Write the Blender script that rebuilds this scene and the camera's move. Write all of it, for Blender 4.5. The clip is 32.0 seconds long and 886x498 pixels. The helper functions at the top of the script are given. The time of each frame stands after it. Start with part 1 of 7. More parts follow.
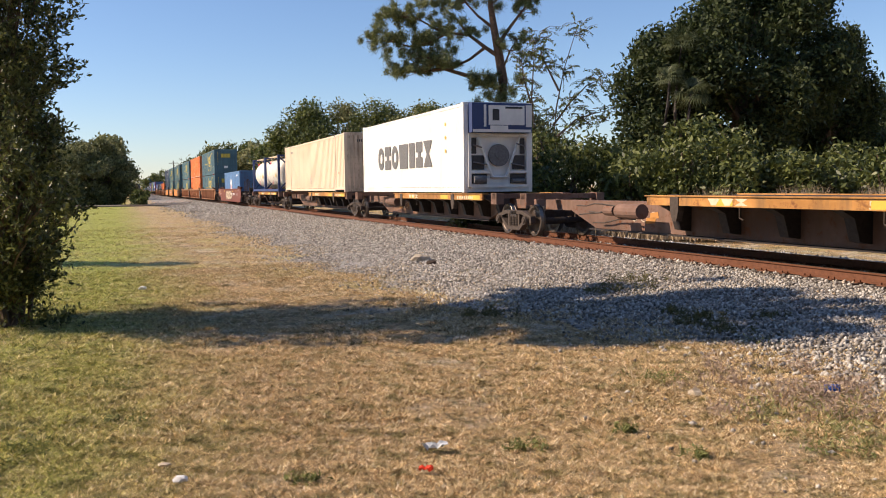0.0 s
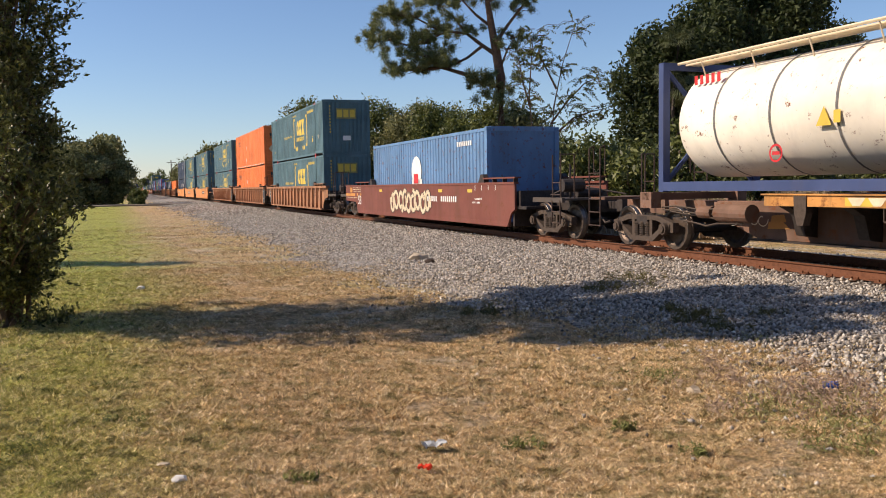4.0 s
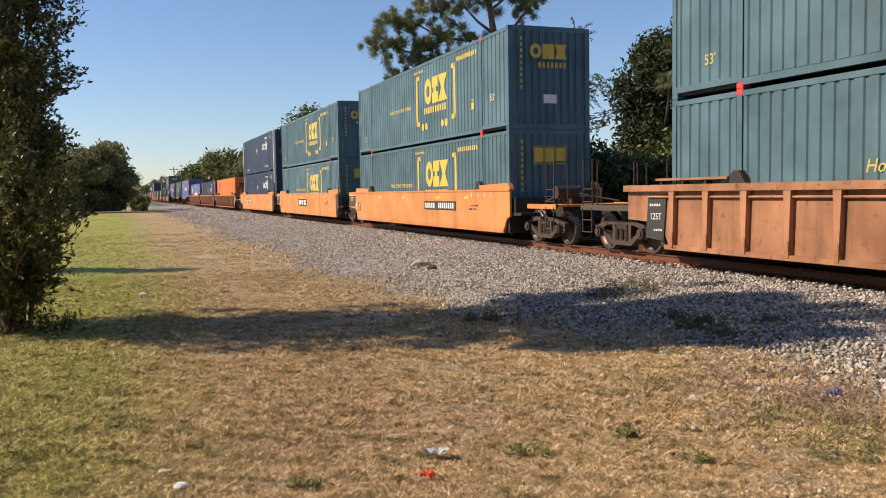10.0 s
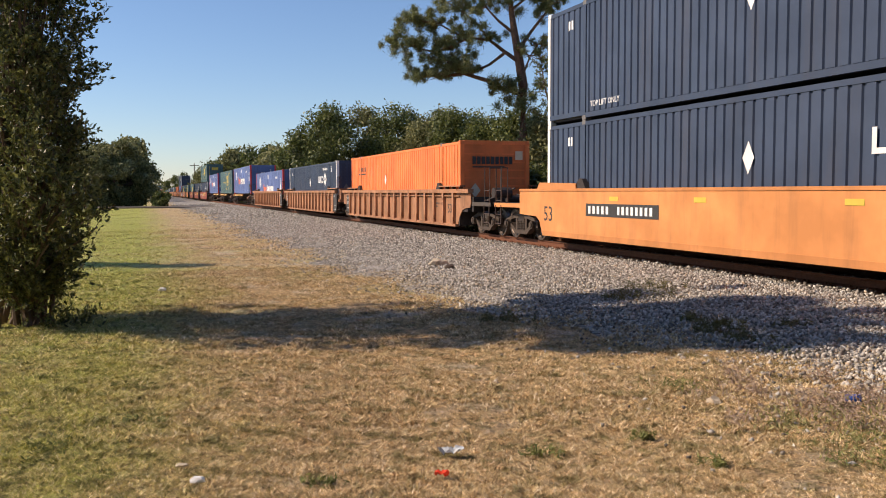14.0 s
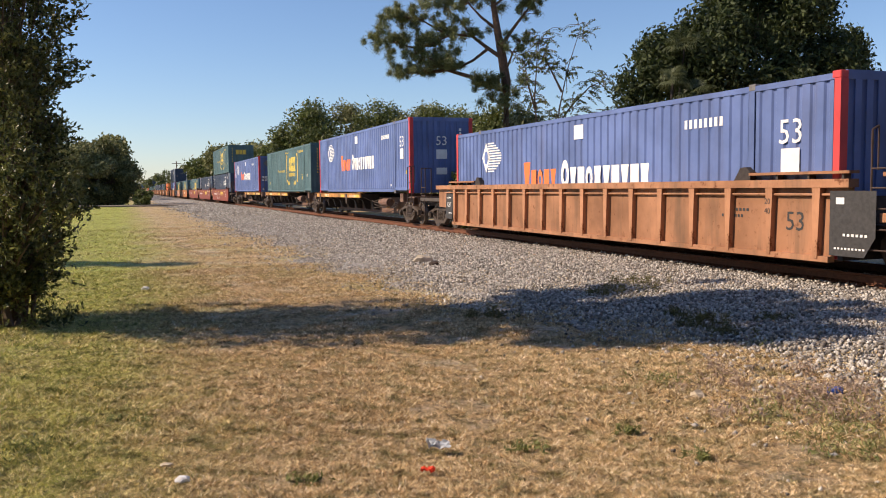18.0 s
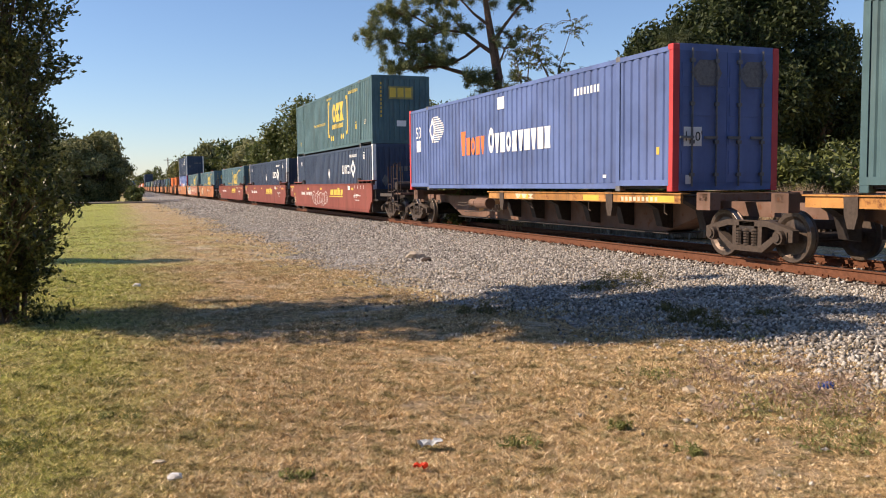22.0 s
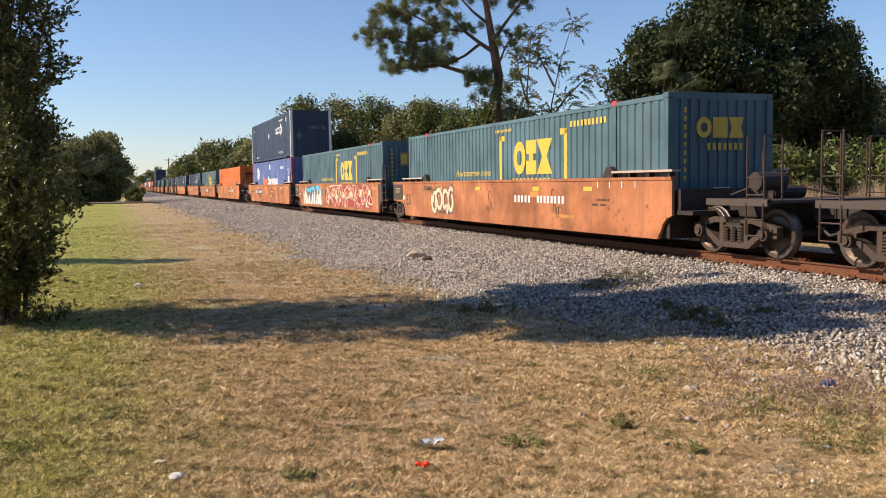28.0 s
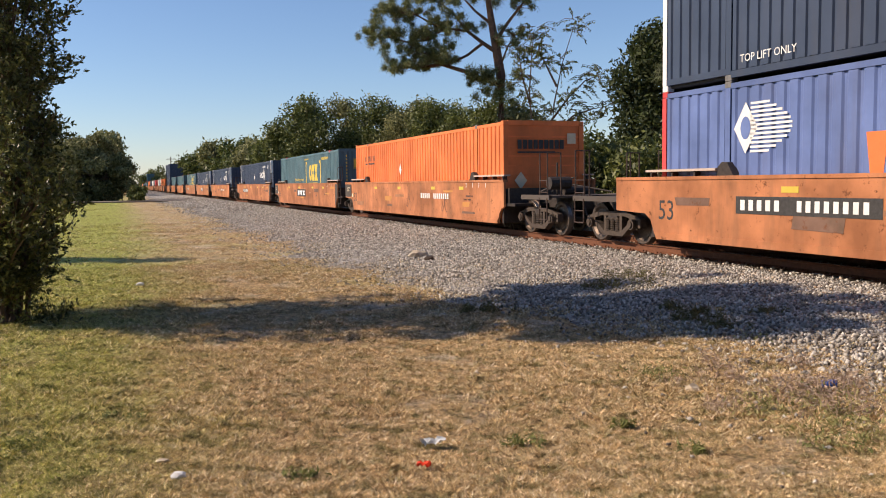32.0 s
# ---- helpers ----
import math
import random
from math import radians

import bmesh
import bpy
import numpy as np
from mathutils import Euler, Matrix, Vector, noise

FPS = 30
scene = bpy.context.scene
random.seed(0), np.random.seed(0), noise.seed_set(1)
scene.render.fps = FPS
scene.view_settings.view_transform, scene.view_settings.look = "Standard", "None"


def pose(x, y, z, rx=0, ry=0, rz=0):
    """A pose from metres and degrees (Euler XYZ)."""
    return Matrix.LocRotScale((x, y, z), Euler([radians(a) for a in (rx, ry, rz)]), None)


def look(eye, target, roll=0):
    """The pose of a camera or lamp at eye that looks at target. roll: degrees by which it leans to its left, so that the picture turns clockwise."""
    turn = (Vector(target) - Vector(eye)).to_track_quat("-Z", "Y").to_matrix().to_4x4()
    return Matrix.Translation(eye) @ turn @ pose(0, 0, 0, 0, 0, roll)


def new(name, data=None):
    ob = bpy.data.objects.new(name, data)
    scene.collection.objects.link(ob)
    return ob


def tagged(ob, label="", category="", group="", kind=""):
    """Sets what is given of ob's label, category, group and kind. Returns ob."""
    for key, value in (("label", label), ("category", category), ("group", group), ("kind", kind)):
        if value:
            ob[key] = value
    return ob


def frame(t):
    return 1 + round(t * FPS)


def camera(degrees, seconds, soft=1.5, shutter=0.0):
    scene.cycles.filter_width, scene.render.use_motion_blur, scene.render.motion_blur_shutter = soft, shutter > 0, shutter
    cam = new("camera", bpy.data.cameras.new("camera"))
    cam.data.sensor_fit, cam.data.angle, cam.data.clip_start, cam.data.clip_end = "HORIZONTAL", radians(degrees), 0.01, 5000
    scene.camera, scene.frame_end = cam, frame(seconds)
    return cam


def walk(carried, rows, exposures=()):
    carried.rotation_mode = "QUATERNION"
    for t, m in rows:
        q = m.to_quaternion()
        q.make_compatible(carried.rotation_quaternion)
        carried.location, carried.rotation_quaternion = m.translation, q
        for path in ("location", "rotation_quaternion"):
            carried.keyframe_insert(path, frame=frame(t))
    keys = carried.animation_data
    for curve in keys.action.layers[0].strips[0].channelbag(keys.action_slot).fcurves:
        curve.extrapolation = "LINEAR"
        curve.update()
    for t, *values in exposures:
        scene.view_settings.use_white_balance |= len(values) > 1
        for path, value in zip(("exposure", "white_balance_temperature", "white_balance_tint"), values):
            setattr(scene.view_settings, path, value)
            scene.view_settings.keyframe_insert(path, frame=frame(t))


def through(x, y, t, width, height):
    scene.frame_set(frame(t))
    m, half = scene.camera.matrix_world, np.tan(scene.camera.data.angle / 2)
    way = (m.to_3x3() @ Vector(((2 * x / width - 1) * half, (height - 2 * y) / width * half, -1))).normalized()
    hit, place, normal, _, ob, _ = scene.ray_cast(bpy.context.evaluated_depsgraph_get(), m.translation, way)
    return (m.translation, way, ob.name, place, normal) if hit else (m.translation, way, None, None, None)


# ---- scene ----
from itertools import product

# ---------------------------------------------------------------- camera
EYE = 1.75
cam = camera(54.55, 32.0, soft=1.0, shutter=0.0)
TURNS = [
    (0, 85.841, 0.733, -0.053), (0.5, 85.821, 0.837, -0.047), (1, 85.789, 0.791, -0.053),
    (1.5, 85.833, 0.747, -0.095), (2, 85.815, 0.797, -0.121), (2.5, 85.724, 0.820, -0.097),
    (3, 85.690, 0.923, -0.098), (3.5, 85.709, 0.924, -0.187), (5.5, 85.840, 0.928, -0.181),
    (6, 85.847, 0.935, -0.168), (6.5, 85.916, 0.940, -0.149), (7, 86.076, 0.950, -0.119),
    (7.5, 86.161, 0.817, -0.081), (8, 86.223, 0.717, -0.120), (8.5, 86.159, 0.823, -0.210),
    (9, 86.074, 0.863, -0.141), (9.5, 86.114, 0.784, -0.037), (10, 86.197, 0.916, -0.029),
    (10.5, 86.411, 1.058, -0.024), (11, 86.641, 1.057, 0.257), (11.5, 86.549, 0.946, 0.731),
    (12, 86.409, 0.847, 0.909), (12.5, 86.495, 0.810, 0.933), (13, 86.426, 0.682, 0.958),
    (13.5, 86.257, 0.397, 1.082), (14, 86.153, 0.226, 1.202), (14.5, 86.158, 0.272, 0.885),
    (16.5, 85.867, 0.566, 0.288), (17, 85.920, 0.488, 0.285), (17.5, 85.956, 0.467, 0.226),
    (18, 85.914, 0.581, 0.129), (18.5, 85.940, 0.595, 0.040), (19, 85.975, 0.592, -0.027),
    (19.5, 85.920, 0.578, -0.079), (20, 85.885, 0.468, -0.130), (20.5, 85.892, 0.365, -0.162),
    (21, 85.873, 0.329, -0.212), (21.5, 85.759, 0.468, -0.310), (22, 85.663, 0.636, -0.380),
    (22.5, 85.660, 0.690, -0.415), (23, 85.686, 0.719, -0.431), (23.5, 85.707, 0.711, -0.425),
    (24, 85.739, 0.744, -0.463), (24.5, 85.789, 0.707, -0.533), (25, 85.908, 0.603, -0.552),
    (25.5, 86.009, 0.660, -0.502), (27.5, 85.651, 0.821, -0.359), (28, 85.593, 0.849, -0.342),
    (28.5, 85.626, 0.877, -0.367), (29, 85.649, 0.926, -0.416), (29.5, 85.739, 0.932, -0.444),
    (30, 85.723, 0.971, -0.436), (30.5, 85.587, 1.041, -0.383), (31, 85.488, 1.078, -0.341),
    (31.5, 85.474, 0.999, -0.276), (32, 85.568, 0.746, -0.200),
]
walk(cam, [(t, pose(0, 0, EYE, rx, ry, rz)) for t, rx, ry, rz in TURNS],
     [(0, 0.42), (1, 0.29), (2, -0.03), (3, 0.09), (6, 0.35), (9, 0.24), (10, 0.30), (12, 0.34), (13, 0.28), (17, 0.35), (20, 0.34), (22, 0.42), (25, 0.40), (28, 0.38), (29, 0.36), (31, 0.36), (32, 0.28)])

# ---------------------------------------------------------------- track line
TH = radians(-20.46)
UX, UY = math.sin(TH), math.cos(TH)          # along the track, away from the viewer
NX, NY = -UY, UX                             # from the track towards the viewer
P0X, P0Y = 6.754, 15.0
RAIL = EYE - 1.408                           # top of rail


def gone(t):
    """Metres that the train has rolled after t seconds: it slows down a little."""
    return 14.4667 * t - 0.004878 * t * t - 0.0001547 * t ** 3

HEADING = 90 + 20.46


def at(s, d=0.0):
    """World x, y at s metres along the track and d metres from its middle towards the viewer."""
    return P0X + UX * s + NX * d, P0Y + UY * s + NY * d


# ---------------------------------------------------------------- light
SUN_EL, SUN_AZ = radians(37), radians(-92)   # azimuth from +y towards +x
world = bpy.data.worlds.new("sky")
scene.world = world
world.use_nodes = True
wn = world.node_tree.nodes
sky = wn.new("ShaderNodeTexSky")
sky.sky_type, sky.sun_disc = "NISHITA", False
sky.sun_elevation, sky.sun_rotation = SUN_EL, SUN_AZ % (2 * math.pi)
sky.air_density, sky.dust_density, sky.ozone_density = 1.0, 0.15, 5.0
tint = wn.new("ShaderNodeMix")               # a clear, slightly violet autumn sky
tint.data_type, tint.blend_type = "RGBA", "MULTIPLY"
tint.inputs["Factor"].default_value, tint.inputs[7].default_value = 1.0, (1.01, 0.955, 0.995, 1)
world.node_tree.links.new(sky.outputs["Color"], tint.inputs[6])
world.node_tree.links.new(tint.outputs[2], wn["Background"].inputs["Color"])
wn["Background"].inputs["Strength"].default_value = 0.109
sun = new("sun", bpy.data.lights.new("sun", "SUN"))
sun.data.energy, sun.data.angle, sun.data.color = 5.0, radians(0.6), (1.0, 0.805, 0.63)
SUN_TO = Vector((math.sin(SUN_AZ) * math.cos(SUN_EL), math.cos(SUN_AZ) * math.cos(SUN_EL), math.sin(SUN_EL)))
sun.matrix_world = look(SUN_TO * 50, (0, 0, 0))


# ---------------------------------------------------------------- materials
def mat(name):
    m = bpy.data.materials.new(name)
    m.use_nodes = True
    nt = m.node_tree
    return m, nt.nodes, nt.links, nt.nodes["Principled BSDF"]


def noise_node(n, l, scale, detail=4.0, rough=0.6, coord="Object", stretch=None):
    tc = n.new("ShaderNodeTexCoord")
    tex = n.new("ShaderNodeTexNoise")
    tex.inputs["Scale"].default_value, tex.inputs["Detail"].default_value = scale, detail
    tex.inputs["Roughness"].default_value = rough
    if stretch:
        mp = n.new("ShaderNodeMapping")
        mp.inputs["Scale"].default_value = stretch
        l.new(tc.outputs[coord], mp.inputs["Vector"])
        l.new(mp.outputs["Vector"], tex.inputs["Vector"])
    else:
        l.new(tc.outputs[coord], tex.inputs["Vector"])
    return tex


def ramp(n, l, src, stops):
    r = n.new("ShaderNodeValToRGB")
    r.color_ramp.elements[0].position, r.color_ramp.elements[0].color = stops[0][0], (*stops[0][1], 1)
    r.color_ramp.elements[1].position, r.color_ramp.elements[1].color = stops[-1][0], (*stops[-1][1], 1)
    for p, c in stops[1:-1]:
        r.color_ramp.elements.new(p).color = (*c, 1)
    l.new(src, r.inputs["Fac"])
    return r


def blend(n, l, fac, a, b, mode="MIX"):
    m = n.new("ShaderNodeMix")
    m.data_type, m.blend_type = "RGBA", mode
    for sock, v in ((m.inputs["Factor"], fac), (m.inputs[6], a), (m.inputs[7], b)):
        if isinstance(v, (int, float)):
            sock.default_value = v
        elif isinstance(v, tuple):
            sock.default_value = (*v, 1)
        else:
            l.new(v, sock)
    return m.outputs[2]


def bump(n, l, b, height, strength=0.3, dist=0.01):
    bp = n.new("ShaderNodeBump")
    bp.inputs["Strength"].default_value, bp.inputs["Distance"].default_value = strength, dist
    l.new(height, bp.inputs["Height"])
    l.new(bp.outputs["Normal"], b.inputs["Normal"])


def paint(name, colour, rough=0.5, dirt=(0.10, 0.075, 0.05), amount=0.35, rust=0.0, fade=0.12):
    """Weathered paint on steel: faded patches, streaks that run down, specks of rust."""
    m, n, l, b = mat(name)
    big = noise_node(n, l, 0.7, 5)
    streak = noise_node(n, l, 2.2, 5, 0.65, stretch=(1.0, 1.0, 0.12))
    light = tuple(min(1.0, c * (1 + fade) + 0.03 * fade) for c in colour)
    dark = tuple(c * (1 - fade) for c in colour)
    base = ramp(n, l, big.outputs["Fac"], [(0.35, dark), (0.65, light)]).outputs["Color"]
    mask = ramp(n, l, streak.outputs["Fac"], [(0.50, (0, 0, 0)), (0.72, (amount,) * 3)]).outputs["Color"]
    col = blend(n, l, mask, base, dirt)
    if rust:
        sp = noise_node(n, l, 5.0, 8, 0.75)
        rm = ramp(n, l, sp.outputs["Fac"], [(0.60 - rust * 0.2, (0, 0, 0)), (0.66, (1, 1, 1))]).outputs["Color"]
        col = blend(n, l, rm, col, (0.16, 0.06, 0.025))
    info = n.new("ShaderNodeObjectInfo")
    hv = n.new("ShaderNodeHueSaturation")
    mr = n.new("ShaderNodeMapRange")
    mr.inputs["To Min"].default_value, mr.inputs["To Max"].default_value = 0.9, 1.1
    l.new(info.outputs["Random"], mr.inputs["Value"])
    l.new(mr.outputs["Result"], hv.inputs["Value"])
    l.new(col, hv.inputs["Color"])
    l.new(hv.outputs["Color"], b.inputs["Base Color"])
    rr = n.new("ShaderNodeMapRange")
    rr.inputs["To Min"].default_value, rr.inputs["To Max"].default_value = rough - 0.12, rough + 0.2
    l.new(streak.outputs["Fac"], rr.inputs["Value"])
    l.new(rr.outputs["Result"], b.inputs["Roughness"])
    b.inputs["Specular IOR Level"].default_value = 0.25
    fine = noise_node(n, l, 30, 3)
    bump(n, l, b, fine.outputs["Fac"], 0.08, 0.003)
    return m


def plain(name, colour, rough=0.6, metal=0.0, scale=14.0, vary=0.3, relief=0.15):
    m, n, l, b = mat(name)
    tex = noise_node(n, l, scale, 6, 0.65)
    r = ramp(n, l, tex.outputs["Fac"], [(0.3, tuple(c * (1 - vary) for c in colour)), (0.7, tuple(min(1, c * (1 + vary)) for c in colour))])
    l.new(r.outputs["Color"], b.inputs["Base Color"])
    b.inputs["Roughness"].default_value, b.inputs["Metallic"].default_value = rough, metal
    b.inputs["Specular IOR Level"].default_value = 0.3
    bump(n, l, b, tex.outputs["Fac"], relief, 0.004)
    return m


def leaf_mat(name, dark, light, rough=0.5, through=0.25):
    m, n, l, b = mat(name)
    geo = n.new("ShaderNodeNewGeometry")
    r = ramp(n, l, geo.outputs["Random Per Island"], [(0.0, dark), (0.6, tuple((a + c) / 2 for a, c in zip(dark, light))), (1.0, light)])
    l.new(r.outputs["Color"], b.inputs["Base Color"])
    b.inputs["Roughness"].default_value = rough
    tr = n.new("ShaderNodeBsdfTranslucent")
    l.new(r.outputs["Color"], tr.inputs["Color"])
    mx = n.new("ShaderNodeMixShader")
    mx.inputs["Fac"].default_value = through
    l.new(b.outputs["BSDF"], mx.inputs[1])
    l.new(tr.outputs["BSDF"], mx.inputs[2])
    l.new(mx.outputs["Shader"], n["Material Output"].inputs["Surface"])
    return m


def lawn_colour(n, l):
    """Green away from the track, straw-coloured towards it, with patches at two sizes."""
    tc = n.new("ShaderNodeTexCoord")
    dot = n.new("ShaderNodeVectorMath")
    dot.operation = "DOT_PRODUCT"
    l.new(tc.outputs["Object"], dot.inputs[0])
    dot.inputs[1].default_value = (NX, NY, 0)
    off = P0X * NX + P0Y * NY
    mr = n.new("ShaderNodeMapRange")
    mr.inputs["From Min"].default_value, mr.inputs["From Max"].default_value = off + 9.7, off + 12.0
    l.new(dot.outputs["Value"], mr.inputs["Value"])
    big = noise_node(n, l, 0.45, 4, 0.6)
    small = noise_node(n, l, 2.2, 5, 0.7)
    add = n.new("ShaderNodeMath")
    add.operation = "MULTIPLY_ADD"
    l.new(big.outputs["Fac"], add.inputs[0])
    add.inputs[1].default_value = 1.5
    l.new(mr.outputs["Result"], add.inputs[2])
    add2 = n.new("ShaderNodeMath")
    add2.operation = "MULTIPLY_ADD"
    l.new(small.outputs["Fac"], add2.inputs[0])
    add2.inputs[1].default_value = 0.9
    sep = n.new("ShaderNodeSeparateXYZ")
    l.new(tc.outputs["Object"], sep.inputs[0])
    near = n.new("ShaderNodeMapRange")
    near.inputs["From Min"].default_value, near.inputs["From Max"].default_value = 6.0, 17.0
    near.inputs["To Min"].default_value, near.inputs["To Max"].default_value = -0.30, 0.12
    l.new(sep.outputs["Y"], near.inputs["Value"])
    plus = n.new("ShaderNodeMath")
    l.new(add.outputs["Value"], plus.inputs[0])
    l.new(near.outputs["Result"], plus.inputs[1])
    l.new(plus.outputs["Value"], add2.inputs[2])
    mr2 = n.new("ShaderNodeMapRange")
    mr2.inputs["From Min"].default_value, mr2.inputs["From Max"].default_value = 1.25, 2.3
    l.new(add2.outputs["Value"], mr2.inputs["Value"])
    return mr2.outputs["Result"], small


def lawn_material(name, blades):
    m, n, l, b = mat(name)
    green, small = lawn_colour(n, l)
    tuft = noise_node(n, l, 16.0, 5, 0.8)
    if blades:
        geo = n.new("ShaderNodeNewGeometry")
        rnd_out = geo.outputs["Random Per Island"]
        straw = ramp(n, l, rnd_out, [(0, (0.14, 0.080, 0.032)), (0.35, (0.49, 0.325, 0.155)), (0.75, (0.88, 0.655, 0.375)), (1, (0.98, 0.88, 0.66))]).outputs["Color"]
        grass = ramp(n, l, rnd_out, [(0, (0.14, 0.17, 0.03)), (0.5, (0.47, 0.52, 0.085)), (0.85, (0.80, 0.70, 0.25)), (1, (0.97, 0.82, 0.42))]).outputs["Color"]
        wn2 = n.new("ShaderNodeTexWhiteNoise")
        wn2.noise_dimensions = "1D"
        l.new(rnd_out, wn2.inputs["W"])
        jit = n.new("ShaderNodeMath")
        jit.operation = "MULTIPLY_ADD"
        l.new(wn2.outputs["Value"], jit.inputs[0])
        jit.inputs[1].default_value = 0.7
        l.new(green, jit.inputs[2])
        low = n.new("ShaderNodeMapRange")
        low.inputs["From Min"].default_value, low.inputs["From Max"].default_value = 0.42, 1.45
        l.new(jit.outputs["Value"], low.inputs["Value"])
        green = low.outputs["Result"]
    else:
        fine = noise_node(n, l, 70, 6, 0.85)
        straw = ramp(n, l, fine.outputs["Fac"], [(0.36, (0.14, 0.085, 0.038)), (0.5, (0.54, 0.36, 0.165)), (0.64, (0.90, 0.65, 0.34))]).outputs["Color"]
        grass = ramp(n, l, fine.outputs["Fac"], [(0.36, (0.14, 0.15, 0.02)), (0.64, (0.66, 0.68, 0.11))]).outputs["Color"]
        sand = noise_node(n, l, 1.1, 5, 0.65)
        sm = ramp(n, l, sand.outputs["Fac"], [(0.50, (0, 0, 0)), (0.60, (0.8, 0.8, 0.8))]).outputs["Color"]
        straw = blend(n, l, sm, straw, (0.62, 0.52, 0.39))
        bump(n, l, b, fine.outputs["Fac"], 1.0, 0.04)
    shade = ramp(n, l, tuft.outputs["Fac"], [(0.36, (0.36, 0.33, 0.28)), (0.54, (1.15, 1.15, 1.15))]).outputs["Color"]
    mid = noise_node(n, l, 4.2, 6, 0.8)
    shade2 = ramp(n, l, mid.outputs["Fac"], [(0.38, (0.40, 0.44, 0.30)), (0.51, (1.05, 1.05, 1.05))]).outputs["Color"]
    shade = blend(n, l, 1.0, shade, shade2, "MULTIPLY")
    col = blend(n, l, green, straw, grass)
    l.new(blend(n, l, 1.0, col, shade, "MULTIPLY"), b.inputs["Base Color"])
    b.inputs["Roughness"].default_value = 0.85
    return m


def gravel_material(name, pieces):
    m, n, l, b = mat(name)
    if pieces:
        geo = n.new("ShaderNodeNewGeometry")
        src = geo.outputs["Random Per Island"]
        r = ramp(n, l, src, [(0, (0.10, 0.085, 0.07)), (0.4, (0.27, 0.245, 0.21)), (0.8, (0.50, 0.465, 0.41)), (0.9, (0.68, 0.64, 0.57)), (1, (0.40, 0.29, 0.18))])
        fine = noise_node(n, l, 60, 3)
        bump(n, l, b, fine.outputs["Fac"], 0.3, 0.005)
    else:
        v = n.new("ShaderNodeTexVoronoi")
        v.inputs["Scale"].default_value = 14
        tc = n.new("ShaderNodeTexCoord")
        l.new(tc.outputs["Object"], v.inputs["Vector"])
        r = ramp(n, l, v.outputs["Color"], [(0.1, (0.11, 0.095, 0.08)), (0.5, (0.30, 0.275, 0.24)), (0.9, (0.46, 0.43, 0.38))])
        bump(n, l, b, v.outputs["Distance"], 1.0, 0.05)
    l.new(r.outputs["Color"], b.inputs["Base Color"])
    b.inputs["Roughness"].default_value = 0.9
    return m


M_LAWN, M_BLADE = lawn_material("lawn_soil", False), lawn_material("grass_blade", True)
M_BALLAST, M_STONE = gravel_material("ballast_bed", False), gravel_material("ballast_stone", True)
M_RAIL = plain("rusty_rail", (0.165, 0.068, 0.035), 0.75, 0.2)
M_RAILTOP = plain("worn_rail_head", (0.30, 0.27, 0.25), 0.35, 0.9, vary=0.1)
M_TIE = plain("creosoted_timber", (0.07, 0.05, 0.038), 0.85, scale=6)
M_ASPHALT = plain("worn_asphalt", (0.20, 0.165, 0.13), 0.9, scale=5)
M_BARK = plain("bark", (0.13, 0.095, 0.07), 0.9, scale=9, relief=0.8)
M_PINEBARK = plain("pine_bark", (0.15, 0.09, 0.06), 0.9, scale=7, relief=0.8)
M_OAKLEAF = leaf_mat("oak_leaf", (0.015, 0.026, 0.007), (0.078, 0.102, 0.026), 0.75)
M_SHRUB = leaf_mat("shrub_leaf", (0.036, 0.054, 0.013), (0.22, 0.24, 0.062))
M_HEDGE = leaf_mat("glossy_leaf", (0.030, 0.045, 0.014), (0.24, 0.25, 0.08), 0.45, 0.32)
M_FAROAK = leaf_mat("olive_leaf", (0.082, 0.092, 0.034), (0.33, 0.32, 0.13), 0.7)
M_PALM = leaf_mat("palm_leaf", (0.06, 0.075, 0.03), (0.14, 0.16, 0.07), 0.6)
M_NEEDLE = leaf_mat("pine_needle", (0.07, 0.09, 0.03), (0.30, 0.31, 0.12))
M_BACKDROP = plain("backdrop_foliage", (0.045, 0.060, 0.018), 0.7, scale=3, vary=0.6, relief=1.0)
M_DRYWEED = leaf_mat("dry_weed", (0.32, 0.23, 0.14), (0.66, 0.53, 0.36), 0.8)
M_STEEL = plain("dark_oily_steel", (0.055, 0.045, 0.04), 0.65, 0.3)
M_TRUCK = plain("dusty_cast_steel", (0.085, 0.064, 0.050), 0.75, 0.2)
M_WHEEL = plain("worn_wheel_steel", (0.12, 0.09, 0.07), 0.5, 0.6)
M_TREAD = plain("polished_tread", (0.26, 0.23, 0.20), 0.45, 0.9, vary=0.1)
M_BROWNCAR = paint("tan_brown_car_paint", (0.36, 0.175, 0.09), 0.65, amount=0.65, rust=0.14, fade=0.3)
M_ORANGECAR = paint("orange_car_paint", (0.60, 0.25, 0.085), 0.6, amount=0.3, fade=0.16)
M_REDCAR = paint("red_brown_car_paint", (0.225, 0.062, 0.045), 0.6, amount=0.35, rust=0.05)
M_RUSTCAR = paint("rusted_orange_car_paint", (0.42, 0.165, 0.07), 0.65, amount=0.5, rust=0.04, fade=0.35)
M_MAROON = paint("maroon_car_paint", (0.19, 0.065, 0.048), 0.6, amount=0.35, rust=0.2)
M_YELLOW = paint("yellow_deck_paint", (0.52, 0.25, 0.07), 0.6, amount=0.75, rust=0.35, fade=0.3)
# pale guide boards: the sunlit top edge is put into the colour
M_GUIDELIT = paint("sunlit_guide_paint", (0.52, 0.43, 0.36), 0.6, amount=0.3)
M_SPINE = paint("rust_brown_sill", (0.19, 0.112, 0.08), 0.75, amount=0.6, rust=0.3, fade=0.3)
M_LADDER = plain("dark_rusted_iron", (0.075, 0.05, 0.04), 0.7, 0.2)
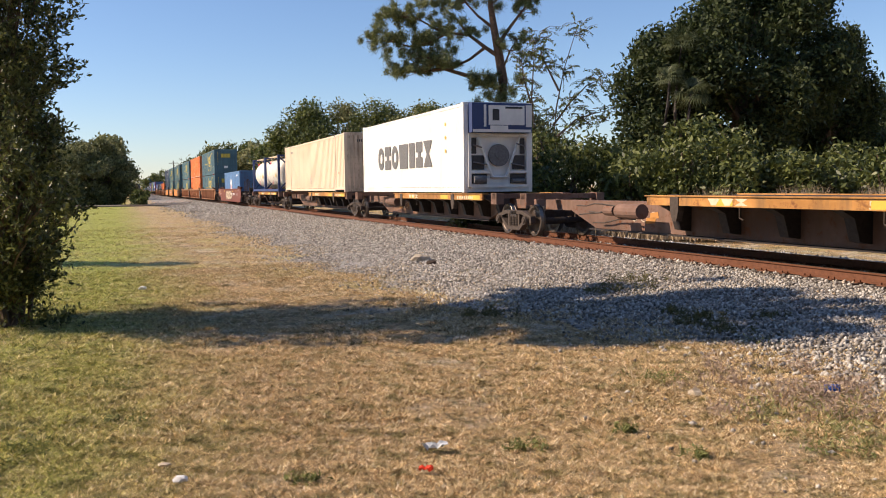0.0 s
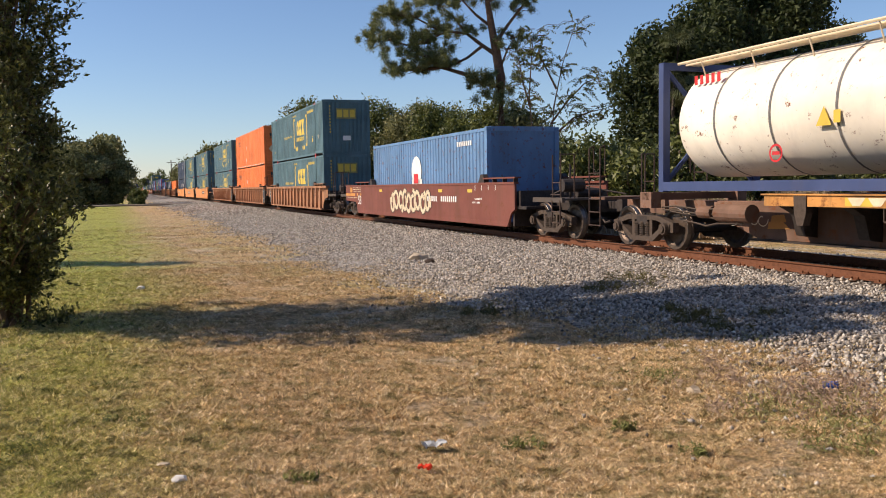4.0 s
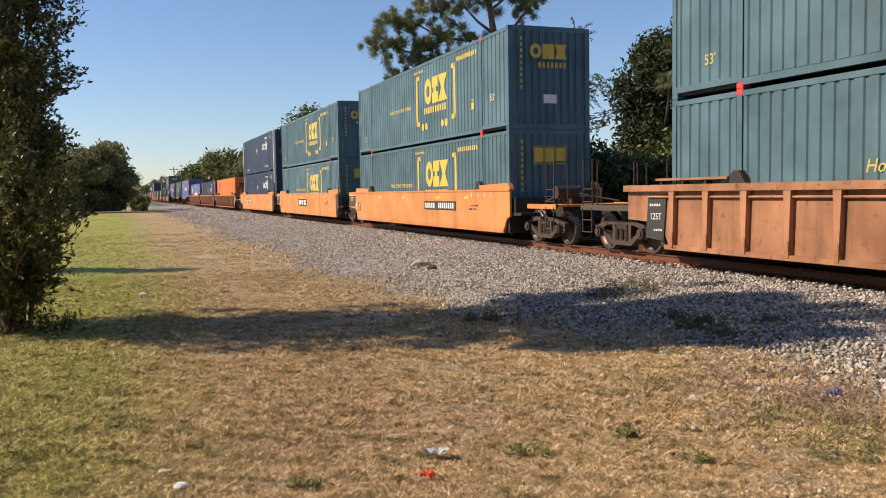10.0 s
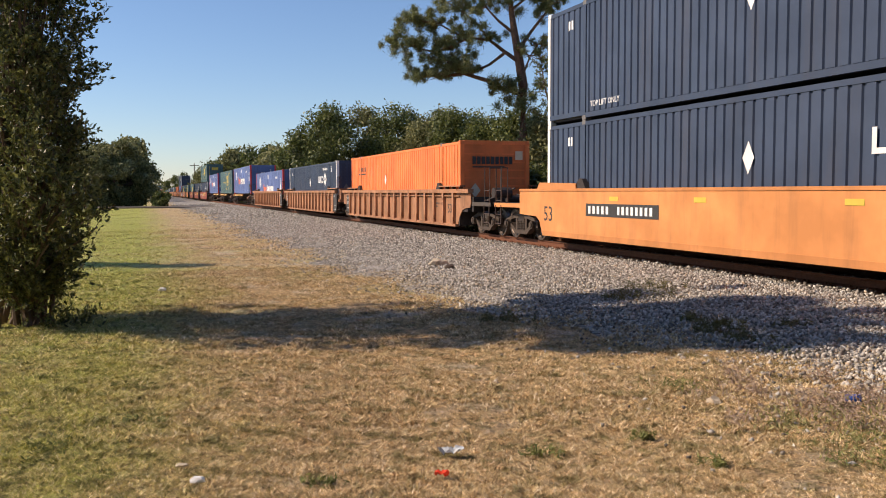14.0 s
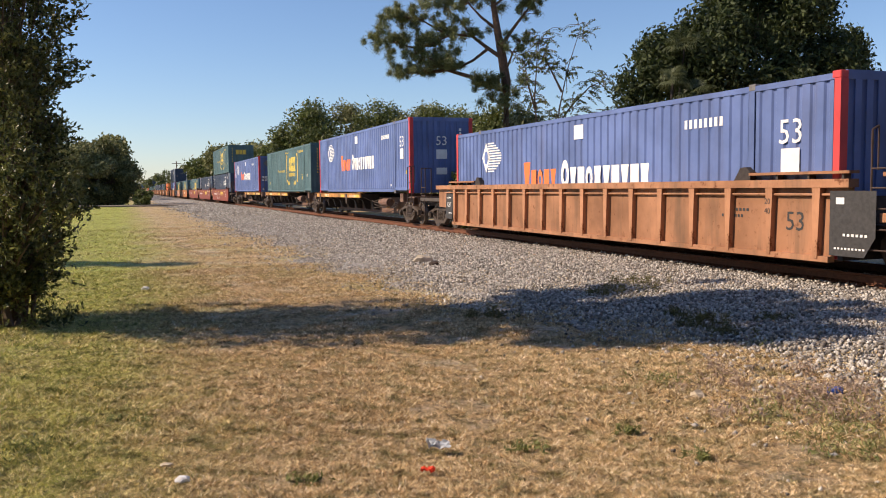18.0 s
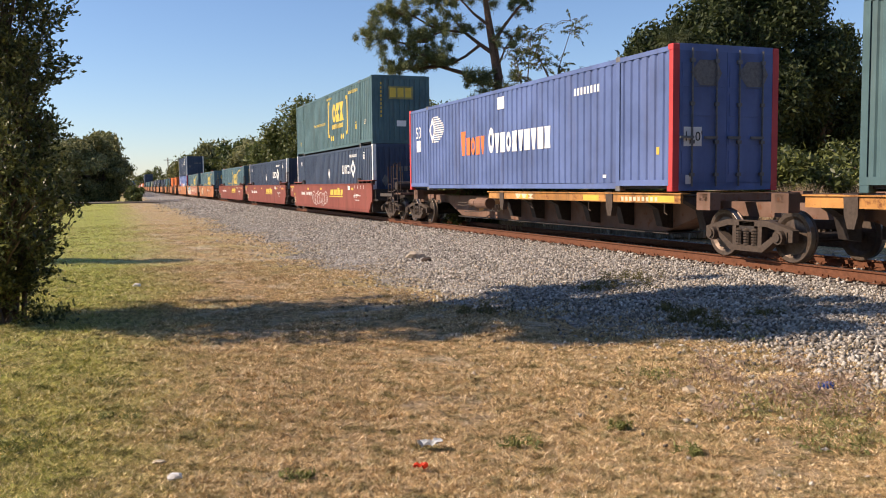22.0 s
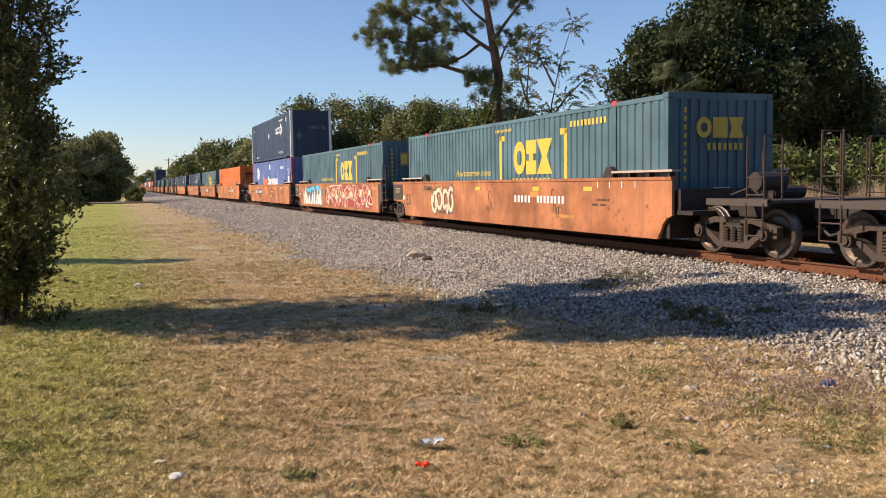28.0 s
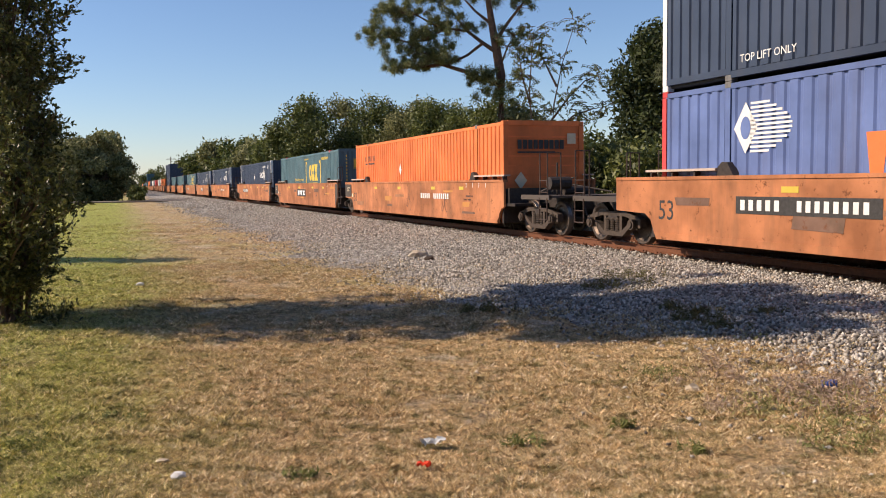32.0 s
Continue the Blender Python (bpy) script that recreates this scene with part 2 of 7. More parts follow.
M_ENDGREY = paint("dark_end_plate_paint", (0.085, 0.07, 0.06), 0.65, amount=0.4)
M_DEEPRED = paint("deep_red_spray_paint", (0.33, 0.065, 0.055), 0.6, amount=0.3)
M_PATCH = paint("faded_orange_patch", (0.56, 0.26, 0.075), 0.65, amount=0.4)
M_TEAL = paint("teal_container_paint", (0.086, 0.160, 0.190), 0.5, amount=0.25, fade=0.2)
M_GREEN = paint("green_container_paint", (0.080, 0.146, 0.158), 0.5, amount=0.25, fade=0.2)
M_NAVY = paint("navy_container_paint", (0.047, 0.066, 0.110), 0.45, amount=0.15)
M_BLUE = paint("blue_container_paint", (0.118, 0.170, 0.360), 0.5, amount=0.25, fade=0.18)
M_LTBLUE = paint("faded_blue_paint", (0.13, 0.25, 0.44), 0.55, amount=0.3, rust=0.2)
M_ORANGE = paint("orange_container_paint", (0.80, 0.215, 0.065), 0.5, amount=0.22, fade=0.16)
M_BEIGE = paint("beige_container_paint", (0.78, 0.61, 0.44), 0.55, amount=0.10, fade=0.05)
# beige end wall: rust stains, plus its shade as a darker base
M_BEIGEEND = paint("stained_shaded_beige_paint", (0.60, 0.46, 0.33), 0.6, dirt=(0.13, 0.07, 0.035), amount=0.8, rust=0.12, fade=0.25)
M_WHITE = paint("white_container_paint", (0.82, 0.79, 0.73), 0.45, amount=0.12)
M_TANK = paint("cream_tank_paint", (0.82, 0.77, 0.66), 0.4, amount=0.16, rust=0.05)
M_FRAMEBLUE = paint("dark_blue_frame_paint", (0.05, 0.075, 0.18), 0.5, amount=0.2)
M_RED = paint("red_post_paint", (0.62, 0.07, 0.07), 0.5, amount=0.15)
M_LTWHITE = plain("white_marking", (0.80, 0.79, 0.76), 0.6, scale=3, vary=0.1)
M_LTYELLOW = plain("yellow_marking", (0.64, 0.47, 0.075), 0.6, scale=3, vary=0.1)
M_LTBLACK = plain("black_marking", (0.05, 0.05, 0.05), 0.6, scale=3, vary=0.1)
M_LTORANGE = plain("orange_marking", (0.85, 0.20, 0.06), 0.6, scale=3, vary=0.1)
M_LTRED = plain("red_marking", (0.55, 0.035, 0.04), 0.6, scale=3, vary=0.15)
M_LTCYAN = plain("cyan_marking", (0.12, 0.50, 0.68), 0.6, scale=3, vary=0.15)
M_LTCREAM = plain("cream_marking", (0.72, 0.60, 0.42), 0.6, scale=3, vary=0.15)
M_GREY = plain("grey_paint", (0.16, 0.155, 0.15), 0.6)
M_PEELED = plain("bare_grey_undercoat", (0.50, 0.44, 0.36), 0.7, scale=4)
M_DARK = plain("dark_grey_paint", (0.055, 0.052, 0.05), 0.55)


# ---------------------------------------------------------------- mesh helpers
def box(bm, x0, x1, y0, y1, z0, z1):
    v = [bm.verts.new(p) for p in product((x0, x1), (y0, y1), (z0, z1))]
    for f in ((0, 1, 3, 2), (4, 6, 7, 5), (0, 4, 5, 1), (2, 3, 7, 6), (0, 2, 6, 4), (1, 5, 7, 3)):
        bm.faces.new([v[i] for i in f])


def rod(bm, a, b, r, n=8, r2=None):
    a, b = Vector(a), Vector(b)
    q = (b - a).to_track_quat("Z", "Y")
    ra, rb = r, r if r2 is None else r2
    rings = []
    for c, rr in ((a, ra), (b, rb)):
        rings.append([bm.verts.new(c + q @ Vector((rr * math.cos(2 * math.pi * i / n), rr * math.sin(2 * math.pi * i / n), 0))) for i in range(n)])
    for i in range(n):
        bm.faces.new((rings[0][i], rings[0][(i + 1) % n], rings[1][(i + 1) % n], rings[1][i]))
    bm.faces.new(rings[0][::-1])
    bm.faces.new(rings[1])


def prism(bm, poly, y0, y1):
    """A polygon in x, z pushed through y0 to y1."""
    a = [bm.verts.new((x, y0, z)) for x, z in poly]
    b = [bm.verts.new((x, y1, z)) for x, z in poly]
    bm.faces.new(a)
    bm.faces.new(b[::-1])
    k = len(poly)
    for i in range(k):
        bm.faces.new((a[i], b[i], b[(i + 1) % k], a[(i + 1) % k]))


def mesh_of(name, bm, material):
    bmesh.ops.recalc_face_normals(bm, faces=bm.faces[:])
    me = bpy.data.meshes.new(name)
    bm.to_mesh(me)
    bm.free()
    me.materials.append(material)
    return me


def part(name, bm, material, parent, label=""):
    ob = new(name, mesh_of(name, bm, material) if isinstance(bm, bmesh.types.BMesh) else bm)
    ob.parent = parent
    if label:
        ob["label"] = label
    return ob


def from_arrays(name, verts, faces, material):
    """A mesh from an (n, 3) array and an (m, k) array of corners."""
    me = bpy.data.meshes.new(name)
    verts, faces = np.asarray(verts, np.float32), np.asarray(faces, np.int32)
    k = faces.shape[1]
    me.vertices.add(len(verts))
    me.vertices.foreach_set("co", verts.ravel())
    me.loops.add(faces.size)
    me.loops.foreach_set("vertex_index", faces.ravel())
    me.polygons.add(len(faces))
    me.polygons.foreach_set("loop_start", np.arange(0, faces.size, k, dtype=np.int32))
    me.update(calc_edges=True)
    me.materials.append(material)
    return me


rng = np.random.default_rng(7)


# ---------------------------------------------------------------- ground, ballast, track
def bed_height(d):
    """Height of the ballast at d metres from the middle of the track, towards the viewer positive."""
    d = np.asarray(d, float)
    near = np.interp(d, [1.5, 2.2, 4.0, 6.0, 7.5], [0.150, 0.145, 0.075, 0.02, -0.03])
    far = np.interp(-d, [1.5, 2.2, 3.4, 4.5], [0.150, 0.14, 0.02, -0.06])
    return np.where(d > 0, near, far)


def spaced(lo, hi, step, grow=1.12):
    out, x, k = [0.0], 0.0, step
    while x < hi:
        x += k
        out.append(x)
        if x > 24:
            k *= grow
    neg, x, k = [], 0.0, step
    while x > lo:
        x -= k
        neg.append(x)
        if x < -24:
            k *= grow
    return np.array(neg[::-1] + out)


gx, gy = spaced(-2500, 2500, 0.5), spaced(-2500, 2500, 0.5)
GX, GY = np.meshgrid(gx, gy)
near_amp = np.clip(1 - np.hypot(GX, GY) / 60, 0, 1)
GZ = 0.022 * near_amp * (np.sin(GX * 1.3 + 0.7 * GY) + np.sin(GY * 1.9 - 0.4 * GX) + np.sin(GX * 3.1 + GY * 2.3) * 0.4) * 0.6
off_track = (GX - P0X) * NX + (GY - P0Y) * NY
GZ = np.where(np.abs(off_track) < 6.2, -0.09, GZ)


def ground_z(x, y):
    """Height of the lawn, between the corners of its grid."""
    i = np.clip(np.searchsorted(gx, x) - 1, 0, len(gx) - 2)
    j = np.clip(np.searchsorted(gy, y) - 1, 0, len(gy) - 2)
    u, v = (x - gx[i]) / (gx[i + 1] - gx[i]), (y - gy[j]) / (gy[j + 1] - gy[j])
    return (GZ[j, i] * (1 - u) + GZ[j, i + 1] * u) * (1 - v) + (GZ[j + 1, i] * (1 - u) + GZ[j + 1, i + 1] * u) * v


idx = np.arange(GX.size).reshape(GX.shape)
quads = np.stack([idx[:-1, :-1], idx[:-1, 1:], idx[1:, 1:], idx[1:, :-1]], -1).reshape(-1, 4)
ground = new("ground", from_arrays("ground", np.stack([GX, GY, GZ], -1).reshape(-1, 3), quads, M_LAWN))
tagged(ground, "dry mown lawn, green and straw-coloured in patches", "lawn", kind="structure")

# ballast bed: a strip along the track with a ragged edge
ss = np.concatenate([np.arange(-70, 60, 0.5), np.arange(60, 200, 2.0), np.arange(200, 2400, 30.0)])
dd = np.array([-4.5, -3.4, -2.2, -1.5, -0.8, 0, 0.8, 1.5, 2.2, 3.0, 4.0, 5.0, 6.0, 6.8, 7.5])
S, D = np.meshgrid(ss, dd, indexing="ij")
wob = 0.55 * np.sin(S * 0.31) + 0.35 * np.sin(S * 0.83 + 1.0) + 0.9 * np.clip((S - 2) / 12, -1, 1) * np.exp(-((S - 8) / 25.0) ** 2)
DW = D + np.where(D > 4.0, (D - 4.0) / 3.5 * wob, 0)
bx, by = P0X + UX * S + NX * DW, P0Y + UY * S + NY * DW
bz = bed_height(D) + 0.012 * np.sin(S * 2.1 + D * 3.0)
idx = np.arange(S.size).reshape(S.shape)
quads = np.stack([idx[:-1, :-1], idx[:-1, 1:], idx[1:, 1:], idx[1:, :-1]], -1).reshape(-1, 4)
ballast = new("ballast", from_arrays("ballast", np.stack([bx, by, bz], -1).reshape(-1, 3), quads, M_BALLAST))
tagged(ballast, "grey crushed-stone ballast bed under the track", "ballast", kind="structure")


def stones(count, s0, s1, d0, d1, size0, size1, seed):
    """Angular stones scattered over the bed: squashed, turned octahedra with chipped corners."""
    r = np.random.default_rng(seed)
    s, d = r.uniform(s0, s1, count), r.uniform(d0, d1, count)
    wob = 0.55 * np.sin(s * 0.31) + 0.35 * np.sin(s * 0.83 + 1.0) + 0.9 * np.clip((s - 2) / 12, -1, 1) * np.exp(-((s - 8) / 25.0) ** 2)
    edge = 6.3 + wob * 0.65
    keep = (d < edge) | (r.random(count) < 0.5 * np.exp(-(d - edge) * 1.7))
    keep &= ~((np.abs(np.abs(d) - 0.75) < 0.11))
    s, d = s[keep], d[keep]
    k = len(s)
    shape = np.array([(1, 0, 0), (-1, 0, 0), (0, 1, 0), (0, -1, 0), (0, 0, 1), (0, 0, -1)], float)
    faces = np.array([(0, 2, 4), (2, 1, 4), (1, 3, 4), (3, 0, 4), (2, 0, 5), (1, 2, 5), (3, 1, 5), (0, 3, 5)])
    sc = r.uniform(size0, size1, (k, 1, 1)) * r.uniform(0.55, 1.0, (k, 1, 3))
    v = shape[None] * sc + r.uniform(-0.28, 0.28, (k, 6, 3)) * sc
    a = r.uniform(0, 2 * np.pi, (k, 3))
    for ax in range(3):
        c, q = np.cos(a[:, ax])[:, None], np.sin(a[:, ax])[:, None]
        i, j = (ax + 1) % 3, (ax + 2) % 3
        vi, vj = v[..., i].copy(), v[..., j].copy()
        v[..., i], v[..., j] = vi * c - vj * q, vi * q + vj * c
    x, y = P0X + UX * s + NX * d, P0Y + UY * s + NY * d
    z = bed_height(d).clip(0.0) + sc[:, 0, 0] * r.uniform(0.1, 0.7, k)
    v += np.stack([x, y, z], -1)[:, None]
    f = faces[None] + (np.arange(k) * 6)[:, None, None]
    return v.reshape(-1, 3), f.reshape(-1, 3)


sets = [stones(82000, -9, 14, 1.2, 8.6, 0.015, 0.038, 1), stones(40000, 14, 45, 1.2, 8.6, 0.022, 0.048, 2),
        stones(15000, 45, 110, 1.2, 8.5, 0.05, 0.09, 3), stones(9000, -14, 30, -1.3, 1.3, 0.03, 0.05, 4), stones(2500, -14, 40, -3.6, -1.3, 0.04, 0.06, 5)]
base, vs, fs = 0, [], []
for v, f in sets:
    vs.append(v)
    fs.append(f + base)
    base += len(v)
gravel = new("gravel", from_arrays("gravel", np.concatenate(vs), np.concatenate(fs), M_STONE))
tagged(gravel, "loose angular grey and white ballast stones", "gravel", kind="stuff")

rail_section = [(-0.07, 0), (0.07, 0), (0.07, 0.012), (0.012, 0.035), (0.010, 0.125), (0.034, 0.138), (0.036, 0.166), (-0.036, 0.166), (-0.034, 0.138), (-0.010, 0.125), (-0.012, 0.035), (-0.07, 0.012)]
for side in (0.753, -0.753):
    bm = bmesh.new()
    rings = []
    for s in (-480.0, 2300.0):
        x, y = at(s, side)
        rings.append([bm.verts.new((x + NX * u, y + NY * u, RAIL - 0.168 + w)) for u, w in rail_section])
    for i in range(12):
        bm.faces.new((rings[0][i], rings[0][(i + 1) % 12], rings[1][(i + 1) % 12], rings[1][i]))
    rail = new("rail", mesh_of("rail", bm, M_RAIL))
    tagged(rail, "long rusty steel rail spiked to the ties", "rail", "rails of the track", "structure")
    bm = bmesh.new()
    (xa, ya), (xb, yb) = at(-480, side), at(2300, side)
    q = [bm.verts.new(p) for p in ((xa + NX * 0.026, ya + NY * 0.026, RAIL), (xb + NX * 0.026, yb + NY * 0.026, RAIL), (xb - NX * 0.026, yb - NY * 0.026, RAIL), (xa - NX * 0.026, ya - NY * 0.026, RAIL))]
    bm.faces.new(q)
    part("running_surface", bm, M_RAILTOP, rail, "thin worn bright top of the rail")

bm = bmesh.new()
box(bm, -0.11, 0.11, -1.3, 1.3, -0.16, 0.0)
tie_mesh = mesh_of("tie", bm, M_TIE)
bm = bmesh.new()
for side in (-0.753, 0.753):
    box(bm, -0.09, 0.09, side - 0.17, side + 0.17, 0.0, 0.014)
    for dx, dy in product((-0.06, 0.06), (-0.1, 0.1)):
        box(bm, dx - 0.014, dx + 0.014, side + dy - 0.014, side + dy + 0.014, 0.014, 0.045)
plate_mesh = mesh_of("tie_plate", bm, M_RAIL)
for i in range(130):
    x, y = at(-16 + i * 0.52)
    tie = new("tie", tie_mesh)
    tie.matrix_world = pose(x, y, RAIL - 0.172, 0, 0, HEADING)
    tagged(tie, "weathered creosoted timber tie in the ballast", "railway tie", "ties under the rails", "structure")
    part("tie_plate", plate_mesh, None, tie)


# ---------------------------------------------------------------- lawn blades
def edge_wobble(s):
    return 0.55 * np.sin(s * 0.31) + 0.35 * np.sin(s * 0.83 + 1.0) + 0.9 * np.clip((s - 2) / 12, -1, 1) * np.exp(-((s - 8) / 25.0) ** 2)


def blades(tufts, per, r0, r1, h0, h1, w, spread_r, seed, spread=0.60):
    """Tufts of grass: each a handful of blades that lean outwards from one root."""
    r = np.random.default_rng(seed)
    rad = np.sqrt(r.uniform(r0 * r0, r1 * r1, tufts))
    ang = r.uniform(-spread, spread, tufts)
    x, y = rad * np.sin(ang), rad * np.cos(ang)
    half = tufts * 2 // 5                      # half of the tufts gather in thick clumps
    crowd = r.integers(half, tufts, half) // 5 * 5 % tufts
    x[:half] = x[crowd] + r.normal(0, spread_r * 1.7, half)
    y[:half] = y[crowd] + r.normal(0, spread_r * 1.7, half)
    thick = np.where(np.arange(tufts) < half, 1.15, 0.85)
    d = (x - P0X) * NX + (y - P0Y) * NY
    edge = 6.2 + edge_wobble((x - P0X) * UX + (y - P0Y) * UY) * 0.65
    keep = (d > edge) | (r.random(tufts) < 0.6 * np.exp(-(edge - d) * 1.3))
    knoll = np.sin(x * 8.5 + 2.3 * np.sin(y * 6.1)) * np.sin(y * 9.7 + 2.1 * np.sin(x * 7.3 + 1.0))
    bare = np.sin(x * 1.7 + 2.1 * np.sin(y * 1.3)) * np.sin(y * 2.1 + 1.7 * np.sin(x * 1.5))
    keep &= (d > 1.8) & (r.random(tufts) < 0.97 - 0.80 * (bare > 0.45) * (d < 9.8))
    x, y, d = (np.repeat(q[keep], per) for q in (x, y, d))
    k = len(x)
    big = np.repeat((thick * (0.8 + 0.7 * np.clip(knoll, 0, 1)))[keep] * r.lognormal(0, 0.22, k // per), per)
    h = r.uniform(h0, h1, k) * big
    b = r.uniform(0, 2 * np.pi, k)
    off = np.abs(r.normal(0, spread_r, k))
    x, y = x + off * np.cos(b), y + off * np.sin(b)
    a = r.uniform(0, 2 * np.pi, k)
    lean = r.uniform(0.5, 2.4, k) * h
    z = np.maximum(np.where(d < 7.0, bed_height(np.minimum(d, 7.5)), -1.0), ground_z(x, y) - 0.003)
    p0 = np.stack([x - w * np.cos(a), y - w * np.sin(a), z], -1)
    p1 = np.stack([x + w * np.cos(a), y + w * np.sin(a), z], -1)
    p2 = np.stack([x + lean * np.cos(b), y + lean * np.sin(b), z + h], -1)
    return np.stack([p0, p1, p2], 1).reshape(-1, 3), np.arange(3 * k).reshape(-1, 3)


sets = [blades(46000, 8, 4.2, 6.3, 0.009, 0.024, 0.0030, 0.034, 11, 0.52), blades(56000, 8, 6.3, 9.5, 0.011, 0.030, 0.0042, 0.042, 15, 0.52),
        blades(52000, 7, 9.5, 20, 0.014, 0.036, 0.0062, 0.06, 12, 0.52), blades(17000, 6, 20, 42, 0.025, 0.05, 0.010, 0.11, 13, 0.5),
        blades(12000, 5, 42, 100, 0.03, 0.05, 0.013, 0.2, 14, 0.48)]
base, vs, fs = 0, [], []
for v, f in sets:
    vs.append(v)
    fs.append(f + base)
    base += len(v)
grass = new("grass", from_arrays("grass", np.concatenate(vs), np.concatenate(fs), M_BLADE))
tagged(grass, "short dry grass blades, straw and green mixed", "grass", kind="stuff")

# road that crosses the track far off
bm = bmesh.new()
for d0, d1 in ((1.6, 120.0), (-90.0, -1.6)):
    pts = [at(88.0, d0), at(88.0, d1), at(95.0, d1), at(95.0, d0)]
    lo = [bm.verts.new((x, y, -0.05)) for x, y in pts]
    hi = [bm.verts.new((x, y, 0.15 if i in (0, 3) else 0.012)) for i, (x, y) in enumerate(pts)]
    bm.faces.new(hi)
    for i in range(4):
        bm.faces.new((lo[i], lo[(i + 1) % 4], hi[(i + 1) % 4], hi[i]))
road = new("road", mesh_of("road", bm, M_ASPHALT))
tagged(road, "narrow worn road, pale with dust, crossing the railway", "road", kind="structure")


# ---------------------------------------------------------------- rolling stock: common parts
TRAIN = []                                   # every moving thing with its s at 0 s


def start_thing(name, s, z, label, category, group=""):
    root = new(name)
    root.empty_display_size = 0.3
    tagged(root, label, category, group)
    root["s"] = s
    TRAIN.append((root, s, z))
    return root


CACHE = {}


def cached(key, make):
    if key not in CACHE:
        CACHE[key] = make()
    return CACHE[key]


def place(name, mesh, parent, m=None, label=""):
    ob = part(name, mesh, None, parent, label)
    if m is not None:
        ob.matrix_basis = m
    return ob


def wheel_mesh():
    bm = bmesh.new()
    n = 28
    prof = [(0.0, 0.05), (0.10, 0.06), (0.12, 0.03), (0.30, 0.015), (0.36, 0.055), (0.43, 0.06), (0.435, -0.04), (0.46, -0.055), (0.46, -0.075), (0.36, -0.07), (0.30, -0.03), (0.12, -0.045), (0.0, -0.06)]
    rings = []
    for r, y in prof:
        rings.append([bm.verts.new((r * math.cos(2 * math.pi * i / n), y, r * math.sin(2 * math.pi * i / n))) for i in range(n)] if r else [bm.verts.new((0, y, 0))])
    for a, b in zip(rings, rings[1:]):
        for i in range(n):
            j = (i + 1) % n
            if len(a) == 1:
                bm.faces.new((a[0], b[i], b[j]))
            elif len(b) == 1:
                bm.faces.new((a[i], a[j], b[0]))
            else:
                bm.faces.new((a[i], a[j], b[j], b[i]))
    return mesh_of("wheel", bm, M_WHEEL)


def tread_mesh():
    bm = bmesh.new()
    n = 28
    rings = [[bm.verts.new((r * math.cos(2 * math.pi * i / n), y, r * math.sin(2 * math.pi * i / n))) for i in range(n)] for r, y in ((0.4325, 0.0615), (0.4375, 0.058), (0.4405, -0.036))]
    for a, b in zip(rings, rings[1:]):
        for i in range(n):
            bm.faces.new((a[i], a[(i + 1) % n], b[(i + 1) % n], b[i]))
    return mesh_of("tread", bm, M_TREAD)


def side_frame_mesh():
    bm = bmesh.new()
    # upper bow, lower bow and pedestals of a cast side frame
    prism(bm, [(-1.12, 0.36), (-1.12, 0.56), (-0.55, 0.70), (0.55, 0.70), (1.12, 0.56), (1.12, 0.36), (0.98, 0.36), (0.92, 0.50), (0.5, 0.60), (-0.5, 0.60), (-0.92, 0.50), (-0.98, 0.36)], -0.07, 0.07)
    prism(bm, [(-0.92, 0.50), (-0.80, 0.52), (-0.36, 0.26), (0.36, 0.26), (0.80, 0.52), (0.92, 0.50), (0.42, 0.15), (-0.42, 0.15)], -0.085, 0.085)
    for x in (-0.33, 0.33):
        box(bm, x - 0.05, x + 0.05, -0.065, 0.065, 0.24, 0.62)
    for x in (-0.875, 0.875):
        box(bm, x - 0.14, x + 0.14, -0.05, 0.09, 0.33, 0.53)
    return mesh_of("side_frame", bm, M_TRUCK)


def spring_mesh():
    bm = bmesh.new()
    for x in (-0.2, 0.0, 0.2):
        for k in range(6):
            rod(bm, (x, 0.0, 0.265 + k * 0.05), (x, 0.0, 0.292 + k * 0.05), 0.085, 10)
        rod(bm, (x, 0, 0.26), (x, 0, 0.56), 0.06, 8)
    return mesh_of("spring_nest", bm, M_TRUCK)


def bearing_mesh():
    bm = bmesh.new()
    rod(bm, (0, 0.0, 0), (0, 0.13, 0), 0.12, 14)
    rod(bm, (0, 0.13, 0), (0, 0.16, 0), 0.075, 12)
    return mesh_of("bearing_cap", bm, M_TRUCK)


def bolster_mesh():
    bm = bmesh.new()
    box(bm, -0.2, 0.2, -1.05, 1.05, 0.5, 0.68)
    rod(bm, (0, 0, 0.66), (0, 0, 0.80), 0.2, 16)
    for x in (-0.875, 0.875):
        rod(bm, (x, -0.98, 0.43), (x, 0.98, 0.43), 0.075, 10)
    box(bm, -0.5, -0.42, -0.9, 0.9, 0.3, 0.42)
    box(bm, 0.42, 0.5, -0.9, 0.9, 0.3, 0.42)
    return mesh_of("bolster", bm, M_STEEL)


WHEELS = []                                  # wheel, s of its axle at 0 s


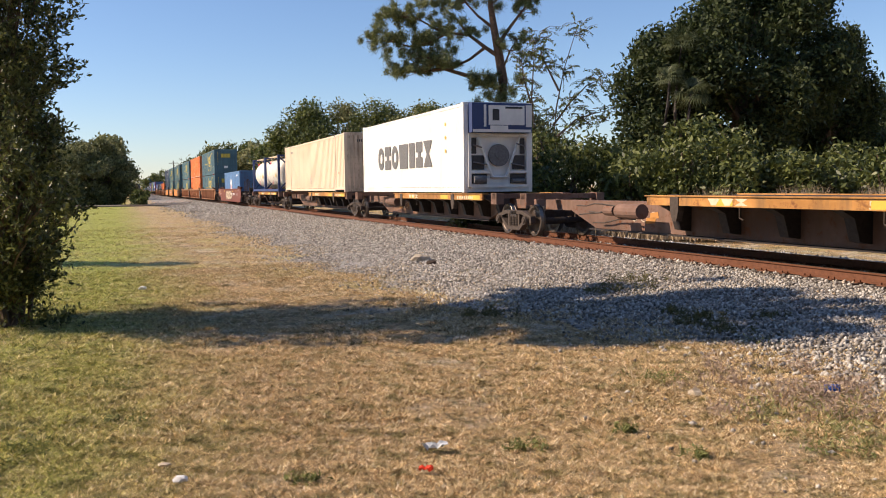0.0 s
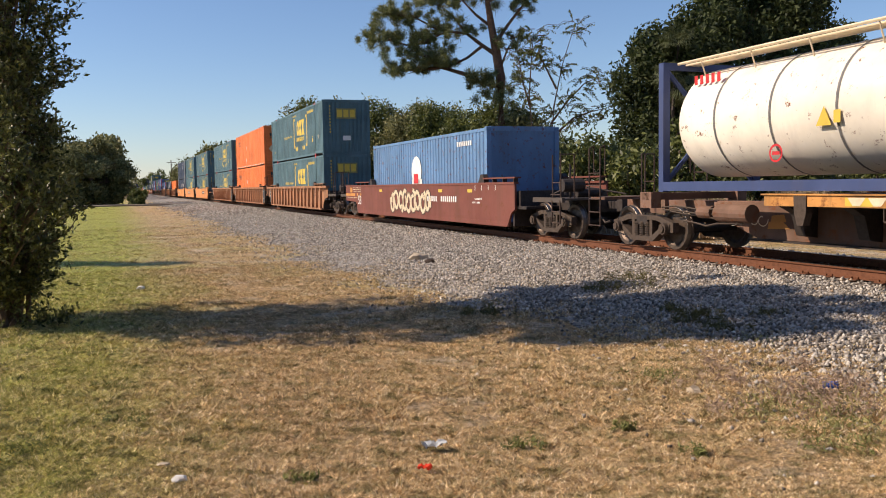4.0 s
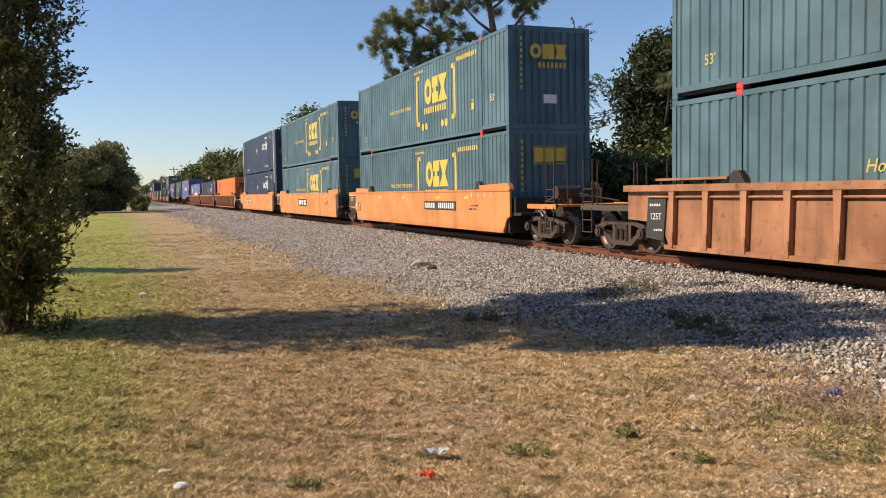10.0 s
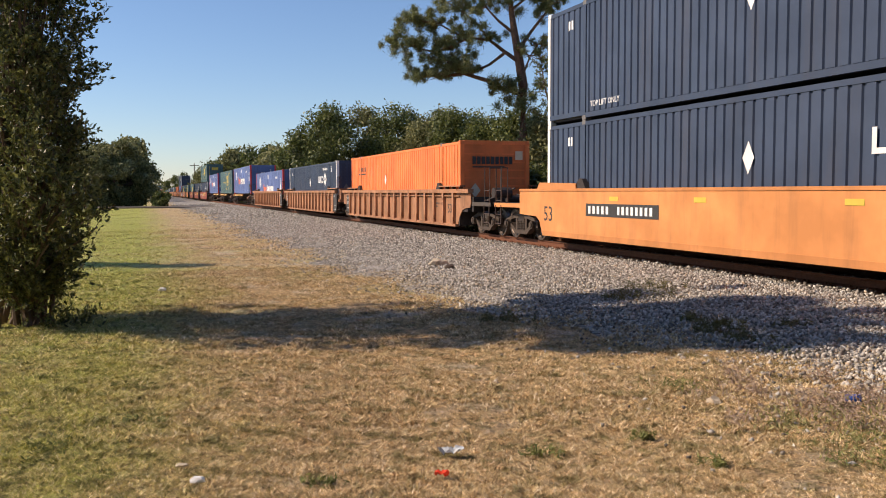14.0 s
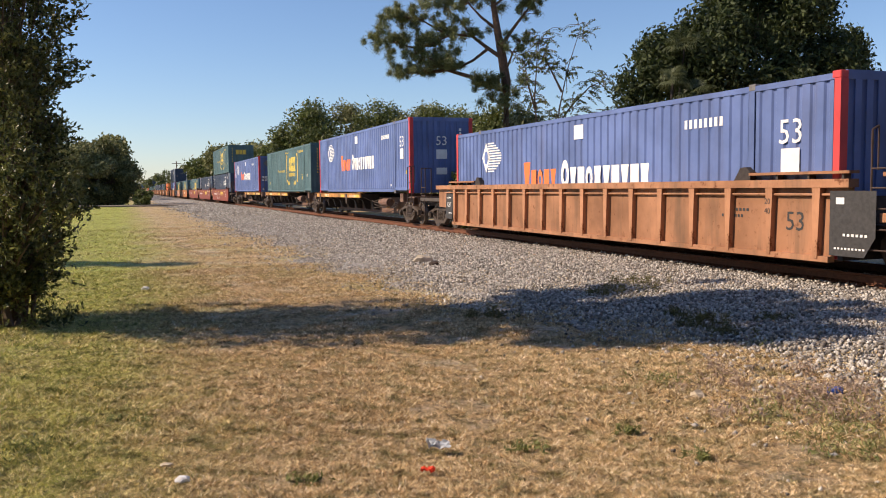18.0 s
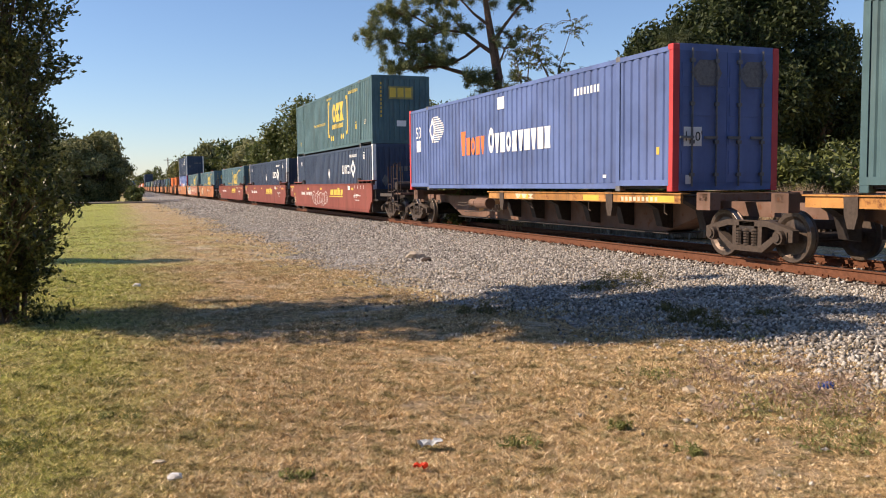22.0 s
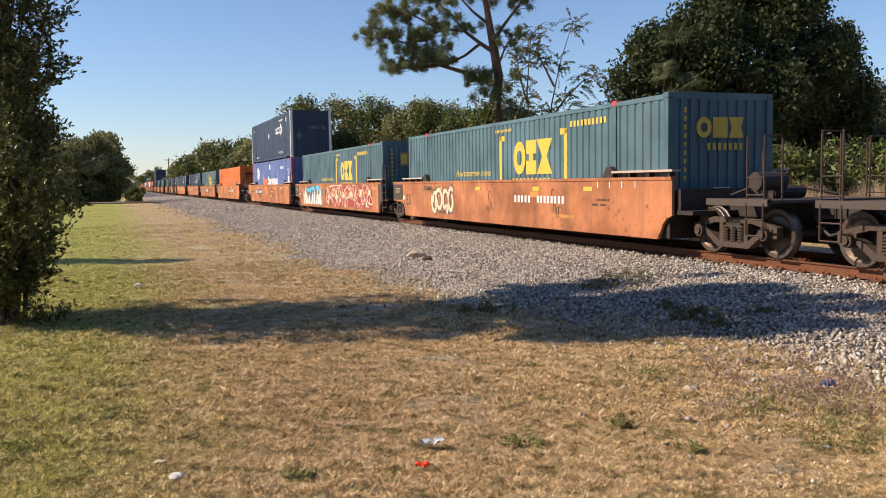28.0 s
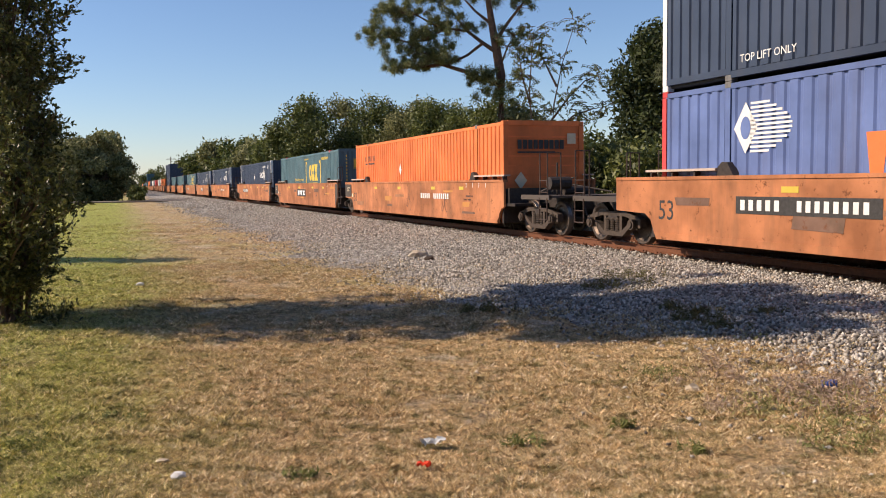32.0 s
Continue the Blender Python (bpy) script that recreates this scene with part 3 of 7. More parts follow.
def truck(parent, x, s_mid):
    """A two-axle truck under a car; x in the car's own space."""
    t = place("truck", cached("bolster", bolster_mesh), parent, pose(x, 0, 0), "dusty two-axle freight truck")
    for y, turn in ((0.98, 0), (-0.98, 180)):
        place("side_frame", cached("side_frame", side_frame_mesh), t, pose(0, y, 0, 0, 0, turn))
        place("spring_nest", cached("spring", spring_mesh), t, pose(0, y + (0.03 if y > 0 else -0.03), 0))["kind"] = "stuff"
        for ax in (-0.875, 0.875):
            place("bearing_cap", cached("bearing", bearing_mesh), t, pose(ax, y + (0.04 if y > 0 else -0.04), 0.435, 0, 0, turn))
            w = place("wheel", cached("wheel", wheel_mesh), t, pose(ax, 0.77 if y > 0 else -0.77, 0.435, 0, 0, turn))
            if y > 0:
                WHEELS.append((w, s_mid + x + ax))
    for y, turn in ((0.77, 0), (-0.77, 180)):
        for ax in (-0.875, 0.875):
            place("tread", cached("tread", tread_mesh), t, pose(ax, y, 0.435, 0, 0, turn), "bright polished wheel tread")
    return t


def text(name, body, parent, height, x, y, z, material, face="side", slant=0.0):
    """Painted lettering on the near side (face side) or on the end that faces the viewer (face end)."""
    cu = bpy.data.curves.new("lettering", "FONT")
    cu.body, cu.size, cu.align_x, cu.extrude, cu.shear, cu.resolution_u = body, height * 1.38, "CENTER", 0.001, slant, 2
    tmp = bpy.data.objects.new("lettering", cu)
    scene.collection.objects.link(tmp)
    me = bpy.data.meshes.new_from_object(tmp.evaluated_get(bpy.context.evaluated_depsgraph_get()))
    bpy.data.objects.remove(tmp)
    me.materials.clear()
    me.materials.append(material)
    ob = part(name, me, None, parent)
    ob.matrix_basis = FACE[face](x, y, z)
    if len(body) > 5:
        ob["kind"] = "stuff"                 # small letters of one line
    return ob


FACE = {"side": lambda x, y, z: Matrix(((-1, 0, 0, x), (0, 0, 1, y), (0, 1, 0, z), (0, 0, 0, 1))),
        "end": lambda x, y, z: Matrix(((0, 0, -1, x), (-1, 0, 0, y), (0, 1, 0, z), (0, 0, 0, 1)))}


def decal(name, shapes, parent, x, y, z, material, face="side", thick=0.004, label=""):
    """Flat painted shapes: polygons in the plane of the face, u to the reader's right, w up."""
    bm = bmesh.new()
    for poly in shapes:
        a = [bm.verts.new((u, w, thick)) for u, w in poly]
        try:
            bm.faces.new(a)
        except ValueError:
            continue
    bmesh.ops.triangulate(bm, faces=bm.faces[:])
    me = bpy.data.meshes.new(name)
    bm.to_mesh(me)
    bm.free()
    me.materials.append(material)
    ob = part(name, me, None, parent, label)
    ob.matrix_basis = FACE[face](x, y, z)
    if len(shapes) > 4:
        ob["kind"] = "stuff"                 # strokes too small to pick apart
    return ob


def rect(u0, u1, w0, w1):
    return [(u0, w0), (u1, w0), (u1, w1), (u0, w1)]


def ring(u0, u1, w0, w1, hole=0.45, n=16):
    """An oval ring as a run of short strips."""
    c, d, a, b = (u0 + u1) / 2, (w0 + w1) / 2, (u1 - u0) / 2, (w1 - w0) / 2
    out = []
    for i in range(n):
        p, q = 2 * math.pi * i / n, 2 * math.pi * (i + 1) / n
        out.append([(c + a * math.cos(p), d + b * math.sin(p)), (c + a * math.cos(q), d + b * math.sin(q)), (c + a * hole * math.cos(q), d + b * hole * math.sin(q)), (c + a * hole * math.cos(p), d + b * hole * math.sin(p))])
    return out


def block_shape(u0, u1, w0, w1, kind):
    """A plain emblem shape: 0 oval ring, 1 slab, 2 hourglass on its side, 3 wedge."""
    if kind == 0:
        return ring(u0, u1, w0, w1)
    if kind == 1:
        return [rect(u0, u1, w0, w1)]
    if kind == 4:                            # slab with a slit from each side
        a, h = u1 - u0, w1 - w0
        return [rect(u0, u1, w0, w0 + 0.4 * h), rect(u0 + 0.3 * a, u0 + 0.7 * a, w0 + 0.4 * h, w0 + 0.6 * h), rect(u0, u1, w0 + 0.6 * h, w1)]
    if kind == 2:
        m, c = (w0 + w1) / 2, (u0 + u1) / 2
        return [[(u0, w0), (u1, w0), (c + 0.12, m), (c - 0.12, m)], [(c - 0.12, m), (c + 0.12, m), (u1, w1), (u0, w1)]]
    return [[(u0 + 0.1, w0), (u1 - 0.1, w0), (u1, w1), (u0, w1)]]


def ribbon(pts, width):
    """A painted stroke of that width along a line of points."""
    out = []
    for (a, b), (c, d) in zip(pts, pts[1:]):
        ln = math.hypot(c - a, d - b) or 1
        nx, ny = -(d - b) / ln * width / 2, (c - a) / ln * width / 2
        out.append([(a - nx, b - ny), (c - nx, d - ny), (c + nx, d + ny), (a + nx, b + ny)])
    return out


def swirl(r, u, w, ru, rw, width, turns=1.1, steps=14):
    p0, sgn = r.uniform(0, 6.28), r.choice((1, -1))
    return ribbon([(u + ru * (0.45 + 0.55 * k / steps) * math.cos(p0 + sgn * turns * 6.28 * k / steps), w + rw * (0.45 + 0.55 * k / steps) * math.sin(p0 + sgn * turns * 6.28 * k / steps)) for k in range(steps + 1)], width)


def disc(u, w, r, n=14, rw=None):
    rw = rw or r
    return [(u + r * math.cos(2 * math.pi * i / n), w + rw * math.sin(2 * math.pi * i / n)) for i in range(n)]


def bars(u0, u1, w0, w1, count, gap=0.3, seed=0):
    """A line of illegible marks as plain bars."""
    r = random.Random(seed)
    step, gap = (u1 - u0) / count, max(gap, 0.42)
    return [rect(u0 + i * step, u0 + (i + 1 - gap) * step, w0, w1) for i in range(count) if r.random() < 0.93]


# ---------------------------------------------------------------- containers
def corrugated(x0, x1, z0, z1, y, out, pitch=0.28, depth=0.036, crest=0.45, flank=0.13):
    """A corrugated sheet from x0 to x1: crests flush at y, grooves sunk by depth. out: +1 or -1, the way it faces in y."""
    bm = bmesh.new()
    xs, ys = [x0], [y]
    n = max(1, round((x1 - x0) / pitch))
    step = (x1 - x0) / n
    for i in range(n):
        a = x0 + i * step
        for f, dy in ((crest / 2, 0), (crest / 2 + flank, -depth), (1 - crest / 2 - flank, -depth), (1 - crest / 2, 0)):
            xs.append(a + f * step)
            ys.append(y + dy * out)
    xs.append(x1)
    ys.append(y)
    lo = [bm.verts.new((a, b, z0)) for a, b in zip(xs, ys)]
    hi = [bm.verts.new((a, b, z1)) for a, b in zip(xs, ys)]
    for i in range(len(xs) - 1):
        bm.faces.new((lo[i], lo[i + 1], hi[i + 1], hi[i]))
    return bm


def box_container(name, s, z, label, L, H, body, post, pitch=0.28, depth=0.026, post40=True, near_end="front", group="containers on the train", W=2.59, rail_mat=None, crest=0.62, flank=0.09, end_mat=None):
    """A steel container with its near end at s and its floor z above the rail. x runs from 0 at the near end to L."""
    root = start_thing(name, s, z, label, "shipping container", group)
    rail_mat, end_mat = rail_mat or body, end_mat or body
    h = W / 2
    key = (L, H, W, pitch, depth, post40, crest)
    inset = 1.98 if post40 else 0.0

    def shell(kind, mtl, make):
        return cached((kind, mtl.name) + key, lambda: mesh_of(kind, make(), mtl))

    def sides(y, out):
        def make():
            bm = bmesh.new()
            spans = [(0.15, inset - 0.095), (inset + 0.095, L - inset - 0.095), (L - inset + 0.095, L - 0.15)] if post40 else [(0.13, L - 0.13)]
            for a, b in spans:
                sub = corrugated(a, b, 0.19, H - 0.125, y, out, pitch, depth, crest, flank)
                tmp = bpy.data.meshes.new("tmp")
                sub.to_mesh(tmp)
                sub.free()
                bm.from_mesh(tmp)
                bpy.data.meshes.remove(tmp)
            return bm
        return make

    place("side_panel", shell("side_panel", body, sides(h - 0.012, 1)), root)
    place("side_panel", shell("side_panel_far", body, sides(-h + 0.012, -1)), root)

    def rails(z0, z1, y0, y1):
        def make():
            bm = bmesh.new()
            if post40 and z0 < 1:
                box(bm, inset + 0.07, L - inset - 0.07, y0, y1, z0 + 0.04, z1)
                box(bm, 0.13, inset - 0.07, y0, y1, z0 + 0.10, z1 + 0.06)
                box(bm, L - inset + 0.07, L - 0.13, y0, y1, z0 + 0.10, z1 + 0.06)
            else:
                box(bm, 0.13, L - 0.13, y0, y1, z0, z1)
            return bm
        return make

    for y0, y1, nm in ((h - 0.08, h, "n"), (-h, -h + 0.08, "f")):
        place("bottom_rail", shell("bottom_rail" + nm, rail_mat, rails(0.02, 0.18, y0, y1)), root)
        place("top_rail", shell("top_rail" + nm, rail_mat, rails(H - 0.13, H - 0.035, y0, y1)), root)

    def roof():
        bm = bmesh.new()
        box(bm, 0.05, L - 0.05, -h + 0.08, h - 0.08, H - 0.05, H - 0.02)
        return bm

    def floor():
        bm = bmesh.new()
        box(bm, 0.1, L - 0.1, -h + 0.08, h - 0.08, 0.06, 0.16)
        return bm

    place("roof", shell("roof", body, roof), root)
    place("floor", shell("floor", M_STEEL, floor), root)

    def corner(w):
        def make():
            bm = bmesh.new()
            box(bm, 0, w, -0.075, 0.075, 0.118, H - 0.118)
            return bm
        return make

    for x, y in product((0, L - 0.13), (h - 0.076, -h + 0.076)):
        place("corner_post", shell("corner_post", post, corner(0.13)), root, pose(x, y, 0))
    if post40:
        for x, y in product((inset - 0.07, L - inset - 0.07), (h - 0.073, -h + 0.073)):
            place("lifting_post", shell("lifting_post", body, corner(0.14)), root, pose(x, y, 0))

    def casting():
        bm = bmesh.new()
        box(bm, 0, 0.178, -0.081, 0.081, 0, 0.118)
        bmesh.ops.bevel(bm, geom=bm.edges[:], offset=0.012, segments=1, affect="EDGES")
        return bm

    xs = [0, L - 0.178] + ([inset - 0.09, L - inset - 0.09] if post40 else [])
    for x, y, zz in product(xs, (h - 0.081 + 0.004, -h + 0.081 - 0.004), (0, H - 0.118)):
        place("corner_casting", shell("corner_casting", (M_RED if body.name.startswith("teal") else M_GREY) if x not in (0, L - 0.178) else post, casting), root, pose(x, y, zz))

    def end_wall():
        bm = bmesh.new()
        box(bm, 0.035, 0.06, -h + 0.14, h - 0.14, 0.12, H - 0.1)
        return bm

    def end_beam():
        bm = bmesh.new()
        box(bm, 0.01, 0.08, -h + 0.14, h - 0.14, 0.02, 0.16)
        return bm

    def end_rib():
        bm = bmesh.new()
        box(bm, 0.012, 0.036, -0.065, 0.065, 0.17, H - 0.13)
        return bm

    def end_board():
        bm = bmesh.new()
        box(bm, 0.018, 0.036, -h + 0.16, h - 0.16, 0.0, 0.045)
        return bm

    for m in (pose(0, 0, 0), pose(L, 0, 0, 0, 0, 180)):
        place("end_wall", shell("end_wall", end_mat, end_wall), root, m)
        place("end_beam", shell("end_beam", end_mat, end_beam), root, m)
        place("end_beam", shell("end_beam", end_mat, end_beam), root, m @ pose(0, 0, H - 0.15))
    if near_end == "front" and W > 2.5:
        for i in range(9):
            place("rib", shell("end_rib", end_mat, end_rib), root, pose(0, -h + 0.25 + (W - 0.5) * (i + 0.5) / 9, 0))
    elif near_end == "boards":
        for i in range(9):
            place("rib", shell("end_board", body, end_board), root, pose(0, 0, 0.22 + (H - 0.42) * i / 9))
    if near_end == "doors":
        def door():
            bm = bmesh.new()
            w = h - 0.16
            box(bm, 0.0, 0.035, 0.005, w, 0.17, H - 0.13)
            for i in range(4):
                zz = 0.35 + i * (H - 0.6) / 4
                box(bm, -0.012, 0.0, 0.06, w - 0.05, zz, zz + (H - 0.6) / 4 - 0.12)
            return bm

        def lock_rod():
            bm = bmesh.new()
            rod(bm, (-0.04, 0, 0.1), (-0.04, 0, H - 0.08), 0.02, 8)
            for zz in (0.3, 0.95, 1.7, H - 0.35):
                box(bm, -0.06, 0.0, -0.05, 0.05, zz, zz + 0.07)
            box(bm, -0.075, -0.04, -0.02, 0.3, 1.05, 1.1)
            return bm

        for turn in (0, 1):
            dm = place("door", shell("door%d" % turn, body, door), root, pose(0.0, 0 if turn == 0 else -(h - 0.155), 0))
            for yy in (0.28, 0.86):
                place("lock_rod", shell("lock_rod", M_GREY, lock_rod), dm, pose(0, yy, 0))
    return root


SIDE = 1.2845


def slogan_livery(root, lower=False, trim=M_LTYELLOW, number_seed=1, end_mark=True):
    """Yellow bracketed emblem, slogan and small marks on a 53 ft box."""
    y = SIDE
    for u, flip in ((8.05, 1), (4.1, -1)):
        decal("bracket", [rect(0, 0.16 * flip, 0.66, 2.46) if flip > 0 else rect(-0.16, 0, 0.66, 2.46),
                          rect(0, 0.36 * flip, 2.31, 2.46) if flip > 0 else rect(-0.36, 0, 2.31, 2.46),
                          rect(0, 0.36 * flip, 0.66, 0.82) if flip > 0 else rect(-0.36, 0, 0.66, 0.82)], root, u, y, 0, trim, label="yellow bracket of the emblem")
    a = 0.0
    for w, kind in ((0.74, 0), (0.60, 4), (0.86, 2)):
        decal("emblem_block", block_shape(a, a + w, 1.36, 2.26, kind), root, 7.12, y, 0, trim, label="large yellow emblem block")
        a += w + 0.03
    decal("emblem_line", bars(0, 2.3, 1.04, 1.26, 10, 0.42, 3), root, 7.2, y, 0, trim)
    for u in () if lower else (0.25, 0.62, 2.25, 2.62):   # a well hides the foot of a lower box
        decal("dot", [disc(u, 0.60, 0.13)], root, 7.6, y, 0, trim)
    text("slogan", "How tomorrow moves", root, 0.21, 10.05, y, 1.36, trim, slant=0.25)
    decal("number_bars", bars(0, 1.7, 2.46, 2.60, 10, 0.42, number_seed), root, 3.95, y, 0, trim)
    decal("small_bars", bars(0, 1.1, 2.56, 2.64, 12, 0.3, number_seed + 5), root, 8.3, y, 0, trim)
    text("size_mark", "53'", root, 0.2, 1.15, y, 0.92, M_LTCREAM)
    text("size_mark", "53'", root, 0.2, 15.0, y, 0.55, trim)
    decal("data_bars", [rect(0, 0.2, 0.8, 1.02), rect(0, 0.2, 1.08, 1.12)], root, 2.75, y, 0, trim)
    if end_mark:
        decal("end_panel", [rect(0, 1.1, 1.9, 2.45)], root, 0.006, 0.55, 0, plain_panel(), "end")
        for i in range(3):
            decal("end_mark", [rect(0.05 + i * 0.35, 0.32 + i * 0.35, 1.98, 2.38)], root, 0.004, 0.55, 0, trim, "end")
    else:
        for i in range(3):
            decal("end_mark", block_shape(i * 0.40, 0.37 + i * 0.40, 2.0, 2.42, i), root, 0.005, 0.62, 0, trim, "end")
        decal("small_bars", bars(0, 1.2, 1.75, 1.9, 9, 0.3, 2), root, 0.005, 0.62, 0, trim, "end")
    decal("end_number", [rect(0, 0.06, 2.5 - i * 0.17, 2.60 - i * 0.17) for i in range(9)], root, 0.005, 0.92, 0, trim, "end")
    decal("data_plate", [rect(0, 0.42, 0.75, 1.0)], root, 0.005, 0.2, 0, M_LTWHITE, "end", label="small white data plate")


def plain_panel():
    return cached("panelmat", lambda: plain("faded_olive_panel", (0.24, 0.23, 0.10), 0.6, scale=2))


def teal_box(s, z, lower, seed=1, mtl=None, where="stacked on the train", end_mark=True):
    c = box_container("shipping_container", s, z, "teal corrugated container with yellow emblem, " + where, 16.15, 2.9, mtl or M_TEAL, mtl or M_TEAL)
    slogan_livery(c, lower, number_seed=seed, end_mark=end_mark)
    return c


def navy_box(s, z, where):
    c = box_container("shipping_container", s, z, "navy container with white corner posts, " + where, 16.15, 2.9, M_NAVY, M_LTWHITE, pitch=0.27, depth=0.034, crest=0.66, flank=0.08)
    y = SIDE
    for q in ([rect(0.0, 0.09, 1.78, 2.1), rect(0.0, 0.36, 1.70, 1.79), rect(0.27, 0.36, 1.78, 2.1), rect(0.46, 0.55, 1.70, 2.1), rect(0.62, 0.70, 1.70, 2.1), rect(0.78, 0.86, 1.70, 2.1),
                     rect(0.98, 1.3, 1.70, 1.8), rect(0.98, 1.3, 2.0, 2.1), rect(1.42, 1.5, 1.7, 2.1)]):
        decal("emblem_bar", [q], c, 5.3, y, 0, M_LTWHITE, label="bar of the white emblem")
    diamond = []
    for a, b in (((0, 0.42), (0.42, 0)), ((0.42, 0), (0, -0.42)), ((0, -0.42), (-0.42, 0)), ((-0.42, 0), (0, 0.42))):
        diamond.append([(a[0], 1.92 + a[1]), (b[0], 1.92 + b[1]), (b[0] * 0.5, 1.92 + b[1] * 0.5), (a[0] * 0.5, 1.92 + a[1] * 0.5)])
    decal("diamond", diamond, c, 3.3, y, 0, M_LTWHITE)
    decal("small_diamond", [[(0.16, 1.75), (0, 2.05), (-0.16, 1.75), (0, 1.45)]], c, 8.07, y, 0, M_LTWHITE)
    decal("number_bars", bars(0, 1.3, 2.44, 2.57, 10, 0.45, 4), c, 3.9, y, 0, M_LTWHITE)
    decal("size_marks", bars(0, 0.3, 2.3, 2.52, 2, 0.3, 4) + [rect(0, 0.28, 2.56, 2.6)], c, 1.55, y, 0, M_LTWHITE)
    decal("size_marks", bars(0, 0.3, 2.3, 2.52, 2, 0.3, 4), c, 15.0, y, 0, M_LTWHITE)
    text("lifting_note", "TOP LIFT ONLY", c, 0.17, 3.55, y, 0.36, M_LTWHITE)
    text("lifting_note", "TOP LIFT ONLY", c, 0.14, 13.2, y, 0.3, M_LTWHITE)
    decal("end_emblem", [rect(0, 0.07, 1.75, 1.95), rect(0.12, 0.19, 1.75, 1.95), rect(0.25, 0.42, 1.75, 1.95), rect(0.48, 0.62, 1.75, 1.95), [(0.95, 1.7), (1.1, 1.85), (0.95, 2.0), (0.8, 1.85)]], c, 0.005, 0.15, 0, M_GREY, "end")
    decal("hazard_diamond", [[(0.17, 1.35), (0, 1.62), (-0.17, 1.35), (0, 1.08)]], c, 0.005, 0.75, 0, M_GREY, "end")
    return c


def blue_box(s, z, where, near_end="front"):
    c = box_container("shipping_container", s, z, "blue container with red corner posts, " + where, 16.15, 2.9, M_BLUE, M_RED, pitch=0.30, depth=0.030, near_end=near_end, crest=0.58, flank=0.12)
    y = SIDE
    decal("letter_block", block_shape(0, 0.40, 1.08, 1.83, 3), c, 11.1, y, 0, M_LTORANGE)
    for i in range(4):
        decal("letter_block", block_shape(0.47 + i * 0.37, 0.76 + i * 0.37, 1.08, 1.62, (1, 0, 1, 3)[i]), c, 11.1, y, 0, M_LTORANGE)
    decal("letter_block", block_shape(0, 0.40, 1.08, 1.83, 0), c, 8.95, y, 0, M_LTWHITE)
    for i in range(9):
        decal("letter_block", block_shape(0.45 + i * 0.385, 0.77 + i * 0.385, 1.08, 1.64, (3, 1, 0, 2, 3, 1, 3, 1, 2)[i]), c, 8.95, y, 0, M_LTWHITE)
    fan = [rect(0.42, 0.62 + 0.8 * math.sin(math.pi * (i + 1.5) / 14), 1.62 + i * 0.075, 1.66 + i * 0.075) for i in range(12)]
    decal("striped_emblem", fan + [[(0.0, 2.05), (0.3, 1.6), (0.6, 2.05), (0.3, 2.5)]], c, 14.0, y, 0, M_LTWHITE, label="white diamond with trailing stripes")
    decal("globe", [disc(0.3, 2.05, 0.13, 16, 0.2)], c, 14.0, y + 0.003, 0, M_BLUE)
    u = 15.15 if near_end == "doors" else 1.05
    text("size_mark", "53", c, 0.42, u, y, 1.84, M_LTWHITE)
    decal("white_square", [rect(0, 0.42, 1.36, 1.76)], c, u + 0.21, y, 0, M_LTWHITE)
    decal("white_square", [rect(0, 0.45, 2.3, 2.64)], c, 8.3, y, 0, M_LTWHITE)
    decal("number_bars", bars(0, 1.2, 2.25, 2.42, 8, 0.3, 4), c, 3.9, y, 0, M_LTWHITE)
    decal("tag", [rect(0, 0.1, 0.75, 0.9)], c, 0.55, y, 0, M_LTYELLOW)
    decal("tag", [rect(0, 0.14, 0.3, 0.37)], c, 2.6, y, 0, M_LTWHITE)
    if near_end == "doors":
        decal("door_plates", [rect(-1.05, -0.62, 0.9, 1.28), rect(-1.0, -0.85, 0.15, 0.33)], c, -0.016, 0, 0, M_LTWHITE, "end")
        text("door_mark", "110'", c, 0.2, -0.03, 0.83, 1.0, M_LTBLACK, "end")
        for u in (-0.9, 0.25):
            decal("door_emblem", [[(u, 2.35), (u + 0.22, 2.1), (u + 0.62, 2.1), (u + 0.75, 2.35), (u + 0.62, 2.6), (u + 0.22, 2.6)]], c, -0.02, 0, 0, M_GREY, "end")
    else:
        text("size_mark", "53", c, 0.36, 0.004, 0.0, 1.85, M_LTWHITE, "end")
        decal("end_plates", [rect(-0.22, 0.22, 1.32, 1.68), rect(-0.22, 0.22, 0.72, 0.98)], c, 0.004, 0, 0, M_LTWHITE, "end")
        decal("end_number", [rect(0, 0.1, 2.4 - i * 0.14, 2.5 - i * 0.14) for i in range(9)], c, 0.004, -0.72, 0, M_LTWHITE, "end")
    return c


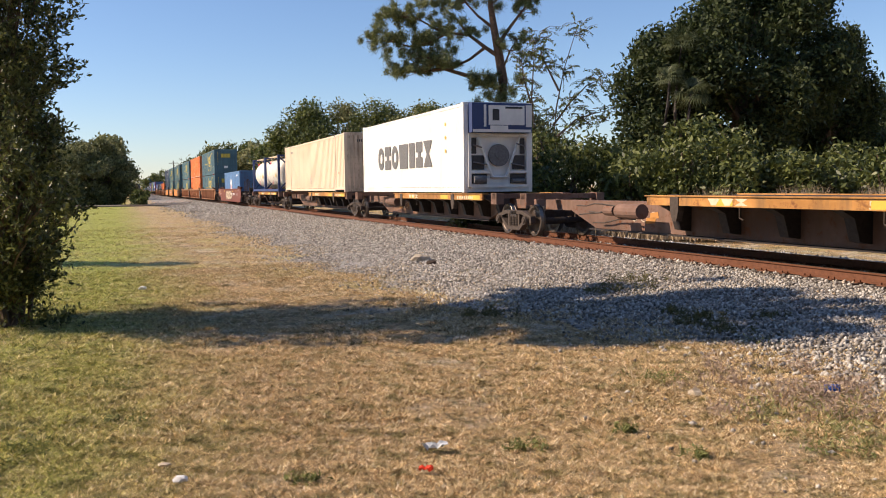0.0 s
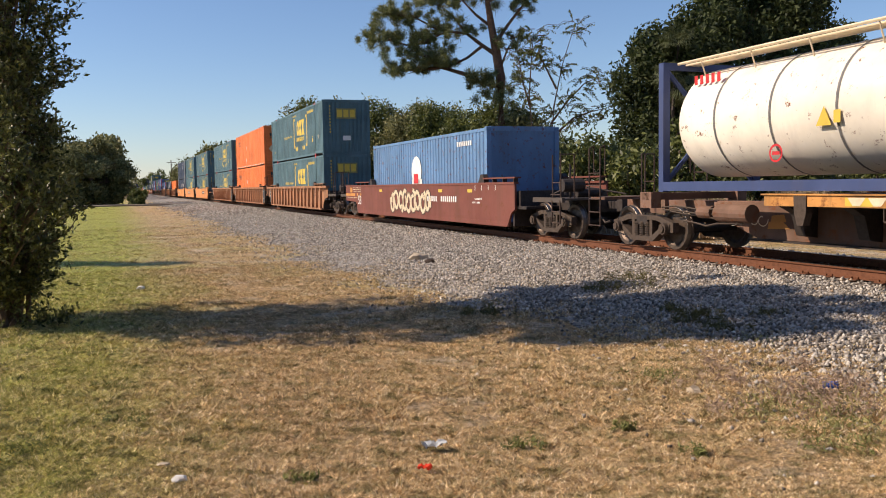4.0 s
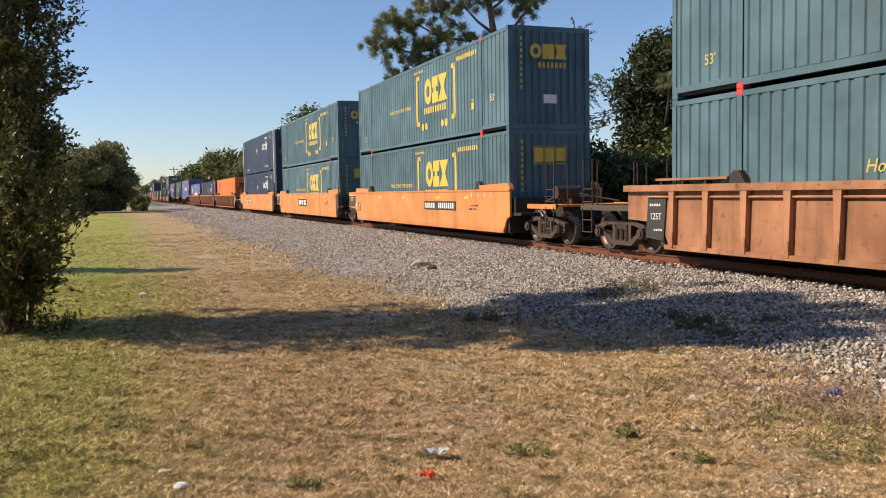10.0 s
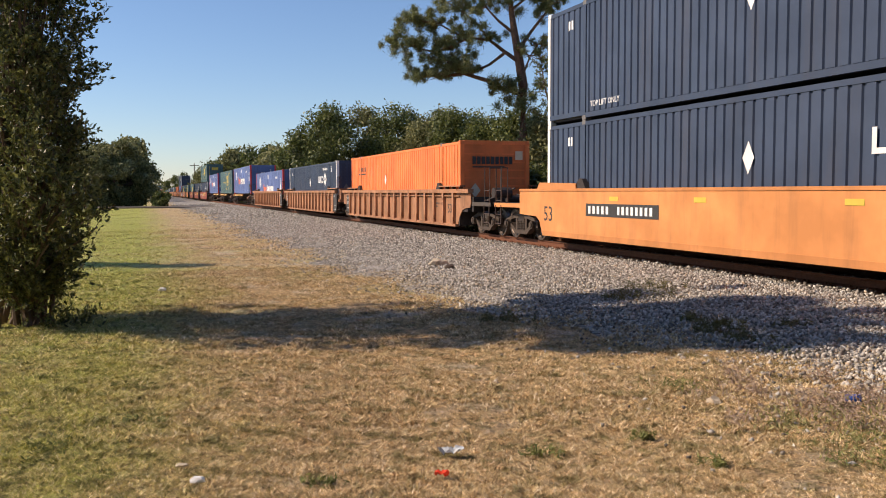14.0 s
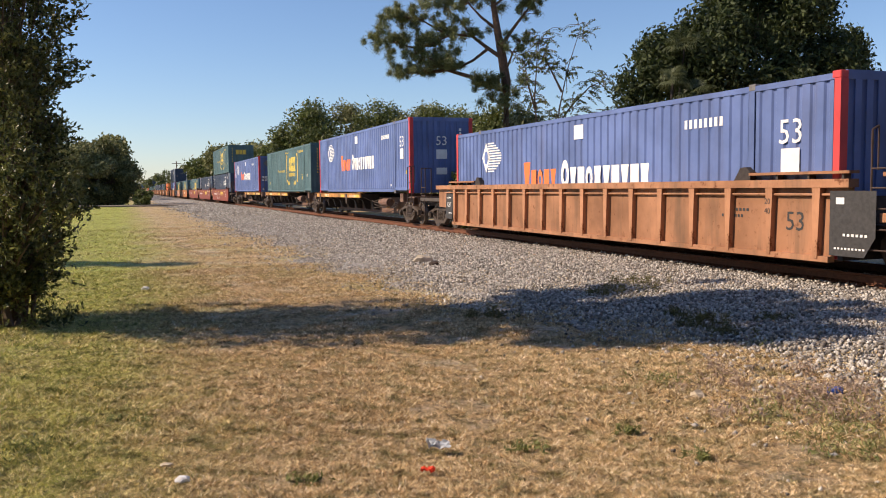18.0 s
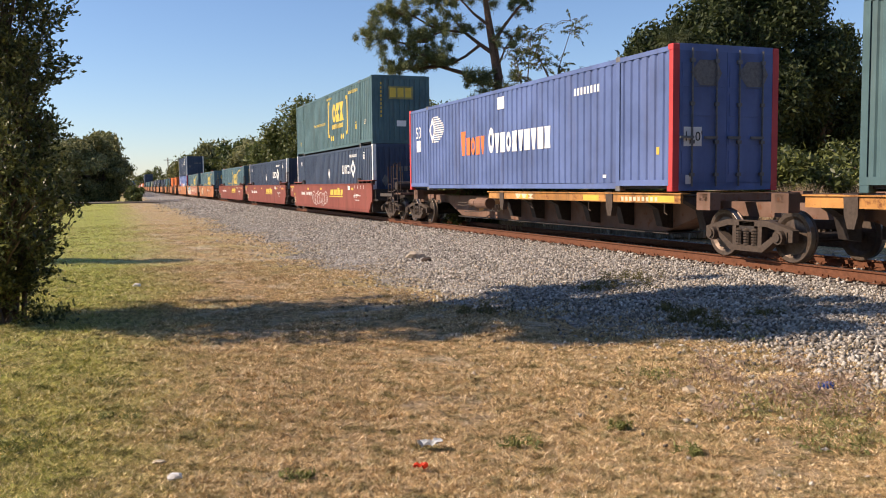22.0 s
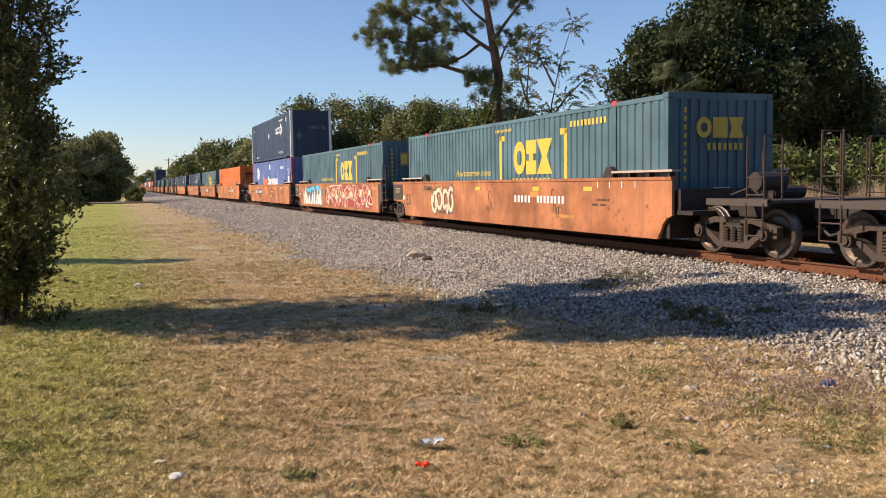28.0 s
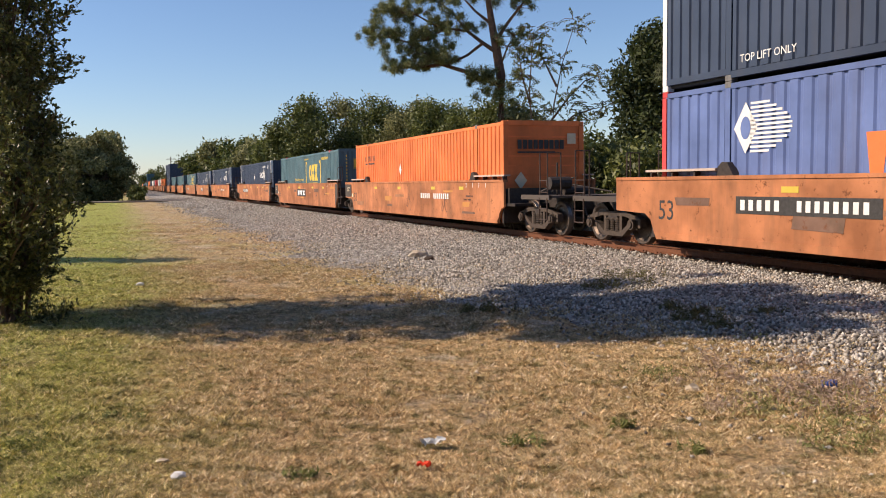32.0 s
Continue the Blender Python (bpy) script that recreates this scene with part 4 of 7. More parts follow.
def orange_box(s, z, where):
    c = box_container("shipping_container", s, z, "bright orange ribbed container, " + where, 16.15, 2.9, M_ORANGE, M_ORANGE, pitch=0.28, depth=0.028, near_end="boards", crest=0.74, flank=0.06)
    y = SIDE
    decal("wordmark", bars(0, 1.5, 2.12, 2.34, 9, 0.2, 8) + [rect(0, 1.4, 1.98, 2.04)], c, 14.6, y, 0, M_LTBLACK, label="small black block lettering")
    for w in (0.62, 1.7):
        decal("diamond", [[(0.15, w), (0, w + 0.22), (-0.15, w), (0, w - 0.22)]], c, 9.6, y, 0, M_LTWHITE)
    decal("tape", [rect(i * 0.9, i * 0.9 + 0.45, 0.10, 0.15) for i in range(17)], c, 15.7, y + 0.014, 0, M_LTWHITE, label="white reflective tape dashes")
    decal("end_wordmark", [rect(i * 0.17, i * 0.17 + 0.13, 2.1, 2.36) for i in range(9)] + [rect(0, 1.2, 1.98, 2.03)], c, 0.006, 0.85, 0, M_LTBLACK, "end", label="black block lettering")
    decal("end_plate", [rect(0, 0.28, 2.25, 2.55)], c, 0.006, -0.75, 0, M_LTCREAM, "end")
    decal("hazard_diamond", [[(0.2, 1.2), (0, 1.45), (-0.2, 1.2), (0, 0.95)]], c, 0.006, 0.75, 0, M_LTCREAM, "end")
    return c


# ---------------------------------------------------------------- well cars
def well_car(s, style, mtl, near="joint", far="joint", gap_n=3.6, gap_f=3.6, label="", L=16.15, marks="plain", extra=None):
    """A deep-well car unit. x is 0 at the near end of the well and L at its far end; joint: it shares a truck with the next unit."""
    root = start_thing("well_car", s, 0.0, label, "well car", "well cars of the train")
    top, bot, h = 1.46, 0.22, 1.47
    RN, RF = (1.26 if style == "ribbed" and near == "end" else 0.38), (2.05 if marks == "maroon" else 1.42)
    key = (style, mtl.name, RN, RF)
    mirror = Matrix.Diagonal((1, -1, 1, 1))

    def side(y0, y1):
        bm = bmesh.new()
        poly = [(0.06, bot), (L - 0.06, bot), (L + 0.04, 0.40), (L + 0.14, 0.60), (L + 0.34, 0.72), (L + RF, 0.76), (L + RF, top), (-RN, top)]
        if RN > 1:                           # arched over the truck
            poly += [(-RN, 1.0), (-RN + 0.1, 0.86), (-0.75, 0.84), (-0.45, 0.76), (-0.22, 0.58), (-0.06, 0.32)]
        else:
            poly += [(-RN, 0.70), (-0.20, 0.64), (-0.08, 0.52), (0.0, 0.36)]
        prism(bm, poly, y0, y1)
        return bm

    if style == "ribbed":
        place("side_wall", cached(("wall_n",) + key, lambda: mesh_of("side_wall", side(h - 0.10, h - 0.07), mtl)), root)
        place("side_wall", cached(("wall_f",) + key, lambda: mesh_of("side_wall", side(-h + 0.07, -h + 0.10), mtl)), root)

        def sill():
            bm = bmesh.new()
            box(bm, -RN - 0.02, L + RF + 0.02, h - 0.16, h + 0.04, top - 0.11, top + 0.02)
            box(bm, 0.0, L, h - 0.12, h + 0.015, bot - 0.02, bot + 0.07)
            return bm

        def rib():
            bm = bmesh.new()
            prism(bm, [(-0.085, top - 0.11), (0.085, top - 0.11), (0.04, bot + 0.03), (-0.04, bot + 0.03)], h - 0.07, h + 0.03)
            return bm

        def pipe():
            bm = bmesh.new()
            rod(bm, (-0.3, h - 0.02, top - 0.22), (L + 0.6, h - 0.02, top - 0.22), 0.022, 6)
            return bm

        for m in (pose(0, 0, 0), mirror):
            place("side_sill", cached(("sill",) + key, lambda: mesh_of("side_sill", sill(), mtl)), root, m)
            place("pipe", cached(("pipe",) + key, lambda: mesh_of("pipe", pipe(), mtl)), root, m)
            for i in range(16):
                place("rib", cached(("rib",) + key, lambda: mesh_of("rib", rib(), mtl)), root, m @ pose(0.25 + i * (L - 0.5) / 15, 0, 0))
    else:
        place("side_wall", cached(("wall_n",) + key, lambda: mesh_of("side_wall", side(h - 0.06, h), mtl)), root)
        place("side_wall", cached(("wall_f",) + key, lambda: mesh_of("side_wall", side(-h, -h + 0.06), mtl)), root)

        def lip():
            bm = bmesh.new()
            prism(bm, [(0.1, bot), (L - 0.1, bot), (L, bot + 0.13), (0, bot + 0.13)], h, h + 0.014)
            box(bm, -RN + 0.01, L + RF - 0.01, h - 0.13, h + 0.018, top - 0.06, top + 0.004)
            return bm

        for m in (pose(0, 0, 0), mirror):
            place("side_sill", cached(("lip",) + key, lambda: mesh_of("side_sill", lip(), mtl)), root, m)

    # raised guide boards at both ends of the well
    def board():
        bm = bmesh.new()
        if marks == "orange":
            prism(bm, [(-0.35, top), (1.85, top), (1.85, top + 0.13), (-0.2, top + 0.17)], h - 0.16, h - 0.03)
        else:
            box(bm, -0.35, 1.85, h - 0.22, h - 0.02, top + 0.10, top + 0.145)
        return bm

    def stand():
        bm = bmesh.new()
        box(bm, -0.025, 0.025, h - 0.18, h - 0.05, top, top + 0.10)
        return bm

    def wedge():
        bm = bmesh.new()
        prism(bm, [(1.86, top), (2.3, top), (2.22, top + 0.10), (2.12, top + 0.24), (1.98, top + 0.25), (1.86, top + 0.16)], h - 0.22, h - 0.06)
        return bm

    for m in (pose(0, 0, 0), pose(L, 0, 0) @ Matrix.Diagonal((-1, 1, 1, 1)), mirror):
        g = place("container_guide", cached(("guide", marks) + key, lambda: mesh_of("container_guide", board(), M_GUIDELIT if marks == "rust" else mtl)), root, m)
        place("wedge", cached("guide_wedge", lambda: mesh_of("wedge", wedge(), M_STEEL)), g, label="dark steel wedge")
        if marks != "orange":
            for x in (-0.2, 0.5, 1.2):
                place("stand", cached("guide_stand", lambda: mesh_of("stand", stand(), M_STEEL)), g, pose(x, 0, 0))

    def floor():
        bm = bmesh.new()
        for i in range(9):
            x = 0.2 + i * (L - 0.6) / 8
            box(bm, x, x + 0.3, -h + 0.1, h - 0.1, bot, bot + 0.1)
        for x0, x1 in ((-0.9, -0.15), (L + 0.15, L + 0.9)):
            box(bm, x0, x1, -h + 0.1, h - 0.1, 0.72, 0.80)
        for x in (-0.2, L + 0.1):
            box(bm, x, x + 0.1, -h + 0.08, h - 0.08, bot + 0.02, 1.2)
        return bm

    place("well_floor", cached(("floor", mtl.name), lambda: mesh_of("well_floor", floor(), M_STEEL)), root)

    def post():
        bm = bmesh.new()
        box(bm, -0.06, 0.06, -h + 0.12, h - 0.12, 0.74, 1.22)
        return bm

    for x in (-RN - 0.06, L + RF - 0.08):
        place("end_frame", cached("end_frame", lambda: mesh_of("end_frame", post(), M_STEEL)), root, pose(x, 0, 0))

    def sill_box():
        bm = bmesh.new()
        box(bm, 0, 1, -0.32, 0.32, 0.68, 1.02)
        return bm

    def deck():
        bm = bmesh.new()
        box(bm, 0, 1, -1.36, 1.36, 0.98, 1.03)
        box(bm, 0, 1, 1.30, 1.38, 0.93, 1.05)
        box(bm, 0, 1, -1.38, -1.30, 0.93, 1.05)
        return bm

    def rails_end():
        """Grab irons and steps at one end corner."""
        bm = bmesh.new()
        y = 1.36
        for x in (0.0, 0.42):
            rod(bm, (x, y, 0.98), (x, y, 2.12), 0.018, 6)
            rod(bm, (x, y + 0.02, 0.98), (x, y + 0.02, 0.42), 0.018, 6)
        for z in (1.12, 1.42):
            rod(bm, (0.0, y, z), (0.42, y, z), 0.014, 6)
        rod(bm, (0, y, 2.12), (0, y * 0.72, 2.12), 0.018, 6)
        rod(bm, (0, y * 0.72, 2.12), (0, y * 0.72, 1.0), 0.018, 6)
        for z in (0.42, 0.7):
            rod(bm, (0.0, y + 0.02, z), (0.42, y + 0.02, z), 0.016, 6)
        return bm

    def coupler():
        bm = bmesh.new()
        box(bm, 0, 0.75, -0.1, 0.1, 0.76, 0.94)
        box(bm, -0.2, 0.05, -0.17, 0.17, 0.70, 1.0)
        return bm

    def hose():
        bm = bmesh.new()
        pts = [(0.0, 0.35, 0.75), (-0.15, 0.36, 0.55), (-0.35, 0.36, 0.42), (-0.55, 0.34, 0.47)]
        for a, b in zip(pts, pts[1:]):
            rod(bm, a, b, 0.028, 6)
        return bm

    def brake_gear():
        bm = bmesh.new()
        rod(bm, (0.1, 0.35, 1.35), (0.1, 0.95, 1.35), 0.17, 12)
        rod(bm, (0.3, -0.3, 1.15), (0.3, 0.4, 1.15), 0.12, 10)
        for a, b in (((0, 0.9, 1.1), (0.9, 0.4, 1.25)), ((0.1, 0.2, 1.5), (0.8, 0.9, 1.1)), ((0.0, -0.9, 1.1), (0.9, -0.2, 1.3)), ((0.3, 0.6, 1.03), (0.3, 0.6, 1.9))):
            rod(bm, a, b, 0.025, 6)
        return bm

    for end, kind, gap in ((0, near, gap_n), (1, far, gap_f)):
        m = pose(0, 0, 0) if end == 0 else pose(L, 0, 0, 0, 0, 180)
        ext = (2.9 if end == 0 else 3.5)
        long = ext if kind == "end" else gap / 2 - 0.05
        place("centre_sill", cached("sillbox", lambda: mesh_of("centre_sill", sill_box(), M_STEEL)), root, m @ Matrix.Translation((-long, 0, 0)) @ Matrix.Diagonal((long - 0.1, 1, 1, 1)))
        if kind == "end":
            place("end_deck", cached(("deck", mtl.name), lambda: mesh_of("end_deck", deck(), mtl if marks == "orange" else M_ENDGREY)), root, m @ Matrix.Translation((-ext, 0, 0)) @ Matrix.Diagonal((ext - 1.3, 1, 1, 1)))
            for mm in (pose(0, 0, 0), mirror):
                place("handrail", cached("handrail", lambda: mesh_of("handrail", rails_end(), M_LADDER)), root, m @ pose(-ext + 0.1, 0, 0) @ mm, "dark steel grab irons and step")
            place("coupler", cached("coupler", lambda: mesh_of("coupler", coupler(), M_STEEL)), root, m @ pose(-ext - 0.6, 0, 0))
            place("brake_hose", cached("hose", lambda: mesh_of("brake_hose", hose(), M_STEEL)), root, m @ pose(-ext, 0, 0))
            place("brake_gear", cached("brake_gear", lambda: mesh_of("brake_gear", brake_gear(), M_STEEL)), root, m @ pose(-2.2, 0, 0))
            truck(root, -1.65 if end == 0 else L + (2.05 if marks == "maroon" else 2.25), s)
        else:
            if end == 0:
                if style == "ribbed":
                    for mm in (pose(-1.12, 0, 0), mirror @ pose(-1.12, 0, 0)):
                        place("end_post", cached(("end_post", mtl.name), lambda: mesh_of("end_post", end_post(), mtl)), root, mm, "boxed corner post of the car's end")
                back = -0.98 if style == "ribbed" else -0.64
                for mm in (pose(back, 0, 0), mirror @ pose(back, 0, 0)):
                    place("ladder", cached("ladder", lambda: mesh_of("ladder", grab_small(), M_LADDER)), root, mm, "thin dark steel ladder")
                truck(root, -gap / 2 + 0.3, s)

    y = h + 0.016
    if marks:
        yy = h + 0.004 if style == "ribbed" else h + 0.003
        yr = h - 0.066 if style == "ribbed" else yy
        dark = M_LTBLACK if style == "ribbed" or marks in ("orange", "rust") else M_LTWHITE
        if marks != "red":
            text("size_mark", "53", root, 0.32 if style == "ribbed" else 0.40, 0.78 if style == "ribbed" else 15.75, yr, 0.66 if style == "ribbed" else 0.62, dark)
        decal("small_marks", bars(0, 0.75, 0.95, 1.0, 8, 0.3, 2) + bars(0, 0.6, 0.84, 0.89, 7, 0.3, 5), root, 2.6, yr, 0, dark)
        if style == "ribbed":
            text("length_mark", "20", root, 0.1, 1.32, h + 0.033, 1.08, dark)
            text("length_mark", "40", root, 0.1, 1.32, h + 0.033, 0.92, dark)
            if near == "joint":
                decal("data_panel", [[(0, 0.32), (0.66, 0.32), (0.86, 0.62), (0.86, 1.30), (0, 1.30)]], root, -0.05, h + 0.02, 0, M_DARK, thick=0.02, label="dark grey stencilled end panel")
                decal("stencil_lines", bars(0.1, 0.75, 0.62, 0.66, 8, 0.3, 2) + bars(0.1, 0.7, 0.42, 0.45, 9, 0.3, 3) + [rect(0.12, 0.28, 1.1, 1.2)], root, -0.05, h + 0.024, 0, M_LTWHITE, thick=0.02)
            if far == "joint" or near == "joint":
                decal("data_panel", [[(0, 0.40), (0.62, 0.36), (0.72, 1.26), (0.1, 1.30)]], root, L + 0.72, h - 0.06, 0, M_DARK, thick=0.02, label="dark grey stencilled end panel")
                text("capacity_mark", "125T", root, 0.14, L + 0.36, h - 0.036, 0.78, M_LTWHITE)
                decal("stencil_lines", bars(0.15, 0.6, 0.55, 0.59, 6, 0.3, 2) + bars(0.15, 0.55, 1.05, 1.1, 5, 0.3, 3), root, L + 0.72, h - 0.058, 0, M_LTWHITE, thick=0.022)
        else:
            kind_u = 14.3 if marks == "red" else 6.8 if near == "end" else (13.7 if far == "end" else 9.85)
            if marks != "red" and near == "joint" and far == "joint" and not extra:
                decal("logo_panel", [rect(0, 2.5, 0.70, 1.12)], root, kind_u, yy, 0, M_LTBLACK, label="black panel with white logo shapes")
                decal("logo_shape", block_shape(0.2, 0.8, 0.78, 1.04, 3) + block_shape(0.95, 1.5, 0.78, 1.04, 3) + block_shape(1.65, 2.3, 0.78, 1.04, 2), root, kind_u, yy + 0.003, 0, M_LTWHITE)
            else:
                if marks in ("orange", "rust") and near == "joint" or marks == "orange":
                    decal("number_panel", [rect(0, 3.1, 0.80, 1.10)], root, kind_u, yy, 0, M_DARK)
                if not extra or near == "end":
                    decal("number_bars", bars(0.12, 1.15, 0.86, 1.04, 5, 0.45, 6) + bars(1.45, 2.95, 0.86, 1.04, 8, 0.45, 7), root, kind_u, yy + 0.003, 0, M_LTWHITE)
            for u in (3.0, 5.6, 9.4, 12.6):
                decal("reflector", [rect(0, 0.38, 1.17, 1.27)], root, u, yy, 0, M_LTYELLOW, label="yellow reflective patch")
            decal("lift_marks", [rect(0.5 * i, 0.5 * i + 0.03, 1.24, 1.38) for i in range(4)], root, 2.4, yy, 0, M_LTWHITE)
            if marks in ("orange", "rust", "red"):
                tone = mtl if marks == "red" else M_ENDGREY
                if far == "joint":
                    decal("end_section", [[(0.02, 0.80), (0.02, top - 0.09), (1.12, top - 0.09), (1.12, 0.86), (0.95, 0.80)]], root, L + 1.40, yy, 0, tone, thick=0.012, label="dark painted end plate")
                    text("capacity_mark", "125T", root, 0.18, L + 0.84, yy + 0.014, 1.06, M_LTCREAM)
                    if marks != "rust":
                        decal("end_reflector", [rect(0.02, 1.12, 1.29, 1.36)], root, L + 1.40, yy + 0.013, 0, M_LTYELLOW)
                    decal("end_reflector", [rect(0, 0.22, 0.80, 0.95)], root, L + 0.22, yy, 0, M_LTYELLOW if marks == "red" else M_LTCREAM)
                if near == "joint":
                    decal("end_section", [[(0, 0.36), (0.14, 0.36), (0.22, 0.52), (0.34, 0.64), (0.51, 0.71), (0.51, top - 0.07), (0, top - 0.07)]], root, 0.14, yy, 0, tone, thick=0.006)
                    decal("end_reflector", [rect(0, 0.85, 1.16, 1.27)], root, 1.15, yy, 0, M_PATCH, label="faded orange reflective patch")
            if marks == "maroon":
                for u0, u1 in ((0.05, 0.75), (0.8, 1.7), (2.0, 2.2), (2.5, 2.75)):
                    decal("end_reflector", [rect(u0, u1, 0.98, 1.10)], root, L + RF, yy, 0, M_PATCH, label="faded orange reflective patch")
                decal("end_reflector", [rect(0.8, 1.2, 1.14, 1.36)], root, L + RF, yy, 0, M_PATCH)
                for k in range(3):
                    decal("stencil_lines", bars(1.3, 2.7, 1.33 - 0.08 * k, 1.36 - 0.08 * k, 26, 0.4, k), root, L + RF, yy, 0, M_LTCREAM)
                decal("stencil_lines", bars(0.1, 2.9, 0.89, 0.915, 50, 0.4, 5), root, L + RF, yy, 0, M_LTCREAM)
            if marks == "rust":
                r = random.Random(int(s))
                for k in range(7):
                    u, w = r.uniform(1.5, 15.5), r.uniform(0.3, 1.3)
                    z0 = r.uniform(0.35, 1.15)
                    z1 = z0 + r.uniform(0.06, 0.22)
                    decal("paint_patch", [[(0, z0), (w, z0 + r.uniform(-0.02, 0.02)), (w + r.uniform(-0.1, 0.1), z1), (r.uniform(-0.1, 0.1), z1)]], root, u, yy, 0, (M_PATCH, M_BROWNCAR, M_SPINE)[k % 3], thick=0.001)
                for u in (r.uniform(3.2, 5.2), r.uniform(6.5, 9.0)):
                    decal("paint_smear", [q for k in range(4) for q in swirl(r, 0.15 + 0.12 * k, r.uniform(0.55, 1.1), r.uniform(0.06, 0.2), r.uniform(0.15, 0.32), 0.018, 0.6, 9)], root, u, yy + 0.001, 0, M_DARK, label="dark scribbled paint smear")
            if marks == "red":
                text("size_mark", "53", root, 0.34, L - 0.05, yy + 0.001, 0.42, M_LTCREAM)
                decal("placard", [rect(0, 0.35, 1.18, 1.36)], root, 3.6, yy, 0, M_LTWHITE)
            if marks == "red":
                decal("wordmark", [[(0.05, 0.82), (0.45, 0.82), (0.52, 1.06), (0.12, 1.06)], [(0.53, 0.82), (0.93, 0.82), (1.0, 1.06), (0.6, 1.06)], [(1.01, 0.82), (1.36, 0.82), (1.43, 1.06), (1.08, 1.06)], [(1.44, 0.82), (1.7, 0.82), (1.77, 1.06), (1.51, 1.06)], rect(-0.1, 1.75, 0.74, 0.78)], root, 7.2, yy, 0, M_LTYELLOW, label="yellow slanted lettering blocks").scale = (1.5, 1.12, 1.0)
                decal("data_lines", bars(0, 1.2, 0.9, 0.96, 10, 0.3, 9) + bars(0, 1.0, 0.7, 0.74, 8, 0.3, 2), root, 2.6, yy, 0, M_LTWHITE)
    if extra:
        extra(root, h + 0.004)
    return root


def end_post():
    """A hollow boxed post with a slot, and its cap, at the corner of a ribbed car."""
    bm = bmesh.new()
    box(bm, -0.16, 0.16, 1.02, 1.36, 0.84, 1.50)
    box(bm, -0.20, 0.22, 0.96, 1.40, 1.50, 1.58)
    box(bm, -0.13, 0.24, 1.30, 1.42, 0.84, 0.98)
    bmesh.ops.bevel(bm, geom=bm.edges[:], offset=0.012, segments=1, affect="EDGES")
    return bm


def grab_small():
    """A narrow ladder that stands above the car's end, with its top bent inwards."""
    bm = bmesh.new()
    y = 1.45
    for x in (-0.26, 0.22):
        rod(bm, (x, y, 0.42), (x, y, 2.18), 0.016, 6)
        rod(bm, (x, y, 2.18), (x, y - 0.12, 2.24), 0.016, 6)
        rod(bm, (x, y - 0.12, 2.24), (x, y - 0.12, 1.6), 0.014, 6)
    for z in (0.44, 0.74, 1.04, 1.34, 1.62):
        rod(bm, (-0.26, y, z), (0.22, y, z), 0.014, 6)
    return bm


